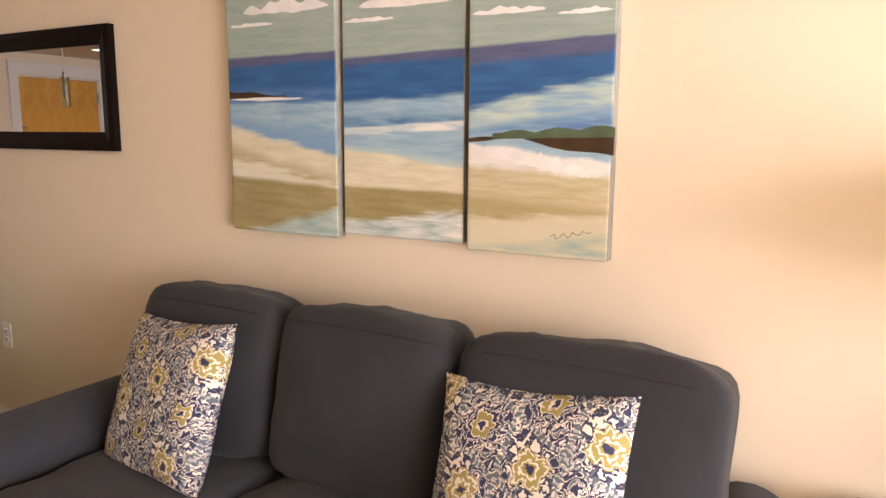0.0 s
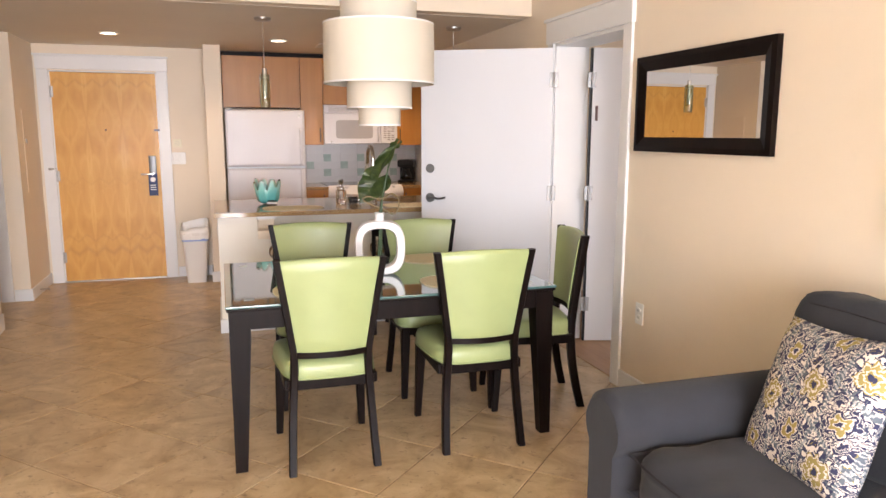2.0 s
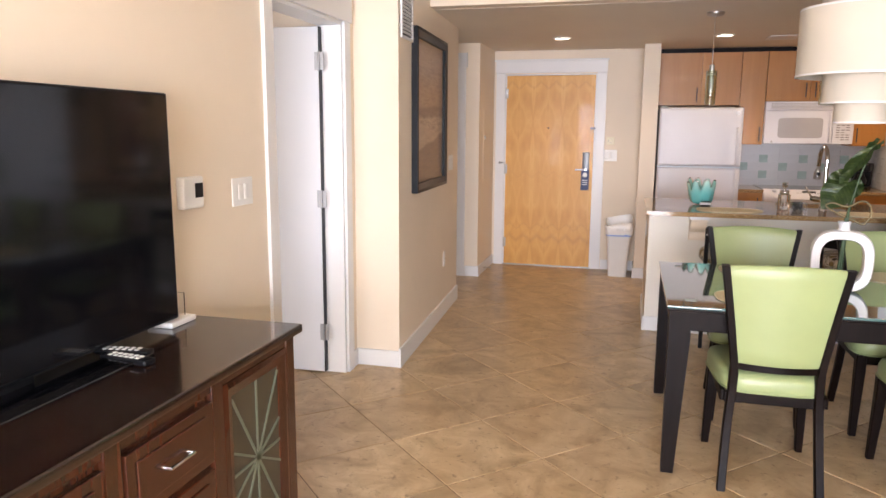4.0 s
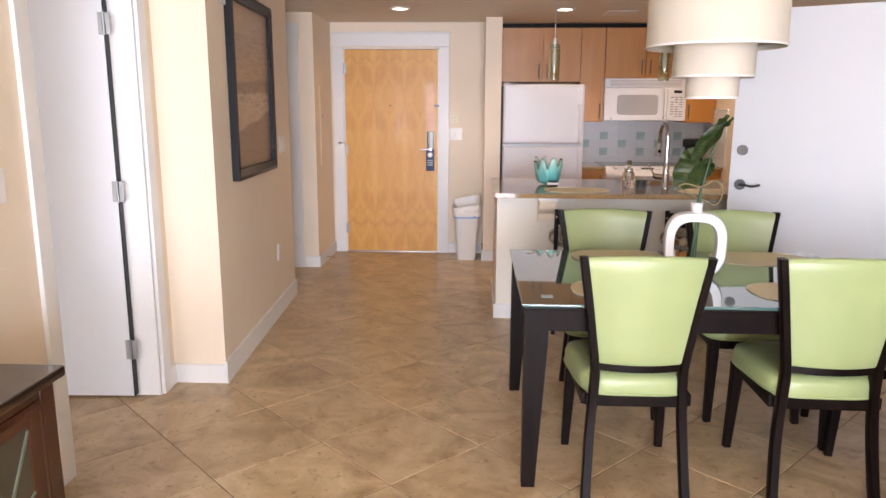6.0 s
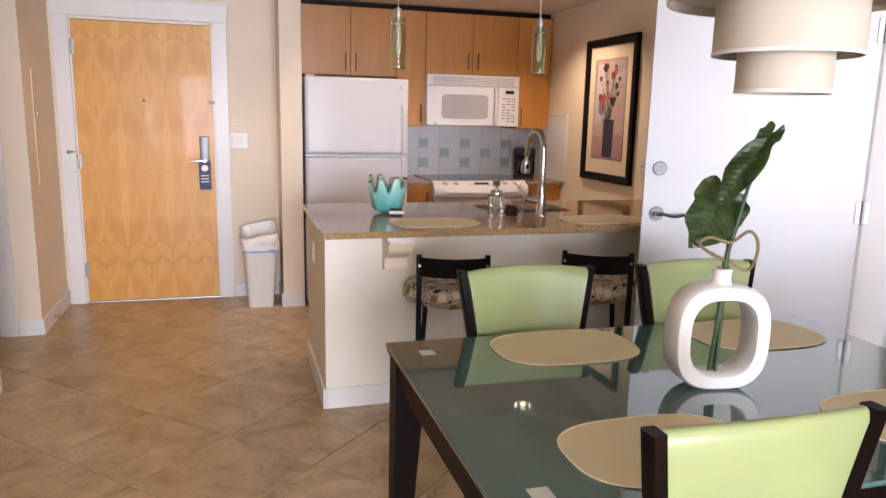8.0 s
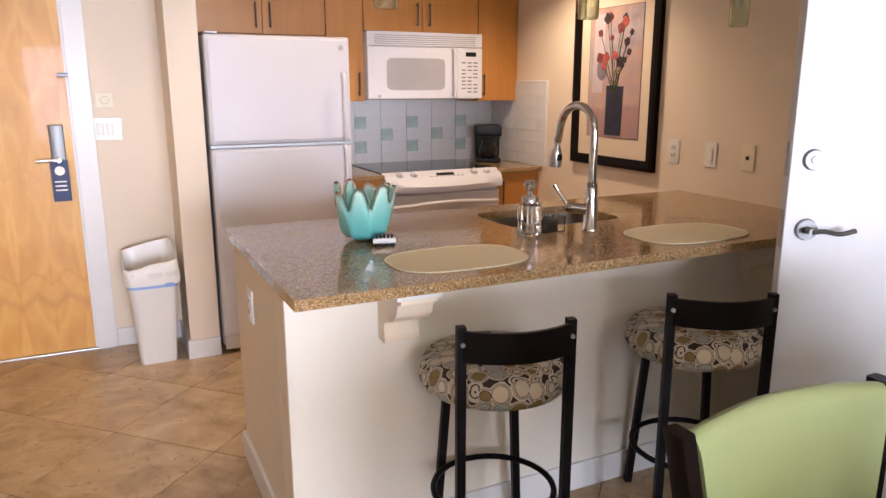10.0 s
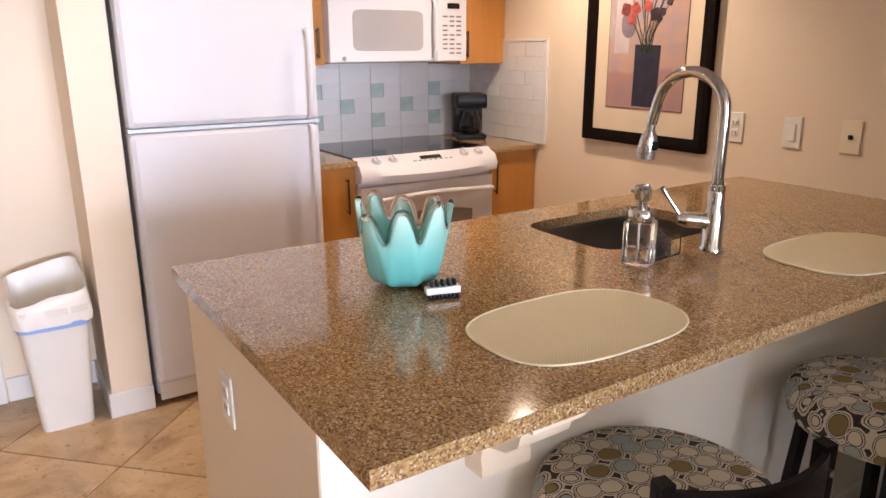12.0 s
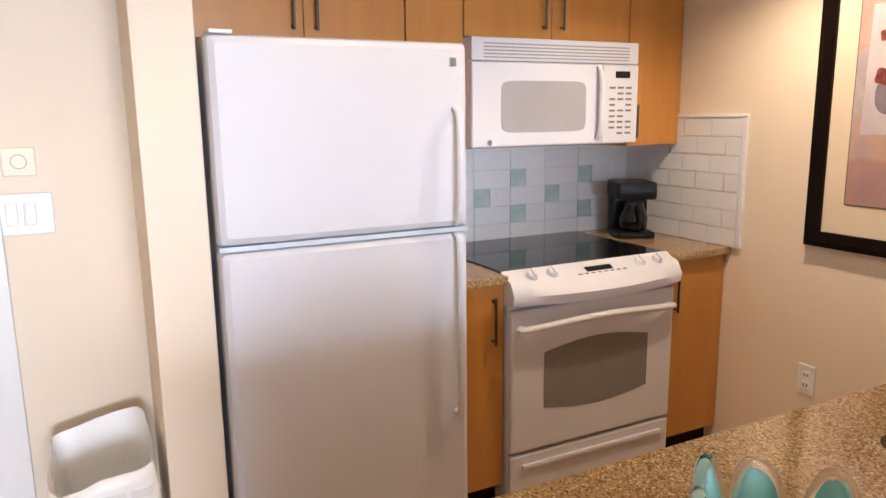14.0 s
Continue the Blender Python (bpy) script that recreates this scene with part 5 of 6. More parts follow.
for a, b in (((-0.2245, -0.3475), (0.2245, -0.345)), ((-0.2245, 0.360), (0.2245, 0.3625)), ((-0.2245, -0.345), (-0.222, 0.360)), ((0.222, -0.345), (0.2245, 0.360))):
    box(bm, (a[0], -0.0148, a[1]), (b[0], -0.0126, b[1]))
part("print_border", bm, M_INK, kp, "thin dark line round the print")
bm = bmesh.new()
prism(bm, [(-0.105 + 0.045 * u, 0.03 + 0.062 * v) for u, v in superellipse(1, 1, 2.2, 24)], -0.0151, -0.0154, "y")
part("painted_shade", bm, plain("painted_grey_mauve", (0.20, 0.17, 0.21), 0.5, var=0.2, scale=20), kp, "soft grey-mauve painted shape")
M_BLOOMS = [plain("painted_dark_red", (0.16, 0.035, 0.03), 0.5, var=0.7, scale=45), plain("painted_near_black", (0.035, 0.022, 0.03), 0.5, var=0.6, scale=45), plain("painted_brick_red", (0.38, 0.075, 0.055), 0.5, var=0.5, scale=45)]
rnd = random.Random(5)
for j in range(17):
    u, w = rnd.uniform(-0.13, 0.15), rnd.uniform(0.03, 0.32)
    bm = bmesh.new()
    tube(bm, spline([(0.005 + rnd.uniform(-0.03, 0.03), -0.0152, -0.10), (u * 0.45, -0.0152, (w - 0.1) * 0.5), (u, -0.0152, w)], 4), 0.0016, 5)
    part("painted_stem", bm, M_STEM, kp, "thin painted stem")
    bm2 = bmesh.new()
    prism(bm2, [(u + q * r, w + s * r) for r in (rnd.uniform(0.015, 0.030),) for q, s in [(c * (1 + 0.13 * math.sin(5 * i + j)), d * (1 + 0.13 * math.sin(5 * i + j))) for i, (c, d) in enumerate(superellipse(1, 1, 2, 20))]], -0.0154, -0.0162 - 0.0001 * j, "y")
    part("painted_flower", bm2, M_BLOOMS[(0, 1, 1, 2)[j % 4]], kp, ("dark red", "near-black", "near-black", "brick red")[j % 4] + " painted flower head")

# ---- kitchen cabinets ----
BACK, CF = -8.82, -8.18


def bar_pull(parent, x, y, z0, z1):
    bm = tube(bmesh.new(), [(x, y, z0 + 0.012), (x + 0.022, y, z0 + 0.012), (x + 0.026, y, z0 + 0.02)], 0.0045, 8)
    tube(bm, [(x, y, z1 - 0.012), (x + 0.022, y, z1 - 0.012), (x + 0.026, y, z1 - 0.02)], 0.0045, 8)
    cyl(bm, (x + 0.026, y, z0), (x + 0.026, y, z1), 0.0055, seg=10)
    part("handle", bm, M_PULL, parent, "dark metal bar pull")


def cabinet(y0, y1, z0, z1, front, label, doors, group):
    c = thing("kitchen_cabinet", label, "cabinet", pose(0, 0, 0), group=group)
    part("body", B(((BACK, y0 + 0.001, z0), (front - 0.022, y1 - 0.001, z1))), M_MAPLE, c)
    for a, b, hy in doors:
        d = part("door", B(((front - 0.021, a + 0.002, z0 + 0.002), (front, b - 0.002, z1 - 0.002)), bevel=0.0015), M_MAPLE, c)
        if hy is not None:
            hz = (z0 + 0.035, z0 + 0.175) if z0 > 1 else (z1 - 0.22, z1 - 0.05)
            bar_pull(d, front, hy, *hz)
    return c


UF = -8.48
cabinet(-0.125, 0.655, 1.725, 2.245, UF, "maple wall cabinet above the refrigerator", [(-0.125, 0.284, 0.245), (0.284, 0.655, 0.325)], "wall cabinets")
cabinet(0.657, 0.893, 1.340, 2.245, UF, "narrow maple wall cabinet", [(0.657, 0.893, 0.855)], "wall cabinets")
cabinet(0.895, 1.690, 1.765, 2.245, UF, "maple wall cabinet above the microwave", [(0.895, 1.292, 1.25), (1.292, 1.690, 1.335)], "wall cabinets")
cabinet(1.692, 1.998, 1.335, 2.245, UF, "maple wall cabinet in the corner", [(1.692, 1.998, 1.73)], "wall cabinets")
# dark filler block gives the gap under the ceiling its shade
solo("trim", B(((BACK, -0.125, 2.246), (UF - 0.06, N, LOW))), M_DARK, "dark strip standing for the shaded gap above the wall cabinets", "trim", kind="structure")
cabinet(0.655, 0.887, 0.10, 0.883, CF, "narrow maple base cabinet beside the stove", [(0.655, 0.887, 0.84)], "base cabinets")
cabinet(1.675, 1.998, 0.10, 0.883, CF, "maple base cabinet in the corner", [(1.675, 1.998, 1.715)], "base cabinets")
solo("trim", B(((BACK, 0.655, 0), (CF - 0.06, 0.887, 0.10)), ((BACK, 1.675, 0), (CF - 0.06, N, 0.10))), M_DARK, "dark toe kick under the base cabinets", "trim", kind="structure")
for a, b in ((0.652, 0.889), (1.673, N)):
    solo("worktop", B(((BACK, a, 0.884), (CF + 0.03, b, 0.914)), bevel=0.004), M_GRANITE, "speckled brown granite worktop beside the stove", "worktop", group="stove side worktops")

# refrigerator
fr = thing("refrigerator", "white two-door top-freezer refrigerator", "refrigerator", pose(0, 0, 0))
FA, FB = -0.118, 0.640
part("cabinet", B(((-8.76, FA + 0.004, 0.03), (-8.075, FB - 0.004, 1.69)), bevel=0.006), M_APPL, fr)
part("gasket", B(((-8.076, FA + 0.012, 0.10), (-8.062, FB - 0.012, 1.685))), plain("grey_gasket", (0.16, 0.16, 0.17), 0.6), fr, "grey door gasket")


def fridge_door(z0, z1, name, ha, hb):
    bm = bmesh.new()
    rings = []
    for x, k in ((-8.062, 0.0), (-8.015, 0.0), (-7.998, 0.006), (-7.990, 0.022)):
        rings.append([Vector((x, (FA + FB) / 2 + u * ((FB - FA) / 2 - k), (z0 + z1) / 2 + v * ((z1 - z0) / 2 - k))) for u, v in superellipse(1, 1, 60, 40)])
    loft(bm, rings)
    d = part(name, bm, M_APPL, fr, angle=30)
    bm = bmesh.new()
    y = FB - 0.045
    pts = [(-7.992, y, ha), (-7.962, y, ha + (0.03 if hb > ha else -0.03)), (-7.955, y, (ha + hb) / 2), (-7.962, y, hb - (0.03 if hb > ha else -0.03)), (-7.992, y, hb)]
    tube(bm, spline(pts, 5), 0.013, 10, flat=0.7)
    part("handle", bm, M_APPL, d, "white moulded door handle")


fridge_door(1.135, 1.69, "freezer_door", 1.145, 1.50)
fridge_door(0.10, 1.122, "fridge_door", 1.112, 0.53)
part("trim_strip", B(((-8.06, FA, 1.122), (-7.992, FB, 1.135))), plain("pale_blue_trim", (0.58, 0.66, 0.74), 0.3), fr, "pale blue-grey trim between the doors")
part("badge", B(((-7.9905, 0.575, 1.62), (-7.988, 0.60, 1.645)), bevel=0.001), M_NICKEL, fr, "small grey badge")
part("hinge_cap", B(((-8.06, FA + 0.01, 1.69), (-7.99, FA + 0.07, 1.70)), bevel=0.003), M_PLAST, fr, "white hinge cap")
part("kick_grille", B(((-8.05, FA + 0.01, 0.02), (-8.03, FB - 0.01, 0.095)), bevel=0.003), M_PLAST, fr, "white kick grille")

# microwave
mw = thing("microwave", "white over-the-range microwave oven", "microwave", pose(0, 0, 0))
MA, MB, Z0, Z1, XF = 0.890, 1.686, 1.354, 1.760, -8.41
part("body", B(((BACK, MA, Z0), (XF - 0.03, MB, Z1)), bevel=0.004), M_APPL, mw)
part("underside", B(((BACK + 0.02, MA + 0.02, Z0 - 0.006), (XF - 0.05, MB - 0.02, Z0 + 0.001))), M_NICKEL, mw, "dark underside")
g = part("vent_panel", B(((XF - 0.031, MA, Z1 - 0.085), (XF - 0.004, MB, Z1)), bevel=0.004), M_APPL, mw)
for k in range(5):
    part("slot", B(((XF - 0.0045, MA + 0.05, Z1 - 0.075 + k * 0.0125), (XF - 0.003, MB - 0.05, Z1 - 0.0695 + k * 0.0125))), plain("vent_shadow_grey", (0.30, 0.29, 0.29), 0.6) if k == 0 else bpy.data.materials["vent_shadow_grey"], g, "grey vent slot")
d = part("door", B(((XF - 0.031, MA, Z0), (XF, 1.500, Z1 - 0.089)), bevel=0.006), M_APPL, mw)
bm = bmesh.new()
prism(bm, [(1.215 + u * 0.20, 1.505 + v * 0.098) for u, v in superellipse(1, 1, 9, 36)], XF - 0.002, XF + 0.0012, "x")
part("window", bm, M_MWGL, d, "grey perforated window")
part("handle", tube(bmesh.new(), spline([(XF, 1.475, Z0 + 0.02), (XF + 0.022, 1.475, Z0 + 0.06), (XF + 0.024, 1.475, 1.5), (XF + 0.022, 1.475, Z1 - 0.14), (XF, 1.475, Z1 - 0.10)], 5), 0.011, 10), M_APPL, d, "white curved handle")
p = part("control_panel", B(((XF - 0.031, 1.503, Z0), (XF - 0.001, MB, Z1 - 0.089)), bevel=0.004), M_APPL, mw)
part("display", B(((XF - 0.001, 1.565, 1.618), (XF + 0.0006, 1.64, 1.645))), M_BLACK, p, "black clock display")
M_KEY = plain("grey_key_print", (0.16, 0.15, 0.15), 0.5)
for r in range(9):
    for c in range(3):
        if (r * 3 + c) % 7 != 3:
            part("key", B(((XF - 0.001, 1.535 + c * 0.043, 1.575 - r * 0.023), (XF + 0.0006, 1.565 + c * 0.043, 1.583 - r * 0.023))), M_KEY, p, "small grey key mark")
part("logo", cyl(bmesh.new(), (XF, 0.965, 1.372), (XF + 0.001, 0.965, 1.372), 0.011, seg=16), M_NICKEL, d, "small round grey mark")

# stove
sv = thing("stove", "white slide-in electric stove with black glass top", "stove", pose(0, 0, 0))
SA, SB, SF = 0.891, 1.671, -8.135
part("body", B(((BACK + 0.01, SA + 0.003, 0.02), (SF - 0.03, SB - 0.003, 0.905)), bevel=0.004), M_APPL, sv)
part("cooktop", B(((BACK + 0.02, SA - 0.004, 0.905), (SF - 0.06, SB + 0.004, 0.920)), bevel=0.004), M_BGLASS, sv, "black ceramic glass cooktop")
bm = bmesh.new()
rings = []
for k in range(13):
    y = SA - 0.006 + (SB - SA + 0.012) * k / 12
    bow = 0.035 * (1 - (2 * k / 12 - 1) ** 2)
    rings.append([Vector(q) for q in ((SF - 0.062, y, 0.921), (SF + 0.005 + bow * 0.4, y, 0.890), (SF + 0.03 + bow, y, 0.845 - bow * 0.25), (SF + 0.022 + bow * 0.8, y, 0.812 - bow * 0.4), (SF - 0.03, y, 0.800), (SF - 0.062, y, 0.80))])
loft(bm, rings)
cp = part("control_panel", bm, M_APPL, sv, "white sloped control panel", angle=50)
slope = math.degrees(math.atan2(0.031, 0.07))
for y in (0.985, 1.075, 1.49, 1.58):
    kb = part("knob", lathe(bmesh.new(), [(0.002, 0.015), (0.016, 0.015), (0.019, 0.012), (0.023, 0.003), (0.024, 0.0), (0.002, 0.0)], 20), M_APPL, cp, "white control knob", m=pose(SF - 0.012, y, 0.905, 0, slope + 8, 0))
    part("grip", B(((-0.018, -0.0035, 0.012), (0.018, 0.0035, 0.022)), bevel=0.002), M_APPL, kb)
part("display", B(((-0.012, -0.06, 0), (0.012, 0.06, 0.003))), M_BLACK, cp, "black clock display", m=pose(SF - 0.008, 1.285, 0.902, 0, slope + 6, 0))
bm = bmesh.new()
for k in range(8):
    box(bm, (0.02, -0.11 + k * 0.03, 0.0), (0.027, -0.092 + k * 0.03, 0.002))
part("key_marks", bm, bpy.data.materials["grey_key_print"], cp, "small grey key marks", m=pose(SF - 0.008, 1.285, 0.903, 0, slope + 6, 0))
od = part("oven_door", B(((SF - 0.03, SA + 0.002, 0.235), (SF, SB - 0.002, 0.785)), bevel=0.008), M_APPL, sv)
bm = bmesh.new()
win = [(1.036, 0.395)] + [(1.036 + 0.5 * k / 10, 0.395 - 0.028 * math.sin(math.pi * k / 10)) for k in range(1, 10)] + [(1.536, 0.395), (1.536, 0.612)] + [(1.536 - 0.5 * k / 10, 0.612 + 0.03 * math.sin(math.pi * k / 10)) for k in range(1, 10)] + [(1.036, 0.612)]
prism(bm, win, SF - 0.002, SF + 0.0015, "x")
part("window", bm, M_GREYGL, od, "grey oven window with bowed edges")
bm = bmesh.new()
tube(bm, spline([(SF, SA + 0.04, 0.715), (SF + 0.03, SA + 0.06, 0.718), (SF + 0.045, 1.28, 0.735), (SF + 0.03, SB - 0.06, 0.718), (SF, SB - 0.04, 0.715)], 6), 0.017, 12, flat=0.75)
part("handle", bm, M_APPL, od, "white bowed oven handle")
dr = part("drawer", B(((SF - 0.03, SA + 0.002, 0.04), (SF - 0.002, SB - 0.002, 0.222)), bevel=0.008), M_APPL, sv)
part("grip_ledge", B(((SF - 0.004, SA + 0.05, 0.165), (SF + 0.010, SB - 0.05, 0.185)), bevel=0.004), M_APPL, dr)

# coffee maker
cm = thing("coffee_maker", "black drip coffee maker on the worktop", "coffee maker", pose(-8.60, 1.84, 0.914, 0, 0, -25))
part("base", B(((-0.10, -0.085, 0), (0.11, 0.085, 0.03)), bevel=0.01), M_BLACK, cm)
part("tower", B(((-0.10, -0.085, 0.03), (-0.02, 0.085, 0.25)), bevel=0.01), M_BLACK, cm)
part("brew_head", B(((-0.10, -0.09, 0.175), (0.10, 0.09, 0.255)), bevel=0.012), M_BLACK, cm)
part("carafe", lathe(bmesh.new(), [(0.05, 0.032), (0.062, 0.05), (0.064, 0.09), (0.045, 0.14), (0.042, 0.16), (0.002, 0.16)], 24, (0.045, 0, 0)), M_SCREEN, cm, "dark glass carafe")
part("carafe_handle", tube(bmesh.new(), spline([(0.10, 0.0, 0.145), (0.135, 0, 0.13), (0.135, 0, 0.07), (0.105, 0, 0.06)], 5), 0.007), M_BLACK, cm)

# ---- island ----
isl = thing("island_base", "cream painted kitchen island with white baseboard", "kitchen island", pose(0, 0, 0))
IX0, IX1, IY0 = -6.86, -6.086, -0.218
part("body", B(((IX1 - 0.1, IY0, 0), (IX1, N - 0.004, 0.883)), ((IX0, IY0, 0), (IX1 - 0.1, IY0 + 0.1, 0.883)), bevel=0.003), M_WALL, isl)
# front given a paler colour than the body, for daylight falling on it
part("front_panel", B(((IX1 - 0.001, IY0 + 0.002, BH), (IX1 + 0.003, N - 0.004, 0.8825))), plain("window_lit_panel_paint", (0.80, 0.76, 0.67), 0.5, var=0.03, scale=1.5, grain=140, relief=0.06), isl, "off-white bar front, paled for the window light")
part("cabinet_side", B(((IX0, IY0 + 0.1, 0.1), (IX0 + 0.02, N - 0.004, 0.883))), M_MAPLE, isl, "maple cabinet fronts facing the stove")
part("baseboard", B(((IX0, IY0 - BT, 0), (IX1 + BT, IY0, BH)), ((IX1, IY0, 0), (IX1 + BT, N - 0.004, BH)), bevel=0.003), M_TRIM, isl, "white painted baseboard")
prof = [(0, 0), (0.185, 0), (0.185, -0.035), (0.165, -0.04), (0.155, -0.055), (0.15, -0.075), (0.12, -0.10), (0.075, -0.112), (0.055, -0.125), (0.05, -0.15), (0.055, -0.16), (0.055, -0.185), (0, -0.185)]
for y in (0.115, 1.60):
    bm = bmesh.new()
    prism(bm, [(IX1 + u, 0.883 + v) for u, v in prof], y - 0.055, y + 0.055, "y")
    cb = part("corbel", bm, M_WALL, isl, "cream painted scrolled corbel")
    part("cap", B(((IX1, y - 0.068, 0.860), (IX1 + 0.19, y + 0.068, 0.8825)), bevel=0.003), M_TRIM, cb)
top = bmesh.new()
out = [(-6.902, -0.240), (-5.863, -0.240), (-5.863, N - 0.002), (-6.902, N - 0.002)]
SX, SY, SHX, SHY = -6.578, 0.985, 0.185, 0.255
hole = [(SX + u * SHX, SY + v * SHY) for u, v in superellipse(1, 1, 6, 32)]
edges = []
for loop in (out, hole):
    vs_ = [top.verts.new((x, y, 0.914)) for x, y in loop]
    edges += [top.edges.new((vs_[i], vs_[(i + 1) % len(vs_)])) for i in range(len(vs_))]
bmesh.ops.triangle_fill(top, use_beauty=True, use_dissolve=False, edges=edges)
ext = bmesh.ops.extrude_face_region(top, geom=top.faces[:])
for v in [q for q in ext["geom"] if isinstance(q, bmesh.types.BMVert)]:
    v.co.z = 0.8835
solo("granite_top", top, M_GRANITE, "polished speckled brown granite island worktop", "worktop", angle=30)
sk = thing("sink", "dark steel undermount sink in the island", "sink", pose(SX, SY, 0))
bm = bmesh.new()
rr = lambda k, z: [Vector((u * (SHX + 0.012) * k, v * (SHY + 0.012) * k, z)) for u, v in superellipse(1, 1, 6, 40)]
loft(bm, [rr(1.03, 0.8832), rr(0.985, 0.8830), rr(0.97, 0.80), rr(0.94, 0.735), rr(0.86, 0.72), rr(0.3, 0.716)], caps=False)
bm.verts.ensure_lookup_table()
bm.faces.new(bm.verts[-40:])
part("basin", bm, plain("dark_brushed_steel", (0.32, 0.31, 0.30), 0.3, 1.0, grain=200), sk, angle=50)
part("drain", lathe(bmesh.new(), [(0.04, 0.717), (0.04, 0.720), (0.028, 0.721), (0.002, 0.718)], 24), M_CHROME, sk, "chrome drain")

fa = thing("faucet", "chrome gooseneck pull-down kitchen faucet", "faucet", pose(-6.270, 0.968, 0.914))
part("base", lathe(bmesh.new(), [(0.031, 0), (0.031, 0.006), (0.026, 0.012), (0.025, 0.10), (0.021, 0.118), (0.022, 0.150), (0.019, 0.158), (0.002, 0.158)], 28), M_CHROME, fa)
part("collar", lathe(bmesh.new(), [(0.016, 0.155), (0.021, 0.158), (0.021, 0.170), (0.016, 0.174)], 28, caps=False), M_CHROME, fa)
arc = [(0, 0, 0.155), (0, 0, 0.25), (0, 0, 0.335)] + [(-0.105 + 0.105 * math.cos(a), 0, 0.352 + 0.095 * math.sin(a)) for a in np.linspace(0.25, math.pi - 0.25, 9)] + [(-0.218, 0, 0.335), (-0.226, 0, 0.308)]
part("spout", tube(bmesh.new(), spline(arc, 5), 0.0150, 18), M_CHROME, fa)
bm = tube(bmesh.new(), [(-0.226, 0, 0.308), (-0.229, 0, 0.284)], 0.0115, 16)
tube(bm, [(-0.2285, 0, 0.286), (-0.231, 0, 0.269), (-0.236, 0, 0.239), (-0.239, 0, 0.210)], [0.014, 0.022, 0.0265, 0.025], 20)
part("spray_head", bm, M_STEEL, fa, "brushed steel spray head")
part("spray_button", B(((-0.218, -0.010, 0.234), (-0.204, 0.010, 0.260)), bevel=0.004), M_BLACK, fa, "black spray button")
bm = cyl(bmesh.new(), (0, 0, 0.075), (-0.045, -0.055, 0.080), 0.019, 0.021, 20)
cyl(bm, (-0.045, -0.055, 0.080), (-0.058, -0.071, 0.081), 0.021, 0.014, 20)
lv = part("valve", bm, M_CHROME, fa)
part("lever", tube(bmesh.new(), [(-0.052, -0.064, 0.085), (-0.07, -0.086, 0.125), (-0.085, -0.10, 0.155), (-0.088, -0.103, 0.162)], [0.006, 0.0055, 0.0075, 0.009], 10), M_CHROME, lv)

sd = thing("soap_dispenser", "clear square glass soap dispenser with chrome pump", "soap dispenser", pose(-6.288, 0.714, 0.9142, 0, 0, 20))
part("bottle", B(((-0.032, -0.032, 0), (0.032, 0.032, 0.11)), bevel=0.006), M_GLASS, sd, "clear glass bottle")
part("soap", B(((-0.026, -0.026, 0.012), (0.026, 0.026, 0.045)), bevel=0.004), glass("pale_soap", (0.95, 0.88, 0.82), 0.05, 1.33), sd, "pale clear soap")
part("dip_tube", cyl(bmesh.new(), (0, 0, 0.014), (0, 0, 0.11), 0.003, seg=8), M_PLAST, sd, "white dip tube")
part("collar", lathe(bmesh.new(), [(0.030, 0.110), (0.031, 0.113), (0.031, 0.132), (0.026, 0.138), (0.002, 0.138)], 28), M_CHROME, sd, "chrome collar")
bm = cyl(bmesh.new(), (0, 0, 0.138), (0, 0, 0.160), 0.011)
lathe(bm, [(0.018, 0.160), (0.0195, 0.163), (0.0195, 0.190), (0.016, 0.194), (0.002, 0.194)], 24)
cyl(bm, (-0.015, 0, 0.178), (-0.028, 0, 0.177), 0.006, 0.005)
part("pump", bm, M_CHROME, sd, "chrome pump head")
cad = solo("sponge_caddy", B(((-0.055, -0.035, 0), (0.055, -0.031, 0.055)), ((-0.055, 0.031, 0), (0.055, 0.035, 0.055)), ((-0.055, -0.031, 0), (-0.051, 0.031, 0.055)), ((0.051, -0.031, 0), (0.055, 0.031, 0.055)), ((-0.051, -0.031, 0), (0.051, 0.031, 0.004))), M_GLASS, "clear acrylic sponge caddy", "caddy", pose(-6.318, 0.812, 0.9142, 0, 0, 95))
bm = bmesh.new()
cushion(bm, -0.040, 0.040, -0.022, 0.022, 0.004, 0.045, 0.005)
solo("sponge", bm, plain("dark_scrub_sponge", (0.03, 0.03, 0.035), 0.9, grain=300, relief=0.6), "dark scrubbing sponge in the caddy", "sponge", pose(-6.318, 0.812, 0.9142, 0, 0, 95))

# fluted glass bowl
def bowl_skin(inset):
    """Eight flame-like lobes with deep rounded dips between them."""
    n, rings = 224, []
    for k in range(24):
        t = k / 23
        ring = []
        for i in range(n):
            a = 2 * math.pi * i / n
            slot = (0.5 - 0.5 * math.cos(8 * a)) ** 1.7
            flute = max(0.0, (t - 0.30) / 0.70) ** 1.3
            r = 0.062 + 0.046 * t ** 0.60 - flute * 0.013 * slot + flute * 0.005 * math.sin(3 * a) - inset
            r -= 0.005 * max(0.0, (t - 0.75) / 0.25) ** 2 * (1 - slot)
            peak = 0.180 - 0.062 * slot + 0.010 * math.sin(2 * a + 1) + 0.007 * math.sin(5 * a)
            z = (0.004 + inset) * (1 - t) + t * peak
            if t < 0.16:
                r -= 0.024 * (1 - t / 0.16) ** 2
            ring.append(Vector((r * math.cos(a), r * math.sin(a), z)))
        rings.append(ring)
    return rings


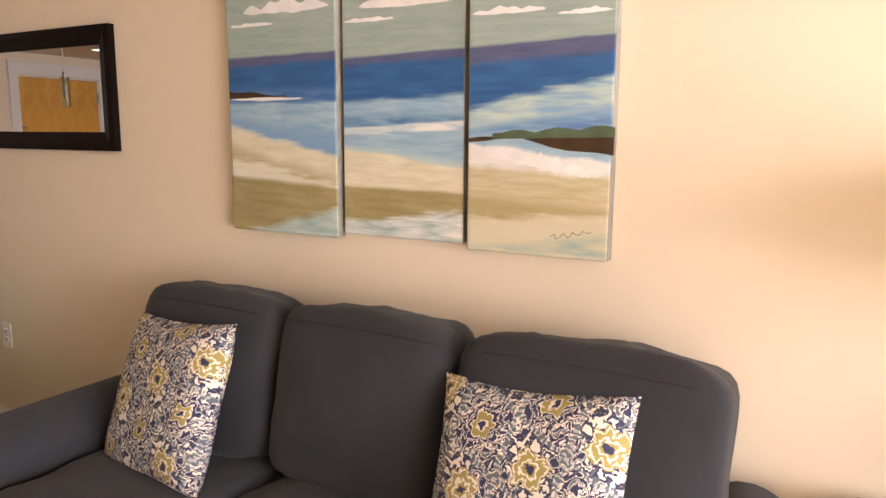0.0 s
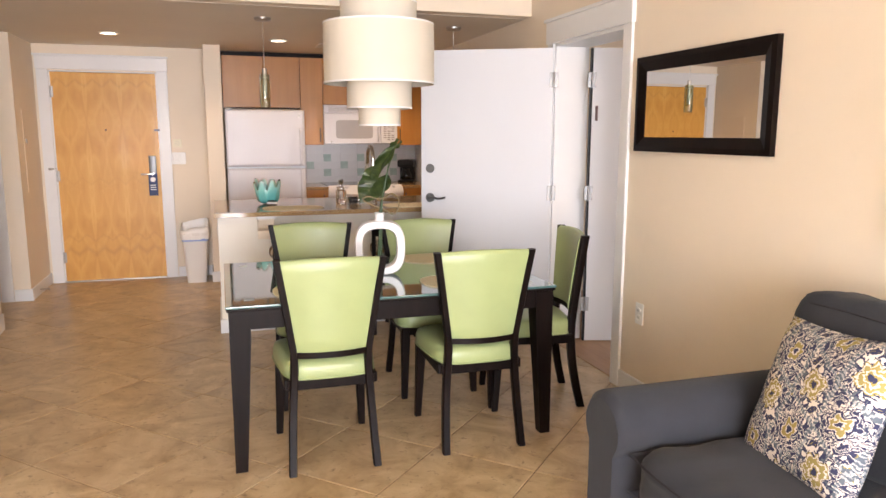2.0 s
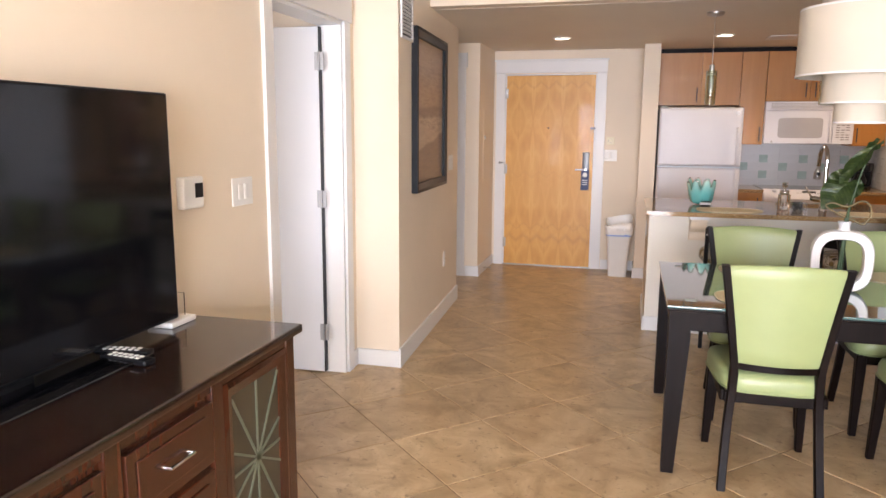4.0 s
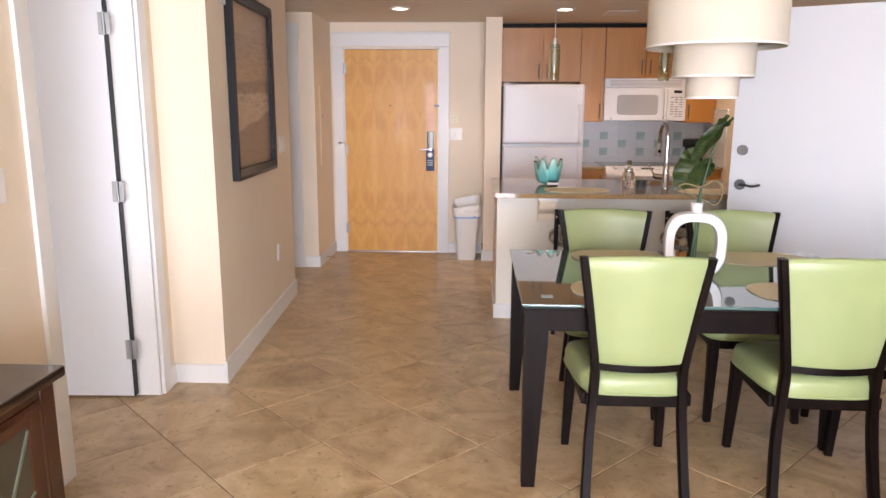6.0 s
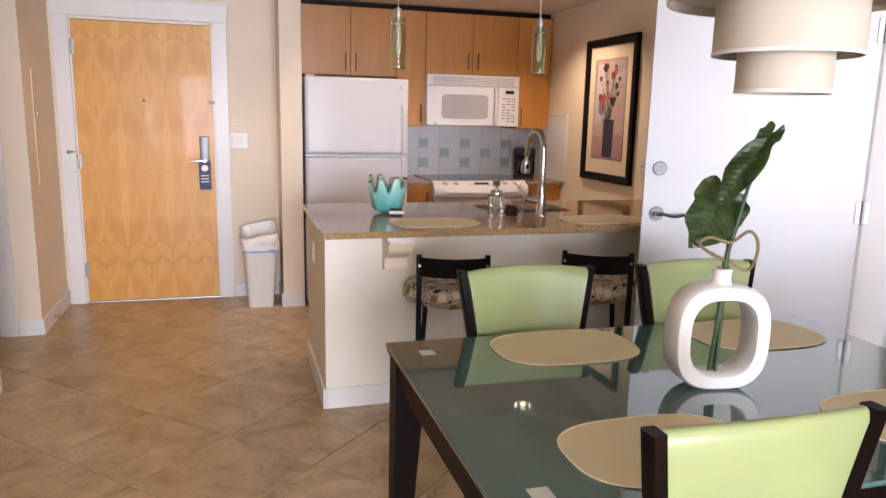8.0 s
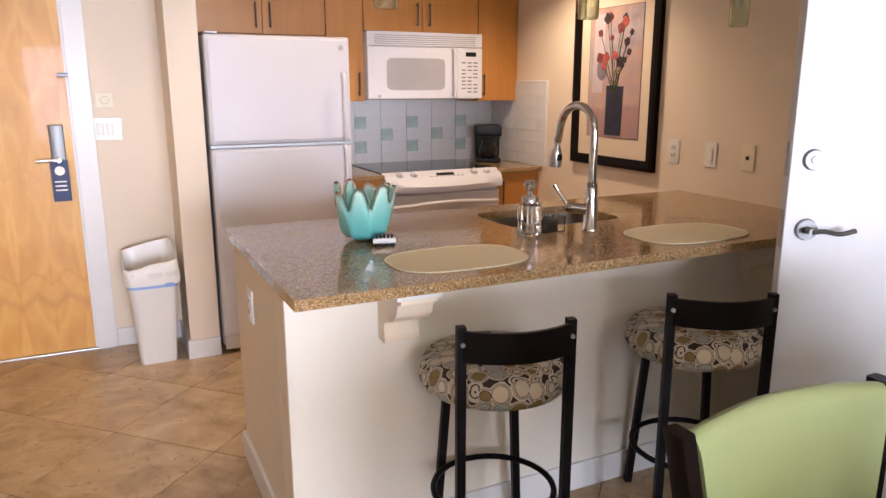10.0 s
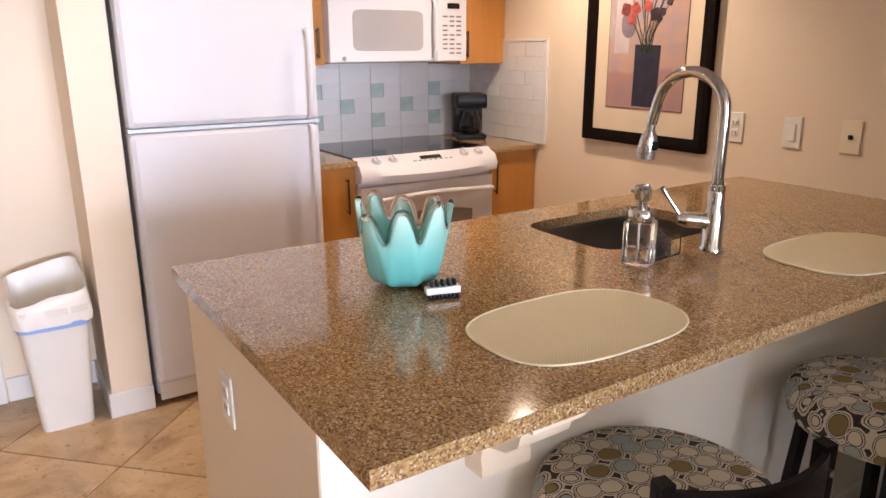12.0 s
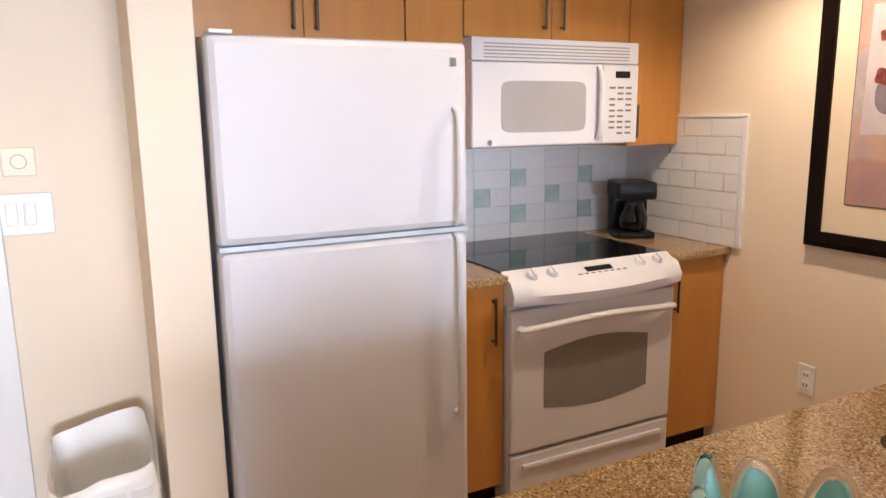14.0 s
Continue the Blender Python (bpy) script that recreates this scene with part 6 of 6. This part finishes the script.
def aqua():
    m, nt, b = clear("aqua_art_glass")
    sep = nt.nodes.new("ShaderNodeSeparateXYZ")
    v = coords(nt)
    nt.links.new(v, sep.inputs[0])
    z = calc(nt, "MULTIPLY_ADD", noise_of(nt, v, 12, 4), 0.05, sep.outputs[2])
    nt.links.new(ramp(nt, calc(nt, "MULTIPLY", z, 4.5), [(0.12, (0.08, 0.40, 0.40)), (0.5, (0.19, 0.56, 0.53)), (0.95, (0.52, 0.80, 0.72))]), b.inputs["Base Color"])
    b.inputs["Roughness"].default_value = 0.06
    b.inputs["Coat Weight"].default_value = 1.0
    b.inputs["Subsurface Weight"].default_value = 0.25
    b.inputs["Subsurface Radius"].default_value = (0.01, 0.03, 0.03)
    return m


bw = thing("glass_bowl", "turquoise fluted art glass bowl with clear rim", "bowl", pose(-6.473, 0.166, 0.9142, 0, 0, 14))
o, i_ = bowl_skin(0), bowl_skin(0.006)
bm = bmesh.new()
loft(bm, list(reversed(i_)), caps=False)
loft(bm, o, caps=False)
loft(bm, [o[-1], i_[-1]], caps=False)
bm.verts.ensure_lookup_table()
bmesh.ops.remove_doubles(bm, verts=bm.verts, dist=0.0002)
bmesh.ops.holes_fill(bm, edges=[e for e in bm.edges if e.is_boundary], sides=0)
part("bowl_wall", bm, aqua(), bw, angle=70)
rim = [(p + q) / 2 + Vector((0, 0, 0.004)) for p, q in zip(o[-1], i_[-1])]
part("rim", tube(bmesh.new(), rim + [rim[0]], 0.0072, 12, caps=False), M_GLASS, bw, "clear glass rim")
hc = thing("hair_clip", "small white comb clip with black teeth", "hair clip", pose(-6.352, 0.188, 0.9142, 0, 0, 74))
part("body", B(((-0.038, -0.011, 0.009), (0.038, 0.011, 0.025)), bevel=0.003), M_PLAST, hc)
for k in range(8):
    part("tooth", B(((-0.033 + k * 0.0088, -0.016, 0), (-0.0275 + k * 0.0088, 0.016, 0.0095)), bevel=0.001), M_BLACK, hc, "black tooth")
for k in range(5):
    part("bristle", B(((-0.028 + k * 0.0125, -0.008, 0.025), (-0.021 + k * 0.0125, 0.008, 0.040)), bevel=0.002), M_BLACK, hc, "black bristle")


# ---- bar stools ----
M_BLACKM = plain("black_painted_metal", (0.006, 0.004, 0.004), 0.45, var=0.2, relief=0.04, spec=0.12)


def stool(m):
    """Faces +y."""
    s = thing("bar_stool", "black metal bar stool with oval-patterned round seat", "stool", m, group="stools at the island")
    bm = bmesh.new()
    lathe(bm, [(0.03, 0.580), (0.190, 0.580), (0.207, 0.585), (0.219, 0.603), (0.222, 0.625), (0.218, 0.648), (0.204, 0.666), (0.175, 0.677), (0.08, 0.683), (0.01, 0.684)], 56)
    part("seat", bm, M_PEBBLE, s, "round padded seat in oval-patterned cloth", angle=70)
    L = 0.185
    for sx in (-1, 1):
        bm = bmesh.new()
        r = lambda z, y, x: [Vector((sx * (x - 0.036) + a * 0.012, y + b * 0.013, z)) for a, b in ((-1, -1), (1, -1), (1, 1), (-1, 1))]
        loft(bm, [r(0, -0.198, 0.187), r(0.60, -0.198, 0.187), r(0.830, -0.198, 0.187)])
        part("leg", bm, M_BLACKM, s, "square black metal leg rising to the back")
        bm = bmesh.new()
        loft(bm, [r(0, 0.17, 0.175), r(0.585, 0.135, 0.14)])
        part("leg", bm, M_BLACKM, s)
    bm = bmesh.new()
    ring = [(0.182 * math.cos(a), 0.182 * math.sin(a) - 0.012, 0.245) for a in np.linspace(0, 2 * math.pi, 41)]
    tube(bm, ring, 0.0095, 10, caps=False)
    part("foot_ring", bm, M_BLACKM, s, "round black foot ring")
    bm = bmesh.new()
    rings = []
    for a in np.linspace(-1, 1, 17):
        x, y = 0.164 * a, -0.196 - 0.055 * (1 - a * a)
        rings.append([Vector((x, y - 0.006, 0.736)), Vector((x, y + 0.006, 0.736)), Vector((x, y + 0.006, 0.820)), Vector((x, y - 0.006, 0.820))])
    loft(bm, rings)
    part("back_band", bm, M_BLACKM, s, "curved black metal back band")
    for sx in (-1, 1):
        part("bolt", cyl(bmesh.new(), (sx * 0.150, -0.209, 0.785), (sx * 0.150, -0.219, 0.785), 0.006, seg=12), M_NICKEL, s)
    part("seat_bracket", B(((-0.15, -0.012, 0.567), (0.15, 0.012, 0.580)), ((-0.012, -0.15, 0.566), (0.012, 0.15, 0.579))), M_BLACKM, s)
    return s


st1 = stool(pose(-5.885, 0.345, 0, 0, 0, 77))
copy_thing(st1, pose(-5.828, 1.070, 0, 0, 0, 65))

# ---- waste bin ----
wb = thing("waste_bin", "white plastic waste bin with a bag liner", "waste bin", pose(-8.165, -0.450, 0))
bm = bmesh.new()
rr2 = lambda a, b, z: [Vector((u * a, v * b, z)) for u, v in superellipse(1, 1, 7, 40)]
loft(bm, [rr2(0.125, 0.092, 0), rr2(0.155, 0.122, 0.47), rr2(0.165, 0.130, 0.475), rr2(0.165, 0.130, 0.50), rr2(0.157, 0.122, 0.50), rr2(0.15, 0.118, 0.46), rr2(0.122, 0.09, 0.01)], caps=False)
bmesh.ops.holes_fill(bm, edges=[e for e in bm.edges if e.is_boundary], sides=0)
part("bucket", bm, M_PLAST, wb)
bm = bmesh.new()
rings = []
for z, k in ((0.432, 0.965), (0.45, 0.985), (0.475, 1.0), (0.500, 1.0), (0.520, 0.985), (0.524, 0.94), (0.50, 0.90), (0.44, 0.84), (0.36, 0.80), (0.33, 0.5), (0.335, 0.1)):
    ring = []
    for i, (u, v) in enumerate(superellipse(0.168, 0.134, 6, 72)):
        w = noise.noise(Vector((u * 20, v * 20, z * 12))) * 0.012
        tall = max(0.0, (z - 0.47) / 0.054) if k > 0.9 else (0.5 if k == 0.90 else 0.0)
        lift = tall * (0.035 + 0.040 * max(-0.5, -u / 0.168) + 0.018 * noise.noise(Vector((u * 11, v * 11, 4))) + 0.02 * v / 0.134)
        ring.append(Vector((u * k + w, v * k + w, z + lift)))
    rings.append(ring)
loft(bm, rings, caps=False)
part("bag_liner", bm, plain("white_bag_film", (0.88, 0.87, 0.85), 0.35, var=0.04, grain=28, relief=0.9), wb, "crumpled white bag liner", angle=80)
bm = bmesh.new()
loft(bm, [rr2(0.1565, 0.1235, 0.418), rr2(0.158, 0.125, 0.418), rr2(0.1585, 0.1255, 0.440), rr2(0.157, 0.124, 0.440)], caps=False)
part("drawstring", bm, M_BLUE, wb, "pale blue drawstring band")

# ---- television wall ----
M_SMOKE = plain("smoked_pane", (0.060, 0.050, 0.032), 0.06, relief=0)
M_TOP = wood("polished_dark_top_wood", (0.012, 0.006, 0.004), (0.034, 0.014, 0.009), grain=(2.5, 30, 30), rough=0.16, coat=0.4, spec=0.5)
tc = thing("tv_cabinet", "dark mahogany cabinet with glazed star-lattice doors", "cabinet", pose(-2.0, -1.70, 0))
TW, TD0, TD1 = 0.91, -0.265, 0.225
part("top", B(((-TW - 0.012, TD0, 0.762), (TW + 0.012, TD1 + 0.03, 0.792)), bevel=0.006), M_TOP, tc, "polished dark top")
part("carcass", B(((-TW, TD0, 0.10), (-TW + 0.02, TD1 - 0.02, 0.76)), ((TW - 0.02, TD0, 0.10), (TW, TD1 - 0.02, 0.76)), ((-TW + 0.02, TD0, 0.10), (TW - 0.02, TD0 + 0.015, 0.76)), ((-TW + 0.02, TD0 + 0.015, 0.10), (TW - 0.02, TD1 - 0.02, 0.12)), ((-0.44, TD0 + 0.015, 0.12), (-0.42, TD1 - 0.022, 0.76)), ((0.42, TD0 + 0.015, 0.12), (0.44, TD1 - 0.022, 0.76))), M_MAHOG, tc)
for x in (-TW, -0.46, -0.03, 0.40, TW - 0.06):
    part("stile", B(((x, TD1 - 0.022, 0.06), (x + 0.06, TD1, 0.762)), bevel=0.004), M_MAHOG, tc)
part("rail", B(((-TW + 0.06, TD1 - 0.021, 0.725), (TW - 0.06, TD1 - 0.003, 0.762)), bevel=0.002), M_MAHOG, tc)
part("plinth", B(((-TW, TD0 + 0.02, 0.0), (TW, TD1 - 0.01, 0.10)), bevel=0.004), M_MAHOG, tc)
for sx in (-1, 1):
    cx = sx * 0.655
    d = part("door", frame_mesh(0.39, 0.62, 0.05, 0.02, 0.006), M_MAHOG, tc, m=pose(cx, TD1 - 0.02, 0.415, 0, 0, 180), angle=25)
    part("pane", B(((-0.15, -0.010, -0.265), (0.15, -0.007, 0.265))), M_SMOKE, d, "dark reflective pane")
    for ang in (0, 90, 60, -60, 28, -28):
        L = 0.145 if ang == 0 else (0.26 if ang == 90 else (0.285 if abs(ang) == 60 else 0.165))
        part("lattice_bar", B(((-L, -0.0145, -0.004), (L, -0.010, 0.004))), plain("pale_lattice", (0.10, 0.115, 0.078), 0.4) if "pale_lattice" not in bpy.data.materials else bpy.data.materials["pale_lattice"], d, "thin pale lattice bar", m=pose(0, 0, 0, 0, ang, 0))
    part("hinge", B(((sx * -0.208, -0.010, 0.17), (sx * -0.194, 0.0, 0.27))), M_CHROME, d, "small bright hinge")
for cx in (-0.215, 0.215):
    part("drawer_frame", B(((cx - 0.19, TD1 - 0.030, 0.10), (cx + 0.19, TD1 - 0.014, 0.74))), M_MAHOG, tc)
    for z in (0.615, 0.415, 0.215):
        d = part("drawer", B(((cx - 0.18, TD1 - 0.02, z - 0.09), (cx + 0.18, TD1 + 0.004, z + 0.09)), ((cx - 0.145, TD1 + 0.004, z - 0.06), (cx + 0.145, TD1 + 0.009, z + 0.06)), bevel=0.003), M_MAHOG, tc)
        bm = tube(bmesh.new(), [(cx - 0.05, TD1 + 0.009, z), (cx - 0.05, TD1 + 0.03, z), (cx + 0.05, TD1 + 0.03, z), (cx + 0.05, TD1 + 0.009, z)], 0.005, 8)
        part("handle", bm, M_CHROME, d, "bright steel bar handle")
tv = thing("television", "black flat-screen television, switched off", "television", pose(-2.105, -1.835, 0.792))
part("housing", B(((-0.655, -0.035, 0.035), (0.655, 0.012, 0.78)), bevel=0.006), M_BLACK, tv)
part("screen", B(((-0.647, 0.0121, 0.047), (0.647, 0.0135, 0.772))), M_SCREEN, tv, "glossy dark screen")
part("stand_neck", B(((-0.06, -0.03, 0.012), (0.06, -0.008, 0.05))), M_BLACK, tv)
part("stand_foot", B(((-0.36, -0.09, 0), (0.36, 0.13, 0.012)), bevel=0.004), M_SCREEN, tv, "glossy black stand plate")
rt = thing("router", "small white router with one antenna on the cabinet", "router", pose(-2.80, -1.88, 0.792))
part("case", B(((-0.07, -0.05, 0), (0.07, 0.05, 0.02)), bevel=0.006), M_PLAST, rt)
part("stand", B(((-0.05, -0.045, 0.02), (-0.044, 0.02, 0.10)), bevel=0.002), M_GLASS, rt, "clear upright panel")
part("antenna", cyl(bmesh.new(), (-0.0, 0.0, 0.02), (-0.03, 0.0, 0.20), 0.006, 0.004, 10), M_BLACK, rt, "thin black antenna")
for k, (x, y, a) in enumerate(((-2.40, -1.745, 84), (-2.455, -1.80, 98))):
    rm = thing("remote_control", "black remote control with pale buttons", "remote", pose(x, y, 0.793, 0, 0, a), group="remotes on the cabinet")
    part("case", B(((-0.085, -0.022, 0), (0.085, 0.022, 0.018)), bevel=0.006), M_BLACK, rm)
    for i in range(6):
        for j in (-1, 1):
            part("button", B(((-0.06 + i * 0.02, j * 0.009 - 0.005, 0.018), (-0.049 + i * 0.02, j * 0.009 + 0.005, 0.0205))), M_PLAST, rm, "pale button")

# ---- end table and lamp beside the sofa ----
et = thing("end_table", "dark wooden end table beside the sofa", "end table", pose(-0.28, 1.70, 0.035))
part("tabletop", B(((-0.25, -0.25, 0.555), (0.25, 0.25, 0.585)), bevel=0.005), M_DARK, et)
part("apron", B(((-0.22, -0.22, 0.47), (0.22, 0.22, 0.555)), bevel=0.003), M_DARK, et)
for sx in (-1, 1):
    for sy in (-1, 1):
        part("leg", B(((sx * 0.21 - 0.022, sy * 0.21 - 0.022, -0.035), (sx * 0.21 + 0.022, sy * 0.21 + 0.022, 0.47)), bevel=0.004), M_DARK, et)
tl = thing("table_lamp", "table lamp with a beige drum shade", "table lamp", pose(-0.10, 1.70, 0.62))
part("base", lathe(bmesh.new(), [(0.002, 0), (0.075, 0), (0.078, 0.012), (0.03, 0.03), (0.045, 0.12), (0.06, 0.22), (0.04, 0.36), (0.012, 0.42), (0.012, 0.55), (0.002, 0.55)], 32), M_NICKEL, tl, "turned metal base")
bm = bmesh.new()
lathe(bm, [(0.205, 0.52), (0.18, 0.80), (0.177, 0.80), (0.202, 0.52), (0.205, 0.52)], 48, caps=False)
part("shade", bm, plain("beige_shade", (0.50, 0.40, 0.27), 0.85, grain=300, relief=0.2), tl, "beige fabric shade")

# ---- backsplash, tile by tile ----
M_SPLASH = plain("white_glazed_tile", (0.74, 0.75, 0.77), 0.16, var=0.03, scale=6, grain=20, relief=0.02)
M_ACCENT = plain("sea_green_glass_tile", (0.44, 0.56, 0.54), 0.12, var=0.1, scale=20, relief=0.05)
RH, Z0 = 0.0825, 0.9145


def tile_of(name, w, h, mat):
    return mesh_of(name, B(((-w / 2 + 0.0013, 0, -h / 2 + 0.0013), (w / 2 - 0.0013, 0.008, h / 2 - 0.0013)), bevel=0.0012), mat)


splash = solo("backsplash", B(((BACK, 0.645, Z0), (BACK + 0.004, N - 0.005, 1.345))), plain("white_tile_grout", (0.74, 0.75, 0.76), 0.9), "white glazed backsplash with sea-green accent tiles", "backsplash", kind="structure")
long_t, wide_t, acc_t = tile_of("tile", 0.108, RH, M_SPLASH), tile_of("tile", 0.1905, RH, M_SPLASH), tile_of("tile", RH, RH, M_ACCENT)
side_t, half_t = tile_of("tile", 0.157, 0.0765, M_SPLASH), tile_of("tile", 0.0785, 0.0765, M_SPLASH)


def put(data, parent, m):
    ob = new("tile", data)
    ob.parent = parent
    ob.matrix_basis = m


for row in range(6):
    z = 0.903 + RH * (row + 0.5)
    for k in range(-1, 7):
        y = 0.7805 + 0.1905 * k
        hot = (row in (1, 3) and k % 2 == 1) or (row == 2 and k % 2 == 0)
        if hot and y < N - 0.05:
            put(acc_t, splash, pose(BACK + 0.004, y, z, 0, 0, -90))
            if y + 0.0953 < N - 0.054:
                put(long_t, splash, pose(BACK + 0.004, y + 0.09525, z, 0, 0, -90))
        elif y + 0.15 < N:
            put(wide_t, splash, pose(BACK + 0.004, y + 0.054, z, 0, 0, -90))
side = solo("backsplash", B(((BACK, N - 0.004, Z0), (-8.10, N, 1.455))), bpy.data.materials["white_tile_grout"], "white glazed side splash of long tiles", "backsplash", kind="structure")
for row in range(7):
    z = Z0 + 0.0765 * (row + 0.5)
    off = 0.0785 if row % 2 else 0.0
    for k in range(5):
        x = -8.125 - 0.0785 - off - k * 0.157
        if x - 0.0785 > BACK:
            put(side_t, side, pose(x, N - 0.004, z, 0, 0, 180))
    if off:
        put(half_t, side, pose(-8.125 - 0.039, N - 0.004, z, 0, 0, 180))
part("edge_trim", B(((-8.124, N - 0.014, Z0), (-8.10, N, 1.455)), ((BACK, N - 0.014, 1.452), (-8.10, N, 1.468)), bevel=0.003), M_SPLASH, side, "white bullnose edge trim")

# ---- floor tiles, one by one ----
P = 0.5
bm = bmesh.new()
box(bm, (-P / 2 + 0.0022, -P / 2 + 0.0022, -0.012), (P / 2 - 0.0022, P / 2 - 0.0022, 0), 0.002, 1)
tile_mesh = mesh_of("tile", bm, M_TILE)
DG = P * math.sqrt(2)
for i in range(-20, 21):
    for j in range(-20, 21):
        tx, ty = -5.52 + (i + j) * DG / 2, -0.69 + (i - j) * DG / 2
        if tx < -8.9 or tx > EAST + 0.1 or ty > N + 0.2 or ty < (S - 1.0 if tx > -4.9 else -2.2):
            continue
        t = new("tile", tile_mesh)
        t.parent = floor
        t.matrix_basis = pose(tx, ty, 0, 0, 0, 45)
